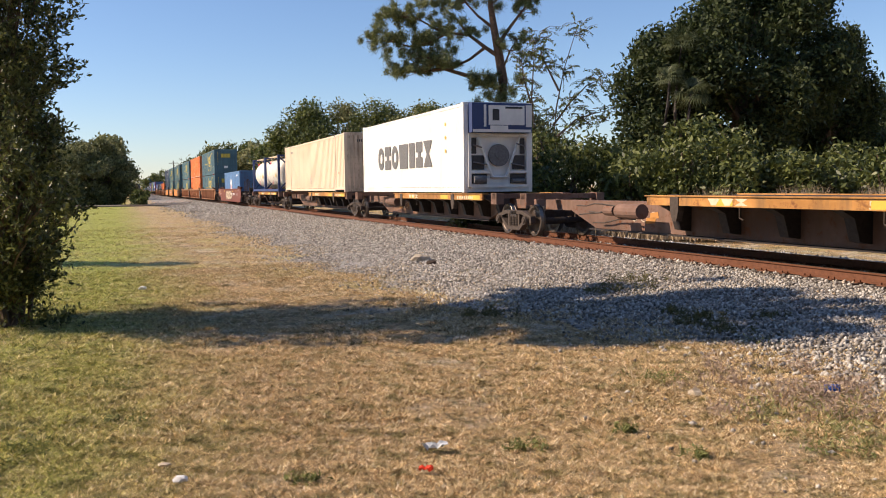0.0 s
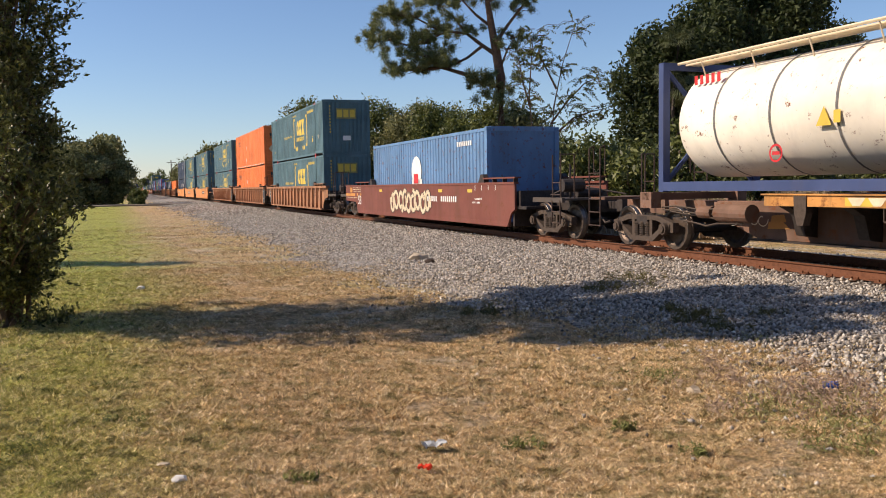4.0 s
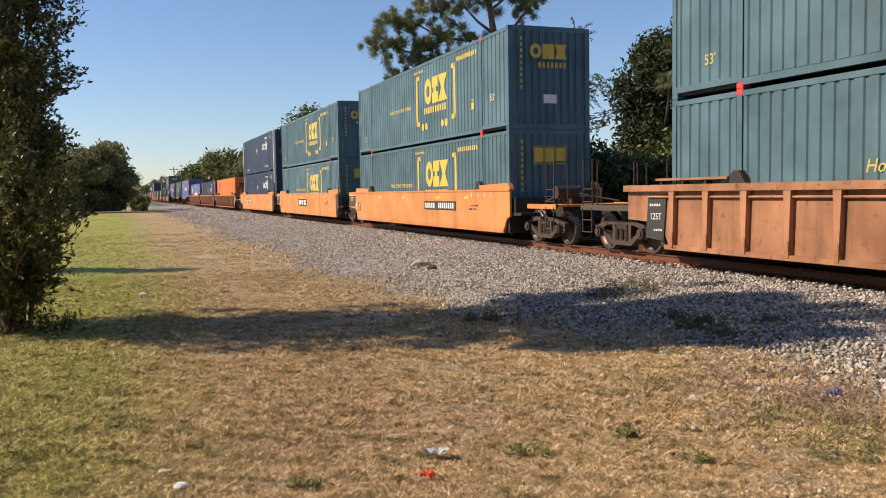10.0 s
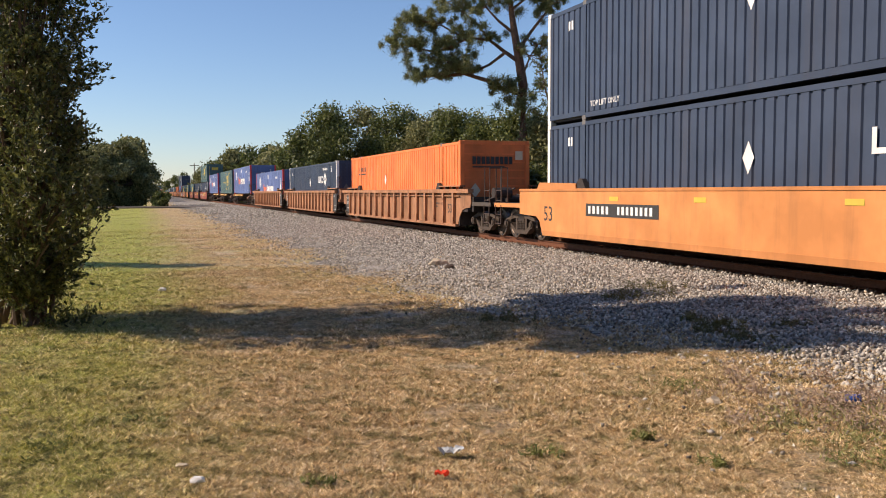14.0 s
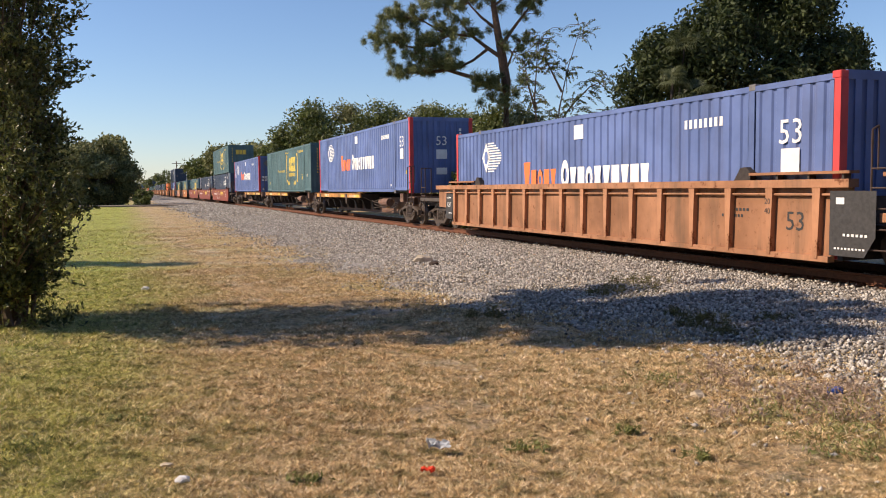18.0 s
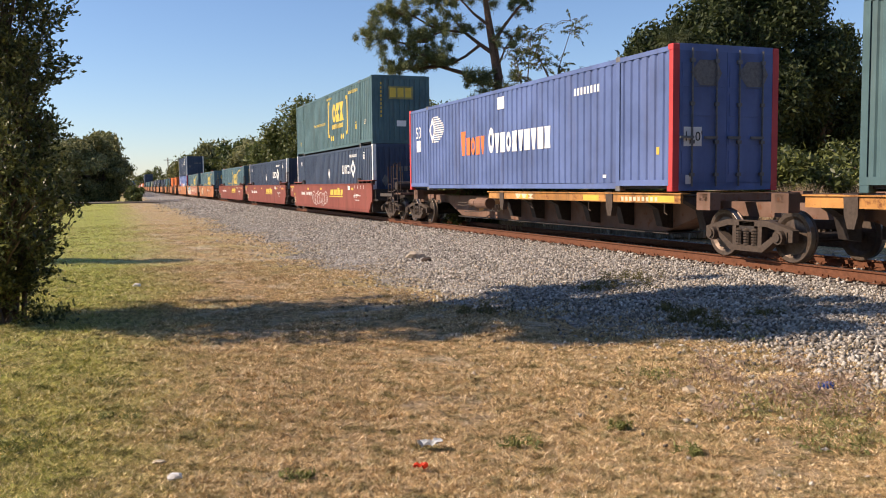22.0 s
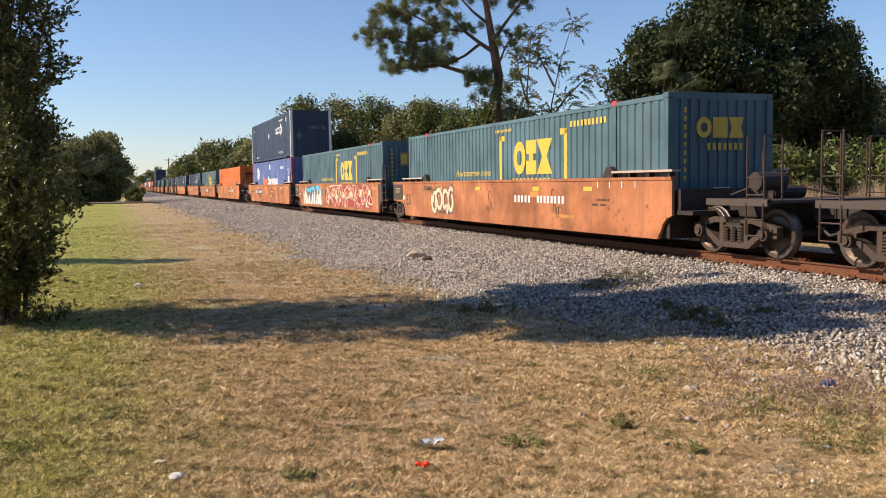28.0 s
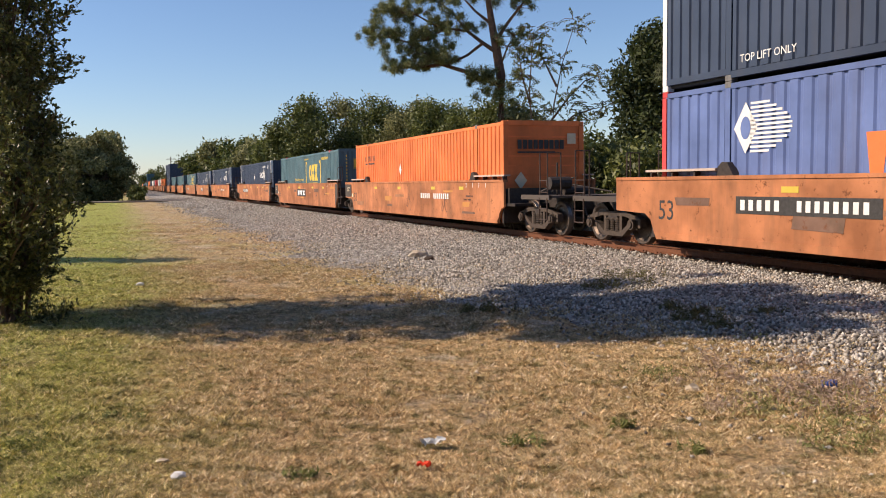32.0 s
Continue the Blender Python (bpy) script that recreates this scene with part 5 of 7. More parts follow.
# ---------------------------------------------------------------- spine cars
def spine_car(s_a, s_b, near="joint", far="joint", label="rusty spine car with yellow deck edges", strips=((1.74, 10.7),), edge=None):
    root = start_thing("spine_car", s_a, 0.0, label, "spine car", "spine cars of the train")
    L = s_b - s_a
    bm = bmesh.new()
    box(bm, 0.3, L - 0.3, -0.16, 0.16, 0.72, 1.0)
    part("centre_sill", bm, M_SPINE, root)
    bm = bmesh.new()
    prism(bm, [(2.1, 0.98), (L - 2.1, 0.98), (L - 2.1, 0.74), (L - 3.4, 0.31), (3.4, 0.31), (2.1, 0.74)], -0.34, 0.34)
    part("box_girder", bm, M_SPINE, root, "dusty brown box girder")
    bm = bmesh.new()
    box(bm, 3.2, L - 3.2, -0.42, 0.42, 0.27, 0.305)
    part("bottom_flange", bm, M_STEEL, root)
    for a, b in strips:
        for y0, y1 in ((1.21, 1.27), (-1.27, -1.21)):
            bm = bmesh.new()
            box(bm, a, b, y0, y1, 0.97, 1.15)
            strip = part("side_strip", bm, edge or M_YELLOW, root, "chipped painted deck edge")
            bm = bmesh.new()
            box(bm, a - 0.05, b + 0.05, y0 - 0.13 if y0 > 0 else y0 - 0.03, y1 + 0.03 if y0 > 0 else y1 + 0.13, 1.15, 1.175)
            part("top_flange", bm, edge or M_YELLOW, strip)
        bm = bmesh.new()
        box(bm, a, b, -1.21, 1.21, 1.11, 1.15)
        part("deck_plate", bm, M_STEEL, root)
        for u, w in ((a + 0.2, 0.9), (a + (b - a) * 0.33, 0.7), (a + (b - a) * 0.72, 0.6)):
            decal("reflector", [rect(0, w, 0.99, 1.12)], root, u + w, 1.268, 0, M_LTYELLOW, label="yellow reflective patch")
        n = max(2, round((b - a) / 1.5))
        for i in range(n + 1):
            x = a + 0.15 + (b - a - 0.3) * i / n
            for sgn in (1, -1):
                bm = bmesh.new()
                pts = [(0.34 * sgn, 1.10), (1.16 * sgn, 1.10), (1.12 * sgn, 1.02), (0.72 * sgn, 0.82), (0.60 * sgn, 0.44), (0.34 * sgn, 0.40)]
                a0 = [bm.verts.new((x - 0.11, y, z)) for y, z in pts]
                b0 = [bm.verts.new((x + 0.11, y, z)) for y, z in pts]
                bm.faces.new(a0)
                bm.faces.new(b0[::-1])
                for k in range(6):
                    bm.faces.new((a0[k], b0[k], b0[(k + 1) % 6], a0[(k + 1) % 6]))
                part("cross_bearer", bm, M_STEEL, root)
            if i % 2 == 0 and i < n:
                bm = bmesh.new()
                pts = [(x + 0.4, 1.25, 0.97), (x + 0.4, 1.25, 0.78), (x + 0.3, 1.25, 0.74)]
                for p, q in zip(pts, pts[1:]):
                    rod(bm, p, q, 0.012, 5)
                part("tie_hook", bm, M_TRUCK, root)
        for x in (a + 0.28 * (b - a), a + 0.9 * (b - a)):
            bm = bmesh.new()
            prism(bm, [(x - 0.14, 1.19), (x + 0.14, 1.19), (x + 0.12, 0.86), (x + 0.05, 0.66), (x - 0.08, 0.66), (x - 0.14, 0.86)], 1.15, 1.29)
            part("container_pedestal", bm, M_TRUCK, root)
        near_half = a < L - b
        c0 = b + 0.7 if near_half else a - 3.6
        bm = bmesh.new()
        rod(bm, (c0, 0.92, 0.80), (c0 + 0.9, 0.92, 0.80), 0.17, 14)
        rod(bm, (c0 + 1.1, 0.9, 0.80), (c0 + 1.5, 0.9, 0.80), 0.12, 12)
        part("brake_cylinder", bm, M_SPINE, root)
        bm = bmesh.new()
        r = random.Random(int(s_a))
        for k in range(4):
            p = [c0 + 0.2 + 0.2 * k, 0.95, 0.62 + 0.09 * k]
            for _ in range(5):
                q = [p[0] + r.uniform(0.3, 0.5), 0.95 + r.uniform(-0.04, 0.06), min(0.95, max(0.5, p[2] + r.uniform(-0.06, 0.05)))]
                rod(bm, p, q, 0.017, 5)
                p = q
        part("brake_pipe", bm, M_TRUCK, root)
    for x in (1.0, L - 1.0):
        bm = bmesh.new()
        box(bm, x - 0.12, x + 0.12, -1.22, 1.22, 1.03, 1.17)
        part("end_bolster", bm, M_SPINE, root)
        for yy in (-1.1, 1.1):
            bm = bmesh.new()
            box(bm, x - 0.2, x + 0.2, yy - 0.12, yy + 0.12, 0.86, 1.19)
            part("container_pedestal", bm, M_SPINE, root)
    if near == "end":
        truck(root, 0.6, s_a)
        bm = bmesh.new()
        box(bm, -1.2, 0.3, -0.25, 0.25, 0.70, 1.02)
        box(bm, -1.0, -0.4, -1.35, 1.35, 1.02, 1.08)
        part("end_deck", bm, M_SPINE, root)
        for mm in (pose(-0.7, 0, 0), pose(-0.7, 0, 0) @ Matrix.Diagonal((1, -1, 1, 1))):
            place("ladder", cached("ladder", lambda: mesh_of("ladder", grab_small(), M_LADDER)), root, mm, "thin dark steel ladder")
        place("coupler", cached("coupler", None), root, pose(-1.9, 0, 0)) if "coupler" in CACHE else None
    else:
        truck(root, 0.0, s_a)
    if far == "end":
        truck(root, L - 0.6, s_a)
        bm = bmesh.new()
        box(bm, L - 0.3, L + 1.2, -0.25, 0.25, 0.70, 1.02)
        box(bm, L + 0.4, L + 1.0, -1.35, 1.35, 1.02, 1.08)
        part("end_deck", bm, M_SPINE, root)
        for mm in (pose(L + 0.7, 0, 0), pose(L + 0.7, 0, 0) @ Matrix.Diagonal((1, -1, 1, 1))):
            place("ladder", cached("ladder", lambda: mesh_of("ladder", grab_small(), M_LADDER)), root, mm, "thin dark steel ladder")
    a, b = strips[0]
    lead = b - 1.8 if b - a < 9.5 else b - 2.0
    for u0, kind in ((0.0, 3), (0.38, 3), (0.76, 2)):
        decal("logo_shape", block_shape(u0, u0 + 0.34, 0.995, 1.12, kind) if kind == 3 else [[(u0, 0.995), (u0 + 0.34, 0.995), (u0 + 0.2, 1.057), (u0 + 0.34, 1.12), (u0, 1.12), (u0 + 0.14, 1.057)]], root, lead, 1.2705, 0, M_LTCREAM, label="worn white logo shape")
    decal("number_bars", bars(0.1, 1.5, 1.0, 1.09, 9, 0.35, int(s_a)), root, a + 2.2, 1.2705, 0, M_LTCREAM)
    text("size_mark", "53", root, 0.13, b - 5.8, 1.2705, 0.99, M_LTCREAM)
    r = random.Random(int(s_a) + 3)
    c0 = b + 1.9 if a < L - b else a - 1.9
    decal("paint_scrawl", [q for k in range(5) for q in swirl(r, 0.2 * k, 0.66, 0.16, 0.14, 0.018, 0.8, 10)], root, c0, 0.342, 0, M_LTCREAM, label="thin pale paint scrawl")
    for k in range(3):
        decal("paint_patch", [[(0, 0), (r.uniform(0.3, 0.6), 0.02), (r.uniform(0.3, 0.5), 0.16), (0.03, 0.13)]], root, c0 + r.uniform(-1.2, 1.4), 0.343, 0.5 + 0.12 * k, M_PATCH)
    return root


# ---------------------------------------------------------------- tank and reefer boxes
def tank_container(s, z):
    root = start_thing("tank_container", s, z, "cream cylindrical tank in a dark blue steel frame", "tank container", "tank containers on the spine car")
    L, H, h = 6.06, 2.59, 1.22
    bm = bmesh.new()
    n, R = 40, 1.08
    prof = [(0.18, 0.0), (0.20, 0.45), (0.27, 0.8), (0.38, 1.0), (0.52, R), (L - 0.52, R), (L - 0.38, 1.0), (L - 0.27, 0.8), (L - 0.20, 0.45), (L - 0.18, 0.0)]
    rings = [[bm.verts.new((x, r * math.cos(2 * math.pi * i / n), 1.36 + r * math.sin(2 * math.pi * i / n))) for i in range(n)] if r else [bm.verts.new((x, 0, 1.36))] for x, r in prof]
    for a, b in zip(rings, rings[1:]):
        for i in range(n):
            j = (i + 1) % n
            bm.faces.new((a[0], b[j], b[i]) if len(a) == 1 else ((a[i], a[j], b[0]) if len(b) == 1 else (a[i], a[j], b[j], b[i])))
    tank = part("tank", bm, M_TANK, root)
    for p in tank.data.polygons:
        p.use_smooth = True
    for x in (1.55, 3.03, 4.5):
        bm = bmesh.new()
        a = [bm.verts.new((x - 0.025, (R + 0.008) * math.cos(t), 1.36 + (R + 0.008) * math.sin(t))) for t in np.linspace(0, 2 * math.pi, n, False)]
        b = [bm.verts.new((x + 0.025, (R + 0.008) * math.cos(t), 1.36 + (R + 0.008) * math.sin(t))) for t in np.linspace(0, 2 * math.pi, n, False)]
        for i in range(n):
            bm.faces.new((a[i], a[(i + 1) % n], b[(i + 1) % n], b[i]))
        part("band", bm, M_GREY, root)
    for x, y in product((0, L - 0.16), (h - 0.16, -h)):
        bm = bmesh.new()
        box(bm, x, x + 0.16, y, y + 0.16, 0.0, H)
        part("corner_post", bm, M_FRAMEBLUE, root)
    for y in (h - 0.14, -h):
        bm = bmesh.new()
        box(bm, 0.16, L - 0.16, y, y + 0.14, 0.02, 0.2)
        part("bottom_rail", bm, M_FRAMEBLUE, root)
    for x in (0.02, L - 0.14):
        bm = bmesh.new()
        box(bm, x, x + 0.12, -h + 0.16, h - 0.16, 0.04, 0.18)
        box(bm, x, x + 0.12, -h + 0.16, h - 0.16, H - 0.14, H)
        for sgn in (1, -1):
            rod(bm, (x + 0.06, sgn * (h - 0.14), 0.2), (x + 0.06, sgn * 0.55, 0.75), 0.05, 6)
            rod(bm, (x + 0.06, sgn * (h - 0.14), H - 0.16), (x + 0.06, sgn * 0.62, H - 0.62), 0.05, 6)
        part("end_frame", bm, M_FRAMEBLUE, root)
    bm = bmesh.new()
    box(bm, 0.1, L - 0.1, 0.25, 0.68, H - 0.05, H - 0.02)
    rod(bm, (0.1, 0.85, H - 0.02), (L - 0.1, 0.85, H - 0.02), 0.03, 6)
    for x in (1.0, 2.4, 3.8, 5.2):
        rod(bm, (x, 0.85, H - 0.02), (x, 0.72, H - 0.36), 0.015, 5)
    part("walkway", bm, M_LTCREAM, root, "pale metal walkway along the top")
    decal("wordmark", bars(0, 0.85, 2.08, 2.26, 5, 0.15, 1), root, 5.35, 0.86, 0, M_LTRED, thick=0.02)
    decal("warning_triangle", [[(0, 1.05), (0.32, 1.05), (0.16, 1.36)], rect(0.36, 0.5, 1.08, 1.28)], root, 1.95, R + 0.02, 0, M_LTYELLOW, label="yellow warning triangle")
    ring = [[(0.16 * math.cos(t), 0.66 + 0.16 * math.sin(t)), (0.16 * math.cos(t + 0.4), 0.66 + 0.16 * math.sin(t + 0.4)), (0.12 * math.cos(t + 0.4), 0.66 + 0.12 * math.sin(t + 0.4)), (0.12 * math.cos(t), 0.66 + 0.12 * math.sin(t))] for t in np.arange(0, 6.3, 0.4)]
    decal("warning_ring", ring + [rect(-0.09, 0.09, 0.63, 0.69)], root, 2.85, R + 0.01, 0, M_LTRED)
    return root


def reefer(s, z):
    c = box_container("refrigerated_container", s, z, "white refrigerated container with dark lettering blocks and cooling unit", 12.19, 2.9, M_WHITE, M_WHITE, pitch=0.55, depth=0.006, post40=False, W=2.44)
    y = 1.224
    ww, u = [0.84, 0.82, 0.86, 1.16, 0.66, 0.72, 0.92], 0.0
    for i, w in enumerate(ww):
        decal("letter_block", block_shape(u, u + w, 0.92, 1.86, (0, 4, 0, 3, 1, 4, 2)[i]), c, 9.75, y, 0, M_GREY)
        u += w + 0.13
    decal("small_marks", [rect(0, 0.12, 2.25 - i * 0.45, 2.36 - i * 0.45) for i in range(3)], c, 1.7, y, 0, M_LTYELLOW)
    # cooling unit on the near end
    bm = bmesh.new()
    box(bm, -0.32, 0.02, -1.05, 1.05, 1.92, 2.86)
    unit = part("cooling_unit", bm, M_FRAMEBLUE, c, "blue and white cooling unit")
    bm = bmesh.new()
    box(bm, -0.35, -0.31, -0.78, 0.48, 2.16, 2.78)
    box(bm, -0.34, -0.31, -0.2, 0.42, 1.97, 2.14)
    part("hatch", bm, M_WHITE, unit)
    bm = bmesh.new()
    box(bm, -0.365, -0.35, 0.12, 0.35, 2.3, 2.66)
    box(bm, -0.365, -0.35, -0.7, -0.1, 2.68, 2.74)
    part("dark_grille", bm, M_LTBLACK, unit)
    bm = bmesh.new()
    rod(bm, (0.02, 0, 1.2), (-0.06, 0, 1.2), 0.36, 24)
    rod(bm, (-0.05, 0, 1.2), (-0.08, 0, 1.2), 0.12, 12)
    part("fan", bm, M_GREY, c, "round dark cooling fan")
    bm = bmesh.new()
    for a, b in (((-0.05, 0.75, 1.85), (-0.05, 0.25, 0.5)), ((-0.05, -0.75, 1.85), (-0.05, -0.25, 0.5)), ((-0.05, -0.3, 0.5), (-0.05, 0.3, 0.5))):
        rod(bm, a, b, 0.045, 6)
    part("brace", bm, M_WHITE, c)
    for y0, y1, z0, z1 in ((-1.08, -0.98, 0.18, 1.9), (0.98, 1.08, 0.18, 1.9), (-0.98, 0.98, 0.16, 0.26), (-0.98, 0.98, 1.80, 1.90), (-0.98, -0.3, 0.62, 0.70), (0.3, 0.98, 0.62, 0.70)):
        bm = bmesh.new()
        box(bm, -0.07, 0.03, y0, y1, z0, z1)
        part("unit_frame", bm, M_WHITE, c)
    for y0, y1, z0, z1, r0, nm in ((0.5, 0.92, 0.42, 0.42, 0.13, "compressor"), (-0.45, -0.9, 0.36, 0.36, 0.08, "motor"), (-0.9, -0.4, 0.85, 0.93, 0.025, "pipe"), (0.45, 0.92, 0.9, 0.98, 0.025, "pipe"),
                                   (-0.9, -0.6, 1.5, 1.58, 0.025, "pipe"), (0.62, 0.92, 1.45, 1.53, 0.025, "pipe")):
        bm = bmesh.new()
        rod(bm, (-0.08, y0, z0), (-0.08, y1, z1), r0, 12)
        part(nm, bm, M_GREY, c)
    # solid dark panels that paint the shade inside the unit's open bays
    for y0, y1, z0, z1 in ((-0.96, -0.42, 0.28, 0.60), (0.42, 0.96, 0.28, 0.60), (-0.94, -0.5, 0.74, 1.2), (0.5, 0.94, 0.74, 1.2), (-0.94, -0.78, 1.25, 1.76), (0.78, 0.94, 1.25, 1.76)):
        bm = bmesh.new()
        box(bm, 0.0, 0.03, y0, y1, z0, z1)
        part("open_bay", bm, M_DARK, c, "flat dark panel painted as a shaded bay of the cooling unit")
    bm = bmesh.new()
    box(bm, -0.33, -0.318, -1.02, 1.02, 1.93, 2.02)
    box(bm, -0.335, -0.318, -1.04, -0.84, 2.1, 2.8)
    box(bm, -0.335, -0.318, 0.56, 0.64, 2.1, 2.8)
    part("unit_edge", bm, M_WHITE, unit)
    return c


# ---------------------------------------------------------------- trees and shrubs
def leaf_cloud(centres, radii, count, size, seed, drop=0.0, shell=0.55, flat=1.0, thin=0.42):
    """Small leaves in clumps: each ball of radius r round a centre holds leaves, thicker towards its skin."""
    r = np.random.default_rng(seed)
    centres, radii = np.asarray(centres, float), np.asarray(radii, float)
    w = radii ** 2
    pick = r.choice(len(centres), count, p=w / w.sum())
    dirs = r.normal(size=(count, 3))
    dirs /= np.linalg.norm(dirs, axis=1, keepdims=True)
    rad = radii[pick] * (shell + (1 - shell) * r.random(count)) * r.uniform(0.7, 1.28, count)
    p = centres[pick] + dirs * rad[:, None] * np.array([1, 1, flat])
    p[:, 2] -= drop * r.random(count)
    a = r.normal(size=(count, 3))
    a /= np.linalg.norm(a, axis=1, keepdims=True)
    b = np.cross(a, r.normal(size=(count, 3)))
    b /= np.linalg.norm(b, axis=1, keepdims=True)
    s = size * r.uniform(0.6, 1.3, (count, 1))
    q = np.stack([p - a * s, p + b * s * thin, p + a * s, p - b * s * thin], 1).reshape(-1, 3)
    return q, np.arange(4 * count).reshape(-1, 4)


def twig_leaves(starts, ways, per, size, seed, thin=0.38, swing=0.7, droop=0.0):
    """Leaves set along twigs: each twig runs from its start by its way; leaves point forward along it, swung aside."""
    r = np.random.default_rng(seed)
    starts, ways = np.repeat(np.asarray(starts, float), per, 0), np.repeat(np.asarray(ways, float), per, 0)
    k = len(starts)
    t = r.uniform(0.12, 1.0, (k, 1))
    ln = np.linalg.norm(ways, axis=1, keepdims=True)
    p = starts + ways * t
    p[:, 2] -= droop * (t * t * ln)[:, 0]
    a = ways / ln + r.normal(0, swing, (k, 3))
    a /= np.linalg.norm(a, axis=1, keepdims=True)
    b = np.cross(a, r.normal(size=(k, 3)))
    b /= np.linalg.norm(b, axis=1, keepdims=True)
    s = size * r.uniform(0.55, 1.25, (k, 1))
    q = np.stack([p, p + a * s + b * s * thin, p + a * s * 2, p + a * s - b * s * thin], 1).reshape(-1, 3)
    return q, np.arange(4 * k).reshape(-1, 4)


def needle_tufts(centres, radii, per, width, seed):
    """Pine needles: brushes that burst from each centre, more upwards than down."""
    r = np.random.default_rng(seed)
    c, rr = np.repeat(np.asarray(centres, float), per, 0), np.repeat(np.asarray(radii, float), per)
    k = len(c)
    a = r.normal(size=(k, 3)) + np.array([0, 0, 0.35])
    a /= np.linalg.norm(a, axis=1, keepdims=True)
    b = np.cross(a, r.normal(size=(k, 3)))
    b /= np.linalg.norm(b, axis=1, keepdims=True)
    p = c + r.normal(0, 0.30, (k, 3)) * rr[:, None]
    ln = (rr * r.uniform(0.45, 1.0, k))[:, None]
    q = np.stack([p - b * width, p + b * width, p + a * ln], 1).reshape(-1, 3)
    return q, np.arange(3 * k).reshape(-1, 3)


def limb_mesh(paths, material, n=7):
    """Tapered, bent limbs; each path is a list of (x, y, z, radius)."""
    bm = bmesh.new()
    for path in paths:
        rings = []
        for i, (x, y, z, r) in enumerate(path):
            a = Vector(path[max(0, i - 1)][:3])
            b = Vector(path[min(len(path) - 1, i + 1)][:3])
            q = (b - a).to_track_quat("Z", "Y")
            rings.append([bm.verts.new(Vector((x, y, z)) + q @ Vector((r * math.cos(6.2832 * k / n), r * math.sin(6.2832 * k / n), 0))) for k in range(n)])
        for p, q in zip(rings, rings[1:]):
            for k in range(n):
                bm.faces.new((p[k], p[(k + 1) % n], q[(k + 1) % n], q[k]))
        bm.faces.new(rings[-1])
    return mesh_of("limbs", bm, material)


def bent(a, b, r0, r1, rnd, steps=5, wob=0.08):
    a, b = Vector(a), Vector(b)
    ln = (b - a).length
    out = []
    for i in range(steps + 1):
        t = i / steps
        p = a.lerp(b, t) + Vector((rnd.uniform(-1, 1), rnd.uniform(-1, 1), rnd.uniform(-0.5, 0.5))) * wob * ln * math.sin(math.pi * t)
        out.append((p.x, p.y, p.z, r0 + (r1 - r0) * t))
    return out


def clumps(cx, cy, z0, z1, rx, ry, count, r0, r1, rnd, taper=0.35):
    """Clump centres over the skin and inside of a crown."""
    c, rr = [], []
    for _ in range(count):
        u, v = rnd.uniform(-1, 0.8), rnd.uniform(0, 2 * math.pi)
        k = rnd.uniform(0.55, 1.0)
        zz = (z0 + z1) / 2 + u * (z1 - z0) / 2
        w = math.sqrt(max(0, 1 - u * u)) * k
        w = max(w, 0.15) * (1 - taper * max(0, u))
        c.append((cx + rx * w * math.cos(v), cy + ry * w * math.sin(v), zz))
        rr.append(rnd.uniform(r0, r1))
    return c, rr


def broad_tree(name, x, y, z0, z1, rx, ry, seed, label, leaves=14000, size=0.16, material=None, trunk_r=0.3, count=34, cr=(0.9, 1.7), group="", skirt=0.0, flat=1.0):
    rnd = random.Random(seed)
    root = new(name)
    root.location = (x, y, 0)
    tagged(root, label, "tree", group)
    c, rr = clumps(0, 0, z0, z1, rx, ry, count, cr[0], cr[1], rnd)
    paths = [bent((0, 0, -0.1), (rnd.uniform(-0.4, 0.4), rnd.uniform(-0.4, 0.4), z0 + (z1 - z0) * 0.55), trunk_r, trunk_r * 0.45, rnd)]
    for i in range(min(14, len(c))):
        k = rnd.choice(c)
        paths.append(bent((0, 0, z0 * 0.7 + rnd.uniform(0, 0.3) * (z1 - z0)), k, trunk_r * 0.4, 0.03, rnd))
    part("trunk", limb_mesh(paths, M_BARK), None, root)
    v, f = leaf_cloud(c, rr, leaves, size, seed, skirt, flat=flat)
    part("crown", from_arrays("crown", v, f, material or M_OAKLEAF), None, root)
    return root


def pix(px, py, depth):
    """A place at that depth ahead for a direction given as the level view's coordinates."""
    x = (px - 784) / 1520.7
    return x * depth, depth


# the shrub beside the viewer, with several stems
rnd = random.Random(5)
shrub = new("tall_shrub")
shrub.location = (-5.78, 11.2, 0)
tagged(shrub, "tall dense multi-stemmed evergreen shrub on the lawn", "shrub")
c, rr = [], []
for i in range(130):
    z = rnd.uniform(0.75, 8.4)
    w = 1.18 * min(1.0, 0.45 + 0.9 * (z - 0.5) / 1.6) * (1 - 0.35 * max(0, z - 4.5) / 4.0)
    a = rnd.uniform(0, 2 * math.pi)
    k = math.sqrt(rnd.random())
    c.append((w * k * math.cos(a) * 0.95, w * 1.15 * k * math.sin(a), z))
    rr.append(rnd.uniform(0.18, 0.42))
for i in range(34):                          # low foliage round the stems
    a, k = rnd.uniform(0, 6.28), math.sqrt(rnd.random())
    c.append((0.72 * k * math.cos(a), 0.8 * k * math.sin(a), rnd.uniform(0.25, 1.2)))
    rr.append(rnd.uniform(0.10, 0.24))
for i in range(50):
    c.append((rnd.uniform(-1.0, 1.0), rnd.uniform(-2.0, 1.4), rnd.uniform(4.7, 8.2)))
    rr.append(rnd.uniform(0.3, 0.55))
for i in range(60):                          # the upper crown spreads out over the lawn
    c.append((rnd.uniform(-0.9, 0.9), rnd.uniform(-2.2, 2.8), rnd.uniform(5.0, 8.0)))
    rr.append(rnd.uniform(0.25, 0.5))
paths = []
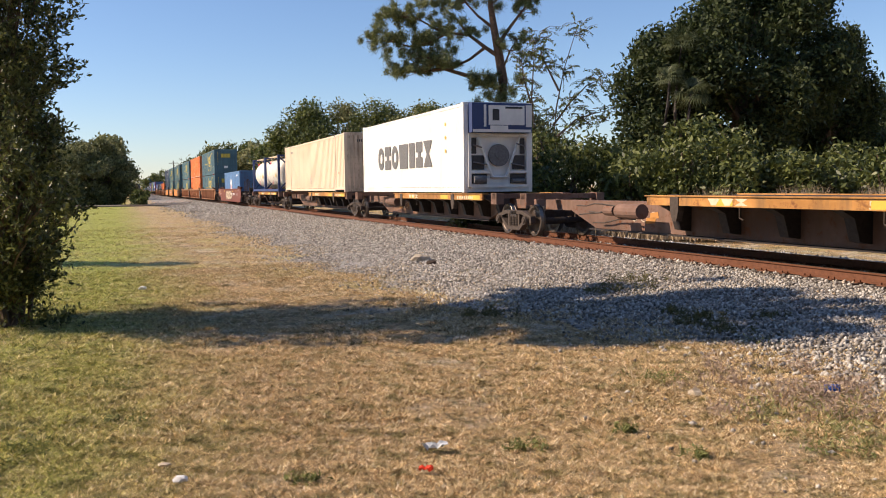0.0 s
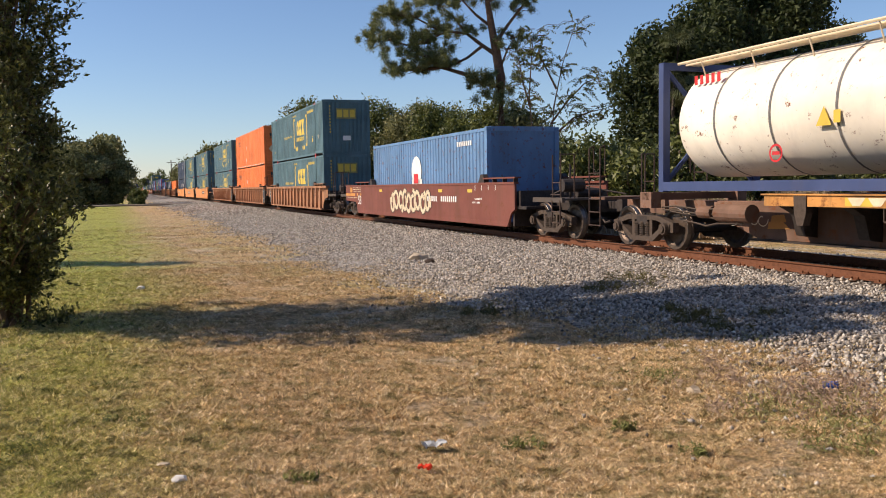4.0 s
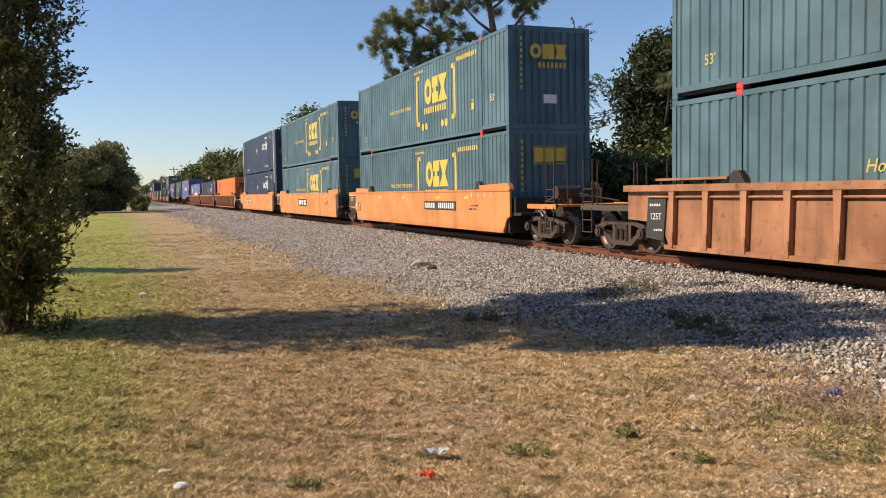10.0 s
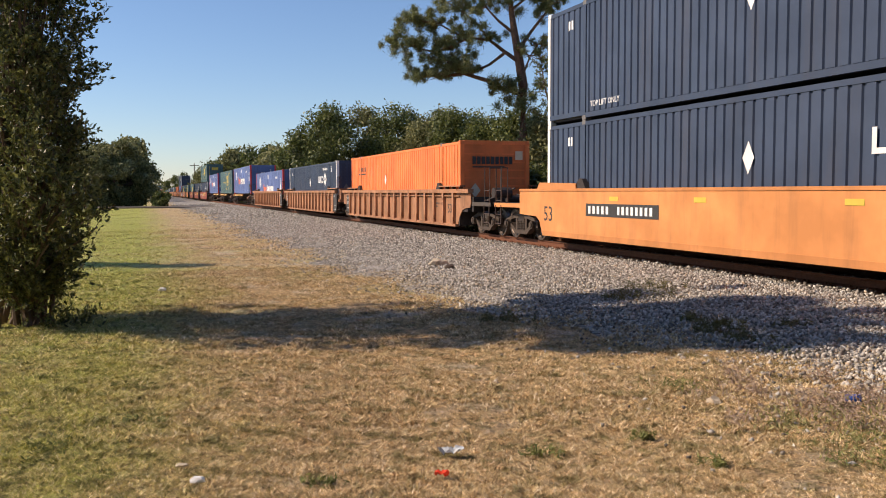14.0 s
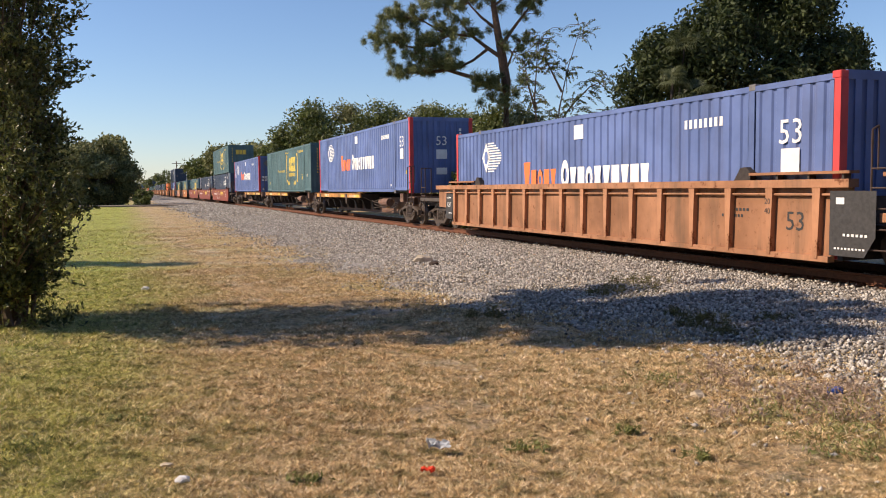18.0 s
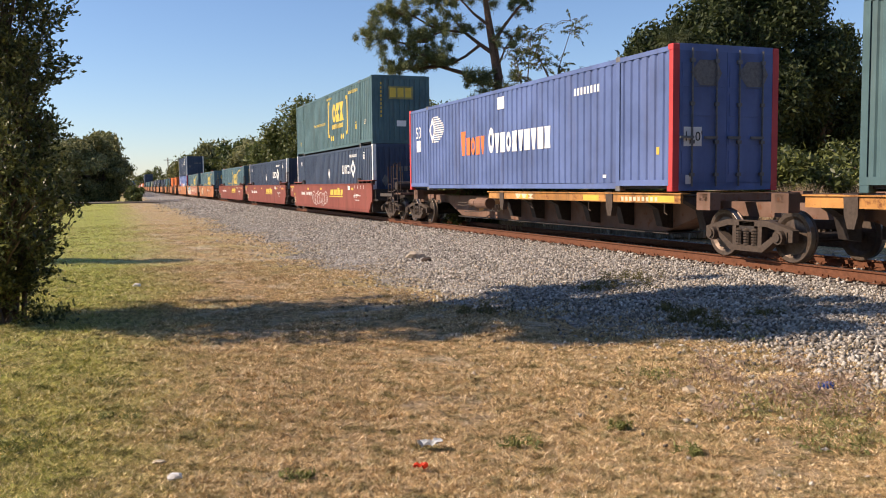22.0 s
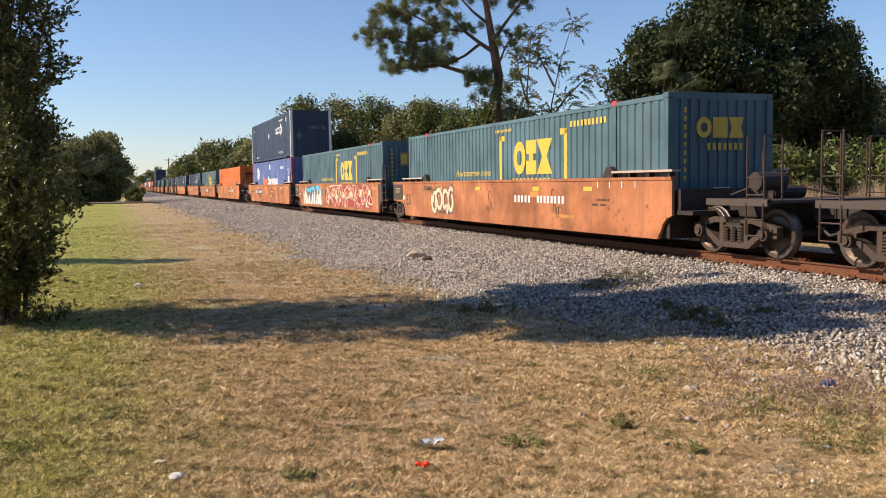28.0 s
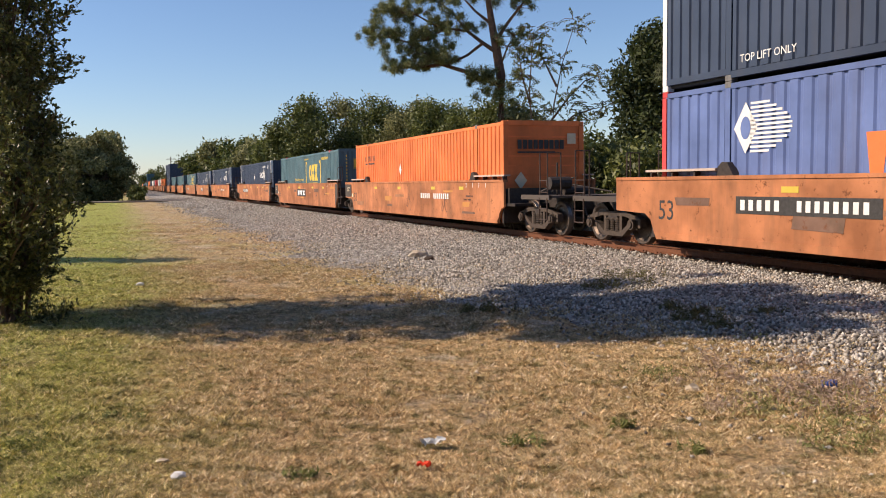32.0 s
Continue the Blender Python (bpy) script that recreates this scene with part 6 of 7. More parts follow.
for i in range(13):
    a = rnd.uniform(0, 2 * math.pi)
    b = rnd.uniform(0.1, 0.5)
    top = rnd.choice(c[:])
    paths.append(bent((b * math.cos(a), b * math.sin(a), -0.05), (top[0] * 0.8, top[1] * 0.8, max(top[2], 2.0)), rnd.uniform(0.03, 0.06), 0.012, rnd, 6, 0.07))
for path in paths:
    part("stem", limb_mesh([path], M_BARK), None, shrub)
high = [i for i, q in enumerate(c) if q[2] > 4.5]
v, f = leaf_cloud([c[i] for i in high], [rr[i] for i in high], 42000, 0.085, 3, 0.1, shell=0.3)
part("foliage", from_arrays("foliage", v, f, M_HEDGE), None, shrub)
# the lower crown: leafy twigs that rise and turn outwards from the stems, thinner towards the outline
starts, ways = [], []
for i in range(640):
    z = rnd.uniform(0.32, 4.9)
    a = rnd.uniform(0, 2 * math.pi)
    w = float(np.interp(z, [0.3, 0.47, 0.67, 0.93, 1.2, 1.5, 2.1, 2.6, 3.3, 4.0, 4.9], [0.38, 0.50, 0.66, 0.94, 1.2, 1.32, 1.12, 0.99, 0.97, 1.06, 1.0]))
    w *= 0.90 + 0.17 * math.sin(3 * a + 2.3 * z) + 0.09 * math.sin(5.7 * z + a)
    k = rnd.random() ** 0.55 * 0.84
    wide = 1.0 + 1.0 * min(1.0, z / 2.0)     # the crown is longest away from the viewer
    yo = w * k * wide * math.sin(a)
    hub = Vector((w * k * math.cos(a) - 0.417 * yo, yo, z))
    out = Vector((math.cos(a) * (0.3 + k * 0.5), math.sin(a) * (0.3 + k * 0.5), rnd.uniform(0.3, 0.9)))
    for j in range(11):
        ln = rnd.uniform(0.14, 0.34)
        d = (out.normalized() * 0.8 + Vector((rnd.gauss(0, 0.5), rnd.gauss(0, 0.5), rnd.gauss(0, 0.4)))).normalized()
        q = hub + Vector((rnd.gauss(0, 0.07), rnd.gauss(0, 0.07), rnd.gauss(0, 0.08)))
        starts.append(tuple(q))
        ways.append(tuple(d * ln))
v, f = twig_leaves(starts, ways, 12, 0.036, 4, 0.42, 0.7)
v[:, 2] = np.maximum(v[:, 2], 0.02)
part("foliage", from_arrays("foliage", v, f, M_HEDGE), None, shrub)
boughs = [[(0.15 * q[0], 0.15 * q[1], max(0.1, q[2] * 0.45), 0.022), (q[0] * 0.6, q[1] * 0.6, q[2] * 0.8, 0.014), (*q, 0.006)] for q in starts[::33]]
part("bough", limb_mesh(boughs, M_BARK, 4), None, shrub)["kind"] = "stuff"
part("twig_spray", limb_mesh([[(*q, 0.006), (q[0] + w[0] * 0.9, q[1] + w[1] * 0.9, q[2] + w[2] * 0.9, 0.003)] for q, w in zip(starts[::4], ways[::4])], M_BARK, 3), None, shrub)["kind"] = "stuff"
v, f = twig_leaves([(0.62 + rnd.gauss(0, 0.22), -0.25 + rnd.gauss(0, 0.12), 0.02) for _ in range(60)], [(rnd.gauss(0.1, 0.12), rnd.gauss(0, 0.1), rnd.uniform(0.12, 0.34)) for _ in range(60)], 9, 0.034, 8)
part("low_shoot", from_arrays("low_shoot", v, f, M_HEDGE), None, shrub)["kind"] = "stuff"

# a second tree outside the view, whose shade falls on the lawn
broad_tree("lawn_tree", -16.4, 20.2, 3.0, 7.6, 1.5, 0.55, 77, "small rounded evergreen tree on the lawn", 9000, 0.09, M_HEDGE, 0.09, 26, (0.35, 0.7))

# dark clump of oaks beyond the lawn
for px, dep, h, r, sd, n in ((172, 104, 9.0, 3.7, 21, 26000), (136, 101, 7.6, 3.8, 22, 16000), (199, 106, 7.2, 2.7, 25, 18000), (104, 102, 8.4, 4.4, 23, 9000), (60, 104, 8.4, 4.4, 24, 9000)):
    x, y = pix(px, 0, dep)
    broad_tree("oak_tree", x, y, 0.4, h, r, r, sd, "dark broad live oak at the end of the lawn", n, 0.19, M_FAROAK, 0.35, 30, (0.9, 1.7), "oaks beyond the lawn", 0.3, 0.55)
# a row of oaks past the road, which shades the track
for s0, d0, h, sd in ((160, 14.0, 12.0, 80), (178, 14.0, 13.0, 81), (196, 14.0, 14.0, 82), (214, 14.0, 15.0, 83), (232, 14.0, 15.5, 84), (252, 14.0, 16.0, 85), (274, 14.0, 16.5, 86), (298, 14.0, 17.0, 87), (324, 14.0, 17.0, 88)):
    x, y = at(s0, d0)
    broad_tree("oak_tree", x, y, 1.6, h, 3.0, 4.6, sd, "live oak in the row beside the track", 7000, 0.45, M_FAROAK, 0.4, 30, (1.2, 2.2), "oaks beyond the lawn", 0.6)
x, y = pix(253, 0, 98)
broad_tree("roadside_bush", x, y, 0.2, 1.5, 1.1, 1.0, 26, "small roadside bush near the crossing", 1500, 0.2, M_SHRUB, 0.05, 10, (0.4, 0.6))

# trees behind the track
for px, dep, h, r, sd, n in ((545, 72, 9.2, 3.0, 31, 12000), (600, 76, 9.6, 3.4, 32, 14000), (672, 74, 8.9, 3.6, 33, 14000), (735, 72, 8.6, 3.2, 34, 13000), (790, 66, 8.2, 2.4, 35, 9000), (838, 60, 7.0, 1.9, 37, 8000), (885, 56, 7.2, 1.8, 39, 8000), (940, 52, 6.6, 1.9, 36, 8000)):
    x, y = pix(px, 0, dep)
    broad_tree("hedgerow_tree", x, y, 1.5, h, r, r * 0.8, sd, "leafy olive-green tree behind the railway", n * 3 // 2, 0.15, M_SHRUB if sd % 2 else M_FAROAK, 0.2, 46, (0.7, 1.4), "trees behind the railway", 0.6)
for px, dep, h, r, sd in ((370, 165, 9.2, 4.5, 41), (400, 150, 9.0, 4.2, 42), (432, 140, 9.4, 4.4, 43), (465, 130, 9.0, 4.2, 44), (500, 112, 8.4, 3.8, 45), (340, 210, 8.0, 6, 46), (300, 330, 9, 9, 47), (270, 420, 10, 12, 48)):
    x, y = pix(px, 0, dep)
    broad_tree("hedgerow_tree", x, y, 1.2, h, r, r * 0.8, sd, "distant leafy tree behind the railway", 7000, 0.36, M_SHRUB if sd % 2 else M_FAROAK, 0.25, 26, (1.1, 2.0), "trees behind the railway", 0.8)

# tall unseen hedge, added to close the place and cut skylight from behind
bm = bmesh.new()
r0 = random.Random(31)
cols = []
for i in range(60):
    x = -34 + i * 1.5
    yb = -13 - 0.004 * (x - 8) ** 2 * -1
    cols.append([bm.verts.new((x + r0.uniform(-0.4, 0.4), yb + r0.uniform(-0.9, 0.9), k * 1.5 * (1 if k < 7 else 1 + r0.uniform(-0.1, 0.12)))) for k in range(9)])
for a, b in zip(cols, cols[1:]):
    for k in range(8):
        bm.faces.new((a[k], b[k], b[k + 1], a[k + 1]))
hedge = new("backdrop", mesh_of("backdrop", bm, M_BACKDROP))
sol = hedge.modifiers.new("depth", "SOLIDIFY")
sol.thickness = 1.2
tagged(hedge, "unseen dark green hedge backdrop that blocks skylight", "hedge", kind="structure")

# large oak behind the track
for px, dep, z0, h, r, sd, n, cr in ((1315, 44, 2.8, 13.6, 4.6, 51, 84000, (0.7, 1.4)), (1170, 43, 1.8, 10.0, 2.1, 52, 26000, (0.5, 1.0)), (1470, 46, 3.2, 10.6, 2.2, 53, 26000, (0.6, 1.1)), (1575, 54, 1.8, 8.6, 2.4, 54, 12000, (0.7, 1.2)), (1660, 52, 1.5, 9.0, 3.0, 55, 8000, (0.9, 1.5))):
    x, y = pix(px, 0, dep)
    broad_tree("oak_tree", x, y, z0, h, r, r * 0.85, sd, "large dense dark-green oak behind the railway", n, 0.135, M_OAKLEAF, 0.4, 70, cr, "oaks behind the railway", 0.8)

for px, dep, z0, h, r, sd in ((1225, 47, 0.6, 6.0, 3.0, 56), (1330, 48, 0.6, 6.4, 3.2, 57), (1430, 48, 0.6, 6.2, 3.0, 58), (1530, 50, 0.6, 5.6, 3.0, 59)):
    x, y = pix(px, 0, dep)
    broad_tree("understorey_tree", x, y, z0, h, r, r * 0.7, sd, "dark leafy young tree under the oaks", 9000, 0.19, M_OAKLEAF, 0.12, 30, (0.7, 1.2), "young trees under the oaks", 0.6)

# shrubs along the far side of the track
rnd = random.Random(9)
for i in range(22):
    px = 860 + i * 38 + rnd.uniform(-12, 12)
    dep = 33 + rnd.uniform(-2, 3) - 0.006 * (px - 860)
    x, y = pix(px, 0, dep)
    broad_tree("thicket_shrub", x, y, 0.3, rnd.uniform(2.6, 4.4) - (0.9 if px > 1330 else 0), rnd.uniform(1.0, 1.5), 1.1, 100 + i, "bright green unkempt thicket shrub behind the track", 3800, 0.11, M_SHRUB, 0.05, 16, (0.4, 0.75), "thicket behind the track", 0.4)

# tall pine with open, drooping limbs
x, y = pix(890, 0, 52)
pine = new("pine_tree")
pine.location = (x, y, 0)
tagged(pine, "tall open-crowned pine with bare forked limbs", "tree")
k = 52 / 1520.7


def pp(px, py, dy=0.0):
    return ((px - 890) * k, dy, EYE + (334 - py) * k)


rnd = random.Random(12)
trunk = [(*pp(892, 395)[:2], -0.1, 0.40), (*pp(893, 250), 0.34), (*pp(893, 150), 0.30), (*pp(886, 105), 0.27), (*pp(878, 60), 0.22), (*pp(872, 20), 0.17), (*pp(868, -30), 0.07), (*pp(862, -80), 0.03)]
limbs = [trunk]
tips = []
for path, rr0 in (((( 890, 112), (862, 92), (835, 70), (800, 68), (765, 85)), 0.10), (((862, 92), (835, 112), (800, 128), (770, 120), (740, 135)), 0.07), (((884, 90), (905, 60), (925, 35), (945, 12)), 0.09),
                  (((800, 68), (775, 60), (745, 45), (715, 40)), 0.06), (((835, 70), (815, 40), (790, 20), (760, 5)), 0.06), (((878, 60), (850, 40), (828, 15), (810, -20)), 0.07), (((872, 20), (900, 0), (925, -20)), 0.06),
                  (((862, 160), (830, 142), (790, 128), (745, 132), (722, 132)), 0.11), (((893, 165), (870, 160), (862, 160)), 0.12), (((765, 85), (730, 88), (700, 82), (675, 80)), 0.05), (((790, 128), (760, 110), (735, 105)), 0.04),
                  (((868, -30), (840, -50), (810, -60)), 0.05), (((868, -30), (895, -55), (915, -60)), 0.05), (((893, 130), (905, 100), (918, 80)), 0.05)):
    dy0 = 0.0
    lim = []
    rr0 *= 1.45
    for j, (a, b) in enumerate(path):
        f = j / (len(path) - 1)
        dy0 += rnd.uniform(-0.5, 0.5)
        lim.append((*pp(a, b, dy0), rr0 * (1 - 0.75 * f)))
        if f >= 0.45:
            tips.append((lim[-1][:3], 0.45 + 0.35 * rnd.random()))
    limbs.append(lim)
part("trunk", limb_mesh(limbs, M_PINEBARK), None, pine)
tufts, twigs = [], []
for (tx, ty, tz), rr0 in tips:
    for _ in range(10):
        a, e, ln = rnd.uniform(0, 6.28), rnd.uniform(-0.3, 0.9), rnd.uniform(0.35, 1.15)
        q = (tx + ln * math.cos(a) * math.cos(e), ty + ln * math.sin(a) * math.cos(e), tz + ln * math.sin(e) * 0.8)
        twigs.append([(tx, ty, tz, 0.025), ((tx + q[0]) / 2, (ty + q[1]) / 2, (tz + q[2]) / 2 - 0.06, 0.016), (*q, 0.008)])
        tufts.append((q, rnd.uniform(0.18, 0.34)))
for px0, py0, w, h0, cnt in ((700, 45, 40, 22, 20), (690, 85, 28, 12, 10), (700, 125, 30, 14, 10), (745, 80, 45, 20, 14), (740, 20, 45, 22, 16), (790, 90, 40, 22, 12), (800, 35, 35, 20, 10), (845, 10, 45, 16, 12), (930, 8, 24, 14, 8),
                          (770, 120, 40, 14, 8), (845, 150, 30, 14, 8), (870, -35, 60, 22, 16), (800, -30, 50, 20, 12), (900, 165, 34, 16, 12), (880, 182, 30, 10, 8)):
    for _ in range(cnt):
        tufts.append((pp(px0 + rnd.gauss(0, w * 0.5), py0 + rnd.gauss(0, h0 * 0.55), rnd.uniform(-1.5, 1.5)), rnd.uniform(0.22, 0.46)))
part("twig_spray", limb_mesh(twigs, M_PINEBARK, 4), None, pine)["kind"] = "stuff"
v, f = needle_tufts([t[0] for t in tufts], [t[1] * 1.15 for t in tufts], 165, 0.017, 61)
part("needles", from_arrays("needles", v, f, M_NEEDLE), None, pine)["kind"] = "stuff"

# slim sapling beside the pine
x, y = pix(975, 0, 47)
sapling = new("sapling")
sapling.location = (x, y, 0)
tagged(sapling, "thin airy young tree with sparse foliage", "tree")
k2 = 47 / 1520.7
limbs, tips = [], []
for px0, pts in ((985, ((985, 395), (978, 300), (985, 200), (1000, 130), (1022, 60))), (960, ((960, 395), (950, 280), (942, 180), (948, 110), (952, 70))), (985, ((980, 230), (1010, 190), (1040, 160), (1065, 150))), (985, ((985, 250), (1020, 220), (1050, 210), (1075, 205))), (950, ((945, 200), (930, 150), (925, 110))), (990, ((990, 170), (965, 120), (958, 95)))):
    lim = []
    for j, (a, b) in enumerate(pts):
        f0 = j / (len(pts) - 1)
        lim.append(((a - 975) * k2, rnd.uniform(-0.3, 0.3), max(-0.1, EYE + (334 - b) * k2), 0.07 * (1 - 0.8 * f0)))
        if f0 > 0.3:
            tips.append((lim[-1][:3], 0.5))
    limbs.append(lim)
part("trunk", limb_mesh(limbs, M_BARK, 6), None, sapling)
starts, ways, sprays = [], [], []
for (tx, ty, tz), _ in tips:
    for _ in range(15):
        a, e, ln = rnd.uniform(0, 6.28), rnd.uniform(-0.5, 0.9), rnd.uniform(0.4, 1.3)
        w = (ln * math.cos(a) * math.cos(e), ln * math.sin(a) * math.cos(e), ln * math.sin(e))
        q = (tx + rnd.uniform(-0.25, 0.25), ty + rnd.uniform(-0.25, 0.25), tz + rnd.uniform(-0.6, 0.3))
        starts.append(q)
        ways.append(w)
        sprays.append([(*q, 0.02), (q[0] + w[0] * 0.5, q[1] + w[1] * 0.5, q[2] + w[2] * 0.5 + 0.05, 0.013), (q[0] + w[0], q[1] + w[1], q[2] + w[2] - 0.2 * ln, 0.006)])
part("twig_spray", limb_mesh(sprays, M_BARK, 4), None, sapling)["kind"] = "stuff"
v, f = twig_leaves(starts, ways, 42, 0.062, 62, 0.42, 0.8, 0.3)
part("foliage", from_arrays("foliage", v, f, M_SHRUB), None, sapling)

# cabbage palms that grow among the oaks: fans of stiff narrow leaflets
for px0, py0, dep, R, sd in ((1205, 92, 41.2, 1.05, 71), (1222, 178, 40.2, 1.0, 72), (1185, 150, 40.6, 0.8, 73)):
    x, y = pix(px0, 0, dep)
    z = EYE + (334 - py0) * dep / 1520.7
    rr0 = random.Random(sd)
    palm = new("cabbage_palm")
    palm.location = (x, y, 0)
    tagged(palm, "cabbage palm with drooping fan leaves among the oaks", "palm tree", "palms among the oaks")
    part("trunk", limb_mesh([bent((0, 0.5, -0.1), (0, 0, z), 0.11, 0.07, rr0)], M_STEEL), None, palm)
    for i in range(22):
        a, e = rr0.uniform(0, 6.28), rr0.uniform(-0.7, 1.2)
        d = Vector((math.cos(a) * math.cos(e), math.sin(a) * math.cos(e), math.sin(e)))
        side = d.cross(Vector((0, 0, 1))).normalized()
        up = side.cross(d)
        hub = Vector((0, 0, z)) + d * R * 0.45
        bm = bmesh.new()
        rod(bm, (0, 0, z), hub, 0.02, 4, 0.012)
        for j in range(17):
            t = (j - 8) / 8 * 1.9
            w = d * math.cos(t) + side * math.sin(t)
            tip = hub + w * R * 0.75 - Vector((0, 0, 0.12 + 0.1 * abs(t)))
            mid = hub + w * R * 0.4 + up * 0.03
            b = (w.cross(up)).normalized() * 0.022
            q = [bm.verts.new(v0) for v0 in (hub, mid + b, tip, mid - b)]
            bm.faces.new(q)
        part("fan_leaf", bm, M_PALM, palm)

# utility pole far off
for px0, dep, h in ((311, 230, 9.5), (324, 240, 9.2)):
    x, y = pix(px0, 0, dep)
    pole = new("utility_pole")
    pole.location = (x, y, 0)
    tagged(pole, "distant wooden utility pole with a crossarm", "utility pole", "utility poles")
    bm = bmesh.new()
    rod(bm, (0, 0, -0.2), (0, 0, h), 0.17, 8, 0.12)
    part("pole", bm, M_BARK, pole)
    bm = bmesh.new()
    box(bm, -1.2, 1.2, -0.06, 0.06, h - 0.7, h - 0.55)
    part("crossarm", bm, M_BARK, pole)

# ---------------------------------------------------------------- small things on the ground
def spot(px, py, z=0.0):
    """Where the level ground at height z shows in the direction px, py of the first view."""
    way = TURN0 @ Vector(((px - 784) / 1520.7, (441 - py) / 1520.7, -1))
    k = (z - EYE) / way.z
    return way.x * k, way.y * k


TURN0 = pose(0, 0, 0, *TURNS[0][1:]).to_3x3()


def lump(name, x, y, z, sx, sy, sz, material, label, category, seed, sub=2, rough=0.25, turn=0):
    bm = bmesh.new()
    bmesh.ops.create_icosphere(bm, subdivisions=sub, radius=1.0)
    r = random.Random(seed)
    for v in bm.verts:
        k = 1 + r.uniform(-rough, rough)
        v.co = Vector((v.co.x * sx * k, v.co.y * sy * k, max(-0.4, v.co.z) * sz * k))
    ob = new(name, mesh_of(name, bm, material))
    ob.matrix_world = pose(x, y, z, 0, 0, turn)
    return tagged(ob, label, category)


def crumple(name, x, y, z, w, d, h, material, label, category, seed, n=7):
    """A crumpled sheet: a grid with random folds, standing off the ground."""
    bm = bmesh.new()
    r = random.Random(seed)
    g = [[bm.verts.new(((i / n - 0.5) * w + r.uniform(-0.1, 0.1) * w, (j / n - 0.5) * d + r.uniform(-0.1, 0.1) * d, h * (0.15 + r.random()))) for j in range(n + 1)] for i in range(n + 1)]
    for i in range(n):
        for j in range(n):
            bm.faces.new((g[i][j], g[i + 1][j], g[i + 1][j + 1], g[i][j + 1]))
    me = mesh_of(name, bm, material)
    ob = new(name, me)
    ob.matrix_world = pose(x, y, z)
    return tagged(ob, label, category)


M_ROCK = plain("pale_limestone", (0.50, 0.42, 0.31), 0.85, scale=8, relief=0.6)
M_PLASTIC = plain("clear_white_plastic", (0.52, 0.55, 0.58), 0.2, scale=20, vary=0.3)
M_REDPLASTIC = plain("red_orange_wrapper", (0.75, 0.07, 0.03), 0.4, scale=20)
M_BLUEPLASTIC = plain("blue_printed_can", (0.03, 0.11, 0.50), 0.35, scale=20)
x, y = spot(744, 459, 0.09)
lump("rock", x, y, 0.09, 0.21, 0.15, 0.12, M_ROCK, "pale tan rock lying on the ballast", "rock", 3, turn=20)
x, y = spot(763, 465, 0.09)
lump("rock", x, y, 0.08, 0.11, 0.09, 0.07, M_TIE, "dark brown rock lying on the ballast", "rock", 4)
x, y = spot(770, 799)
bag = crumple("plastic_bag", x, y, 0.01, 0.15, 0.08, 0.05, M_PLASTIC, "crumpled clear plastic bag on dry grass", "litter", 5)
x, y = spot(753, 838)
crumple("wrapper", x, y, 0.01, 0.085, 0.05, 0.035, M_REDPLASTIC, "crumpled red-orange wrapper on dry grass", "litter", 6)
x, y = spot(319, 854)
lump("stone", x, y, 0.015, 0.05, 0.04, 0.03, M_LTWHITE, "small white stone in the grass", "stone", 7)
x, y = spot(290, 826)
lump("stone", x, y, 0.01, 0.04, 0.025, 0.015, M_ROCK, "flat pale stone in the grass", "stone", 8)
x, y = spot(252, 512)
lump("stone", x, y, 0.01, 0.07, 0.05, 0.05, M_LTWHITE, "small white paper scrap in the grass", "litter", 9)
x, y = spot(1230, 700)
lump("stone", x, y, 0.01, 0.07, 0.05, 0.05, M_ROCK, "pale stone at the ballast edge", "stone", 10)
x, y = spot(1462, 684, 0.02)
can = new("drink_can")
can.location = (x - 0.05, y - 0.22, 0.055)
tagged(can, "dented blue drink can in dry grass", "drink can")
bm = bmesh.new()
rod(bm, (-0.055, 0.01, 0), (0.055, -0.01, 0.005), 0.033, 16)
part("can_body", bm, M_BLUEPLASTIC, can)
bm = bmesh.new()
rod(bm, (0.055, -0.01, 0.005), (0.062, -0.011, 0.005), 0.029, 16)
part("can_lid", bm, M_TREAD, can)

# weeds: green rosettes and dry, branching stalks
def weed(name, px, py, z, r, h, count, size, material, label, seed, shell=0.2):
    x, y = spot(px, py, z)
    rr0 = random.Random(seed)
    c = [(x + rr0.gauss(0, r * 0.5), y + rr0.gauss(0, r * 0.35), z + rr0.uniform(0.1, 1) * h) for _ in range(14)]
    v, f = leaf_cloud(c, [r * 0.3] * 14, count, size, seed, h * 0.4, shell=shell, thin=0.22)
    v[:, 2] = np.maximum(v[:, 2], z - 0.01)
    bm = bmesh.new()
    rod(bm, (x, y, z - 0.02), (x, y, z + h * 0.7), 0.006, 5, 0.003)
    ob = new(name, mesh_of(name, bm, material))
    part("foliage", from_arrays("foliage", v, f, material), None, ob)["kind"] = "stuff"
    return tagged(ob, label, "weed", "weeds on the ground")


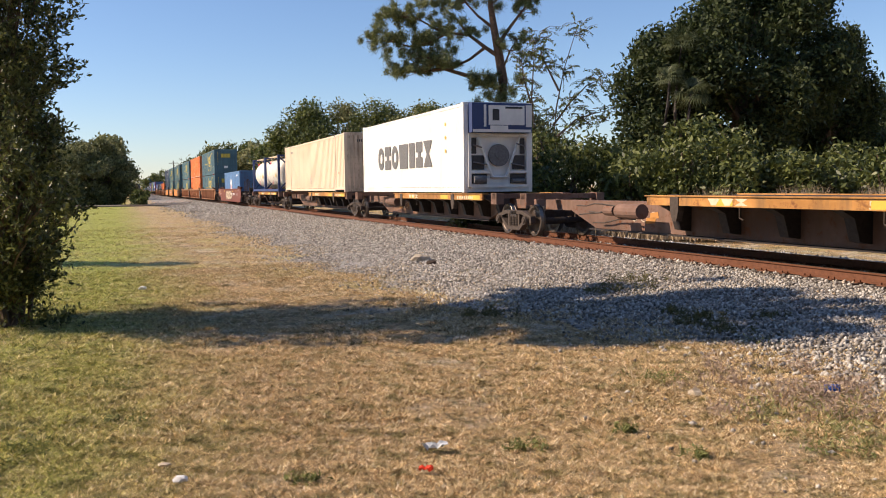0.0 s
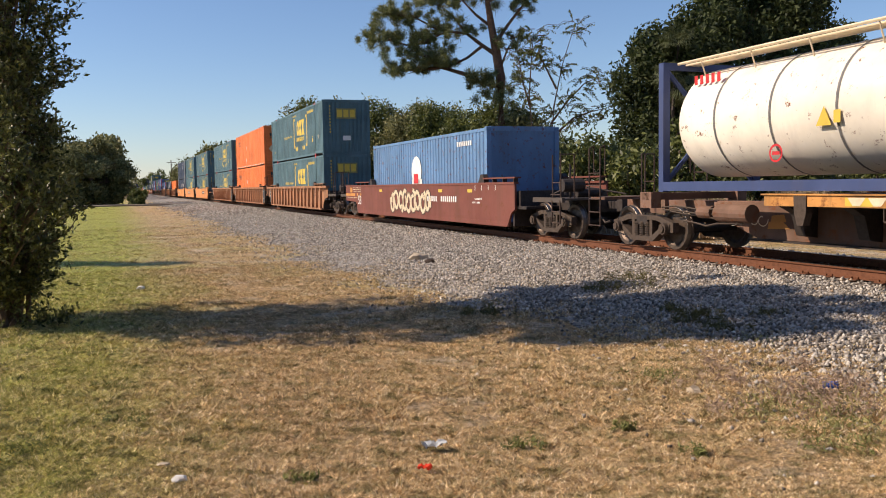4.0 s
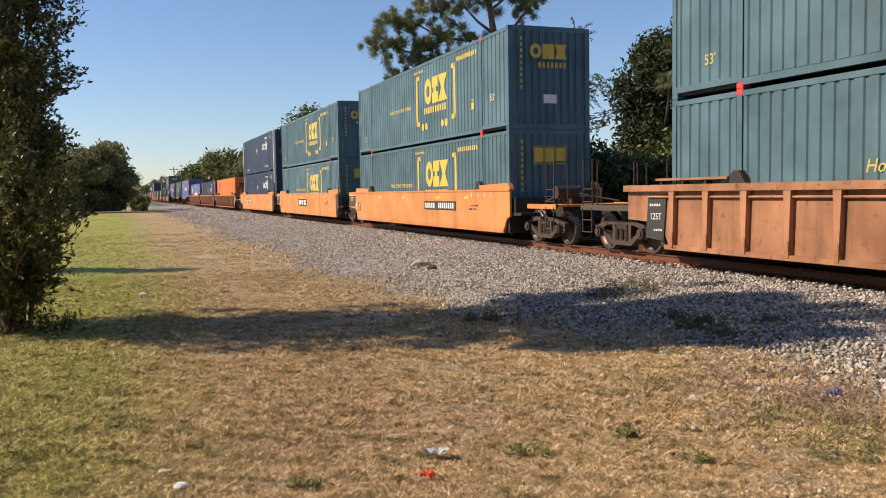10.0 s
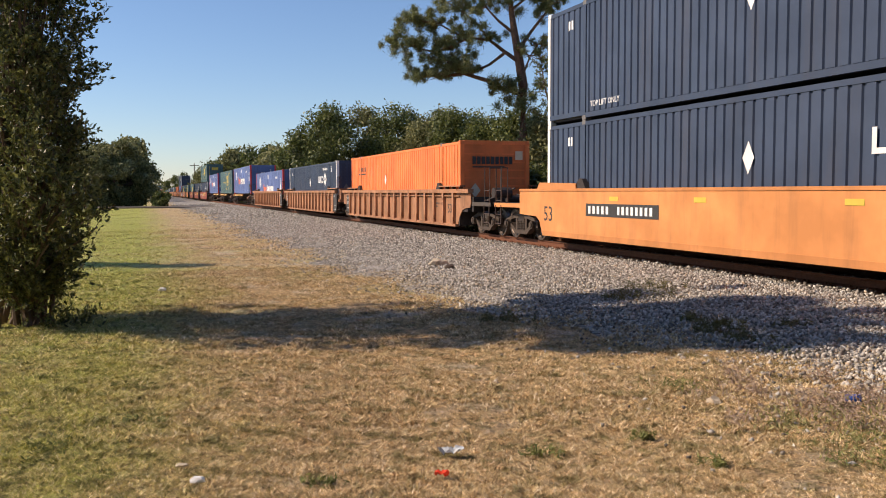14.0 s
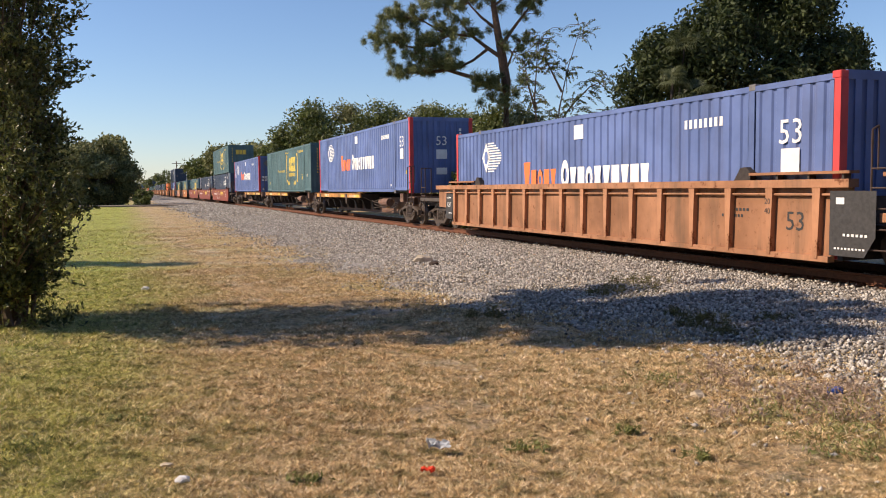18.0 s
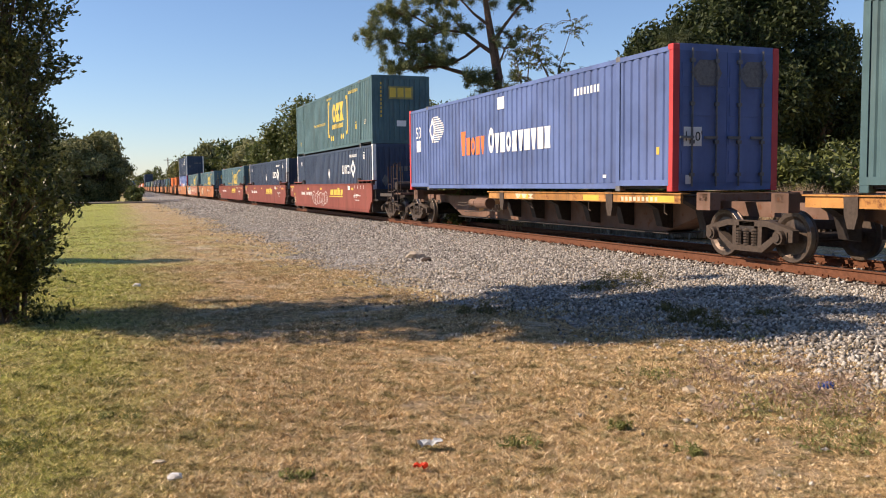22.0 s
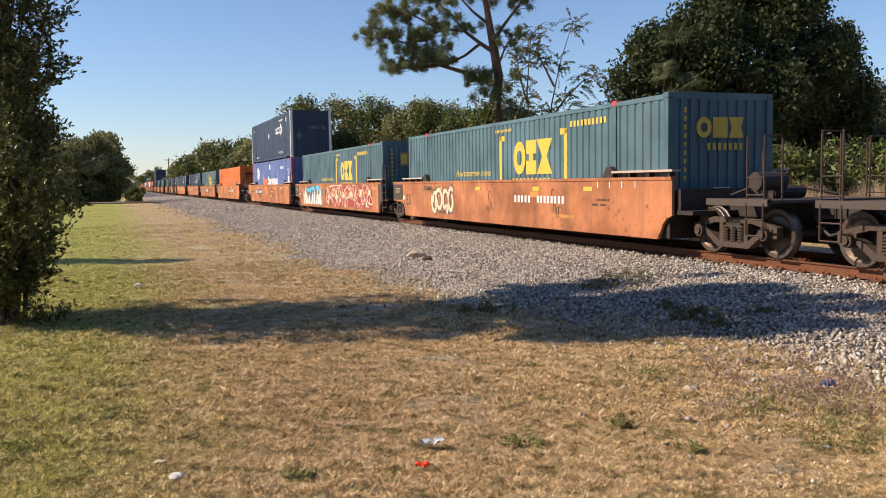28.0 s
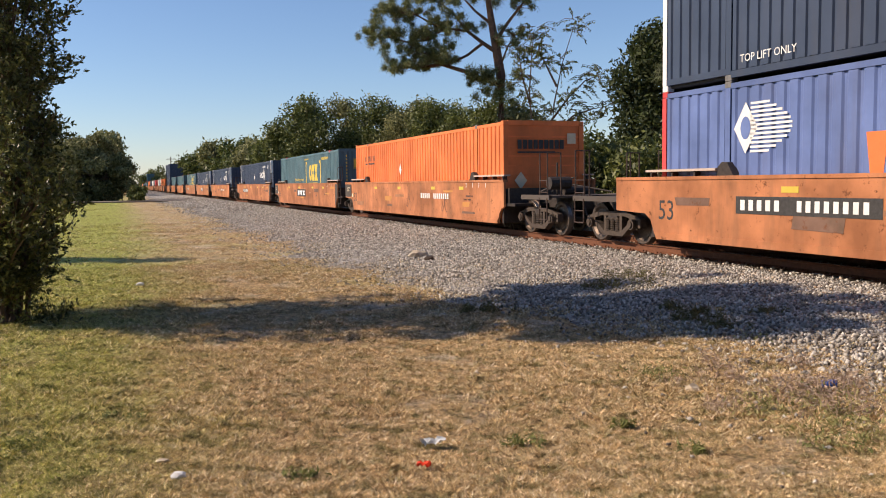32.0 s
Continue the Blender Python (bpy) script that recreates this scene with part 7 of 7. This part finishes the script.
M_PINKWEED = leaf_mat("pinkish_dry_weed", (0.26, 0.175, 0.12), (0.62, 0.49, 0.38), 0.8)
M_EDGEGRASS = leaf_mat("edge_grass", (0.16, 0.17, 0.05), (0.52, 0.46, 0.20), 0.7)
M_LAWNWEED = leaf_mat("lawn_weed", (0.10, 0.12, 0.035), (0.36, 0.37, 0.12), 0.7)
M_WEED = leaf_mat("dull_weed", (0.07, 0.07, 0.02), (0.22, 0.19, 0.07), 0.7)
for k, (px, py, z, r, h) in enumerate(((1110, 516, 0.05, 0.55, 0.16), (1130, 505, 0.06, 0.4, 0.2), (1070, 520, 0.05, 0.3, 0.1), (1222, 578, 0.02, 0.25, 0.22), (1240, 570, 0.02, 0.2, 0.15), (1365, 568, 0.03, 0.25, 0.1), (860, 560, 0.01, 0.35, 0.1), (1200, 560, 0.03, 0.3, 0.12), (1290, 590, 0.02, 0.3, 0.1))):
    weed("weed", px, py, z, r, h, 700, 0.03, M_WEED, "low olive weed growing through the ballast", 300 + k)
for k, (px, py, r, h) in enumerate(((1105, 762, 0.09, 0.05), (240, 745, 0.18, 0.05), (60, 800, 0.25, 0.06), (540, 855, 0.1, 0.05), (1160, 680, 0.3, 0.06), (200, 690, 0.25, 0.05), (930, 795, 0.15, 0.04), (1490, 805, 0.3, 0.07), (1340, 615, 0.3, 0.1), (1150, 675, 0.25, 0.06), (1240, 810, 0.12, 0.05))):
    weed("weed", px, py, 0.0, r, h, 260, 0.022, M_LAWNWEED, "small green weed in the dry lawn", 330 + k)
for k, (px, py) in enumerate(((1395, 715), (1450, 735), (1510, 750), (1550, 720), (1480, 775), (1545, 790), (1340, 740))):
    weed("weed", px, py, 0.0, 0.34, 0.07, 300, 0.026, M_EDGEGRASS, "tuft of longer green grass at the lawn's edge", 420 + k)
for k in range(13):
    rr0 = random.Random(500 + k)
    weed("weed", 1280 + rr0.uniform(-40, 300), 690 + rr0.uniform(-45, 60), 0.0, 0.30, 0.16, 340, 0.022, M_PINKWEED, "thin dry pinkish-brown weed at the ballast edge", 360 + k)

# dry tall grass at the foot of the thicket
r = np.random.default_rng(77)
k = 26000
px = r.uniform(900, 1700, k)
dep = 30.5 - 0.006 * (px - 860) + r.normal(0, 0.8, k)
x, y = (px - 784) / 1520.7 * dep, dep
hgt = r.uniform(0.5, 1.25, k) * (0.6 + 0.5 * np.sin(px * 0.021) ** 2 + 0.35 * (px > 1180))
a, b = r.uniform(0, 6.28, k), r.uniform(0, 6.28, k)
w = 0.016
p0 = np.stack([x - w * np.cos(a), y - w * np.sin(a), 0 * x], -1)
p1 = np.stack([x + w * np.cos(a), y + w * np.sin(a), 0 * x], -1)
p2 = np.stack([x + 0.3 * hgt * np.cos(b), y + 0.3 * hgt * np.sin(b), hgt], -1)
tall = new("tall_grass", from_arrays("tall_grass", np.stack([p0, p1, p2], 1).reshape(-1, 3), np.arange(3 * k).reshape(-1, 3), M_DRYWEED))
tagged(tall, "tall dry straw-coloured grass behind the track", "grass", kind="stuff")

# ---------------------------------------------------------------- the train, from its visible head to its tail
DECK, WELL = 1.20, 0.237
UP = WELL + 2.9
spine_car(-7.7, 10.7, strips=((1.74, 11.38),))
spine_car(10.7, 28.6, label="rusty spine car under the white refrigerated container")
reefer(14.04, DECK)
spine_car(28.6, 47.9, label="rusty spine car under the beige container", strips=((1.0, 9.7),))
c = box_container("shipping_container", 29.45, DECK, "beige corrugated container on a spine car", 16.15, 2.9, M_BEIGE, M_BEIGE, pitch=0.30, depth=0.045, near_end="front", crest=0.66, flank=0.08, end_mat=M_BEIGEEND)
decal("end_number", bars(-0.75, 0.2, 2.45, 2.58, 9, 0.4, 5), c, 0.004, -0.1, 0, M_LTBLACK, "end")
decal("tag", [rect(0, 0.14, 0.9, 1.0)], c, 1.3, SIDE, 0, M_LTORANGE)
decal("number_bars", bars(0, 0.8, 2.4, 2.52, 7, 0.3, 3), c, 14.2, SIDE, 0, M_GREY)
decal("peeled_placard", [[(0.17, 0.67), (0.04, 0.95), (-0.02, 1.0), (-0.18, 0.70), (-0.10, 0.45), (0.0, 0.34), (0.12, 0.48)]], c, 8.03, SIDE, 0, M_PEELED, label="bare grey diamond of a peeled placard")
spine_car(47.9, 62.5, far="end", label="rusty spine car under two tank containers", strips=((1.6, 10.0),))
tank_container(48.92, DECK)
tank_container(54.98, DECK)


def plate_scrawl(colour, u0, w, seed=3):
    """Loose fat looping paint strokes that spell nothing, over a dark outline."""
    def add(root, y):
        r = random.Random(seed)
        u, under, over = 0.25, [], []
        while u < w:
            state = r.getstate()
            a = r.uniform(0.22, 0.34)
            under += swirl(r, u, 0.82, a + 0.03, 0.44, 0.24)
            r.setstate(state)
            a = r.uniform(0.22, 0.34)
            over += swirl(r, u, 0.82, a + 0.03, 0.44, 0.15)
            u += a * 1.75
        decal("paint_outline", under, root, u0, y, 0, M_DARK)
        decal("paint_scrawl", over, root, u0, y + 0.003, 0, colour, label="pale looping paint scrawl")
    return add


well_car(67.75, "smooth", M_MAROON, "end", "end", marks="maroon", label="maroon well car with a pale paint scrawl", extra=plate_scrawl(M_LTCREAM, 11.0, 4.6, 3))
c = box_container("shipping_container", 69.8, WELL, "faded blue corrugated container in a maroon well car", 12.19, 2.9, M_LTBLUE, M_LTBLUE, pitch=0.28, post40=False, W=2.44)
decal("emblem", [disc(0.5, 1.7, 0.55, 16), rect(0, 1.1, 1.1, 1.4)], c, 7.0, 1.226, 0, M_LTWHITE, label="white and red emblem")
decal("emblem_patch", [rect(0.2, 0.7, 1.25, 1.6)], c, 7.0, 1.229, 0, M_LTRED)
decal("number_bars", bars(0, 1.3, 2.4, 2.55, 8, 0.3, 3), c, 2.4, 1.226, 0, M_LTWHITE)

BROWN = "tan-brown ribbed well car carrying stacked containers"
for i, (s, make) in enumerate(((91.32, "teal"), (110.99, "orange"), (130.65, "teal2"))):
    well_car(s, "ribbed", M_BROWNCAR, "end" if i == 0 else "joint", "end" if i == 2 else "joint", label=BROWN, gap_n=3.5)
    for z, low in ((WELL, True), (UP, False)):
        if make == "orange":
            orange_box(s, z, "stacked in a well car")
        else:
            teal_box(s, z, low, i + 1, end_mark=(make == "teal") if low or make == "teal" else True)
ORANGE = "orange smooth-sided well car carrying stacked containers"
for i, s in enumerate((154.46, 174.68, 194.21)):
    well_car(s, "smooth", M_ORANGECAR, "end" if i == 0 else "joint", "end" if i == 2 else "joint", label=ORANGE, marks="orange", gap_n=3.7)
    for z, low in ((WELL, True), (UP, False)):
        if i == 2:
            navy_box(s, z, "stacked in an orange well car")
        else:
            teal_box(s, z, low, i + 4, end_mark=low)
for i, s in enumerate((217.07, 236.86, 256.50)):
    well_car(s, "ribbed", M_BROWNCAR, "end" if i == 0 else "joint", "end" if i == 2 else "joint", label="tan-brown ribbed well car carrying one container", gap_n=4.0)
    (orange_box, navy_box, blue_box)[i](s, WELL, "single in a brown well car")
spine_car(277.9, 296.36, near="end", label="rusty spine car under a blue container", strips=((7.2, 16.8),))
blue_box(277.56, DECK, "on a spine car")
spine_car(296.36, 314.98, label="rusty spine car under a green container", strips=((7.76, 17.0),))
teal_box(296.13, DECK, False, 8, M_GREEN, "on a spine car")
spine_car(314.98, 333.6, far="end", label="rusty spine car under a blue container with doors", strips=((1.63, 10.85),))
blue_box(316.85, DECK, "closed doors, on spine car", "doors")


def thin_scrawl(root, y):
    r = random.Random(4)
    shapes = []
    for k in range(6):
        shapes += swirl(r, 0.3 + 0.55 * k, 0.72, 0.42, 0.42, 0.03, 1.3, 20)
    decal("paint_scrawl", shapes, root, 11.2, y, 0, M_LTWHITE, label="white looping line scrawl")


RED = "red-brown smooth well car with yellow block lettering"
for i, s in enumerate((337.91, 357.55, 376.99)):
    well_car(s, "smooth", M_REDCAR, "end" if i == 0 else "joint", "end" if i == 2 else "joint", label=RED, marks="red", gap_n=4.0, extra=thin_scrawl if i == 0 else None)
navy_box(337.91, WELL, "under a teal container")
teal_box(337.91, UP, False, 9, M_GREEN, "on top of a navy container")
navy_box(357.55, WELL, "single in a red well car")
teal_box(376.99, WELL, True, 10, None, "single in a red well car")


def wavy_loop(r, u, w, ru, rw, n=22):
    """A closed, bulging outline."""
    k1, k2, p1, p2 = r.choice((2, 3)), r.choice((3, 5)), r.uniform(0, 6.28), r.uniform(0, 6.28)
    return [(u + ru * math.cos(t) * (1 + 0.28 * math.sin(k1 * t + p1)), min(1.36, max(0.28, w + rw * math.sin(t) * (1 + 0.25 * math.sin(k2 * t + p2))))) for t in (2 * math.pi * i / n for i in range(n))]


def spike(r, u, w, h, lean):
    """A tall angular paint shape, wide at its foot."""
    return [(u - r.uniform(0.08, 0.2), w), (u + r.uniform(0.1, 0.22), w), (u + lean + 0.16, w + h * 0.55), (u + lean * 1.4 + 0.1, w + h), (u + lean - 0.14, w + h * 0.6)]


def bright_scrawl(root, y):
    """Two large painted areas: pale spikes under cyan clouds, and red bulging shapes outlined in cream."""
    r = random.Random(8)
    decal("painted_ground", [[(0, 0.24), (4.7, 0.24), (4.6, 0.7), (4.9, 1.1), (3.9, 1.3), (2.6, 1.42), (1.2, 1.34), (0.35, 1.2), (0.5, 0.8)]], root, 15.1, y, 0, M_GREY, label="dark outline of the pale paint")
    for k in range(13):
        decal("painted_spike", [spike(r, 0.25 + 0.35 * k, 0.26 + r.uniform(0, 0.12), r.uniform(0.55, 1.0), r.uniform(-0.35, 0.5))], root, 15.1, y + 0.001 + 0.0006 * (k % 4), 0, M_LTWHITE if k % 3 else M_LTCREAM, label="pale angular paint shape")
    for k in range(9):
        decal("painted_cloud", [wavy_loop(r, 0.9 + 0.4 * k, 1.18 + r.uniform(-0.1, 0.08), r.uniform(0.14, 0.34), r.uniform(0.07, 0.15))], root, 15.1, y + 0.004, 0, M_LTCYAN, label="cyan cloud of paint")
    decal("painted_stroke", [q for k in range(8) for q in ribbon([(0.5 + 0.5 * k, 0.3), (0.6 + 0.5 * k + r.uniform(-0.2, 0.3), 0.7), (0.45 + 0.5 * k, 1.15)], 0.035)], root, 15.1, y + 0.005, 0, M_DARK, label="thin dark paint lines")
    edge = [(0.0, 0.24)] + [(0.45 * i, 0.24) for i in range(1, 19)] + [(8.6, 0.5), (8.3, 0.9), (8.5, 1.2)] + [(8.2 - 0.45 * i, 1.33 + 0.08 * math.sin(2.1 * i)) for i in range(18)] + [(0.15, 1.0), (-0.15, 0.6)]
    decal("painted_ground", [edge], root, 9.6, y, 0, M_DEEPRED, label="deep red painted ground")
    for k in range(22):
        loop = wavy_loop(r, 0.4 + 0.37 * k, r.choice((0.5, 0.82, 1.1)) + r.uniform(-0.1, 0.1), r.uniform(0.28, 0.62), r.uniform(0.2, 0.42))
        lift = 0.001 + 0.0011 * (k % 5)
        if k % 4 == 1:
            decal("painted_shape", [wavy_loop(r, 0.4 + 0.37 * k, r.uniform(0.45, 1.1), 0.2, 0.13)], root, 9.6, y + lift, 0, M_LTCREAM, label="cream bulging paint shape")
        decal("painted_outline", ribbon(loop + loop[:1], r.choice((0.03, 0.04, 0.06))), root, 9.6, y + lift + 0.0005, 0, M_LTCREAM, label="cream looping paint outline")
    for k in range(7):
        decal("painted_patch", [wavy_loop(r, 0.7 + 1.15 * k, 1.08 + r.uniform(-0.16, 0.14), 0.22, 0.07)], root, 9.6, y + 0.0075, 0, M_PATCH, label="orange paint patch")
    for k in range(9):
        decal("painted_patch", [wavy_loop(r, 0.5 + 0.9 * k, r.uniform(0.4, 1.1), 0.10, 0.13)], root, 9.6, y + 0.0075, 0, M_LTCREAM, label="cream drop of paint")


RUST = "rust-orange smooth-sided well car with scuffed paint"
for i, s in enumerate((400.60, 420.13, 439.75)):
    well_car(s, "smooth", M_RUSTCAR, "end" if i == 0 else "joint", "end" if i == 2 else "joint", label=RUST, marks="rust", gap_n=3.4,
             extra=bright_scrawl if i == 1 else (plate_scrawl(M_LTCREAM, 13.2, 2.0) if i == 0 else None))
teal_box(400.60, WELL, True, 11, None, "single in a rusty well car", False)
teal_box(420.13, WELL, True, 12, None, "above bright painted scrawls")
blue_box(439.75, WELL, "under a navy container")
navy_box(439.75, UP, "on top of a blue container")
for i, s in enumerate((463.53, 483.07, 503.23)):
    well_car(s, "smooth", M_RUSTCAR, "end" if i == 0 else "joint", "end" if i == 2 else "joint", label=RUST, marks="rust", gap_n=3.6)
orange_box(463.53, WELL, "single in a rusty well car")
teal_box(483.07, WELL, True, 13, None, "single in a rusty well car")
navy_box(503.23, WELL, "single in a rusty well car")
for i, s in enumerate((527.47, 547.66, 567.3)):
    well_car(s, "smooth", M_RUSTCAR, "end" if i == 0 else "joint", "end" if i == 2 else "joint", label=RUST, marks="rust", gap_n=3.7)
    (navy_box, navy_box, lambda a, b, c: teal_box(a, b, True, 14, None, c))[i](s, WELL, "single in a rusty well car")
for k, (s, kind) in enumerate(((591.2, "teal"), (611.0, "teal"), (630.8, "navy2"), (654.8, "orange"), (674.6, "white"), (694.4, "red"), (718.4, "white"), (738.2, "navy"), (758.0, "orange"),
                               (782.0, "teal2"), (801.8, "navy"), (821.6, "teal"), (845.6, "orange"), (865.4, "teal2"), (885.2, "teal"), (909.2, "navy2"), (929.0, "white"), (948.8, "teal"))):
    i = k % 3
    well_car(s, "smooth", M_RUSTCAR, "end" if i == 0 else "joint", "end" if i == 2 else "joint", label=RUST, marks=None, gap_n=3.6)
    paint_of = {"teal": M_TEAL, "navy": M_NAVY, "orange": M_ORANGE, "white": M_WHITE, "red": M_RED}[kind.rstrip("2")]
    word = {"teal": "teal", "navy": "navy", "orange": "orange", "white": "white", "red": "red"}[kind.rstrip("2")]
    for z in (WELL, UP)[:2 if kind.endswith("2") else 1]:
        box_container("shipping_container", s, z, "plain %s corrugated container in a distant well car" % word, 16.15, 2.9, paint_of, paint_of)


def motions():
    home = bag.matrix_world.copy()
    lift = {0.0: (0, 0), 17.7: (0, 0), 18.2: (35, 20), 18.6: (60, -10), 19.0: (80, 25), 19.4: (55, 5), 19.8: (20, 15), 20.3: (0, 0), 32.0: (0, 0)}
    walk(bag, [(t, Matrix.Translation((0, 0, 0.07 * math.sin(radians(a)))) @ home @ pose(0, 0, 0, a, b, 0)) for t, (a, b) in lift.items()])
    for w, s in WHEELS:
        mid = next((k / 10 for k in range(400) if gone(k / 10) >= s), 99.0)
        t0, t1 = max(0.0, mid - 1.9), min(32.0, mid + 0.65)
        if t1 - t0 < 0.2:
            continue
        base = w.matrix_basis.copy()
        times = [t0 + k / 30 for k in range(int((t1 - t0) * 30) + 1)]
        rows = [(t, base @ Matrix.Rotation((gone(t0) - gone(t)) / 0.435, 4, "Y")) for t in times]
        walk(w, ([(0.0, base)] if t0 > 0.02 else []) + rows + ([(32.0, rows[-1][1])] if times[-1] < 31.98 else []))
    for root, s, z in TRAIN:
        rows = []
        for k in range(17):
            x, y = at(s - gone(2.0 * k))
            rows.append((2.0 * k, pose(x, y, RAIL + z, 0, 0, HEADING)))
        walk(root, rows)


motions()
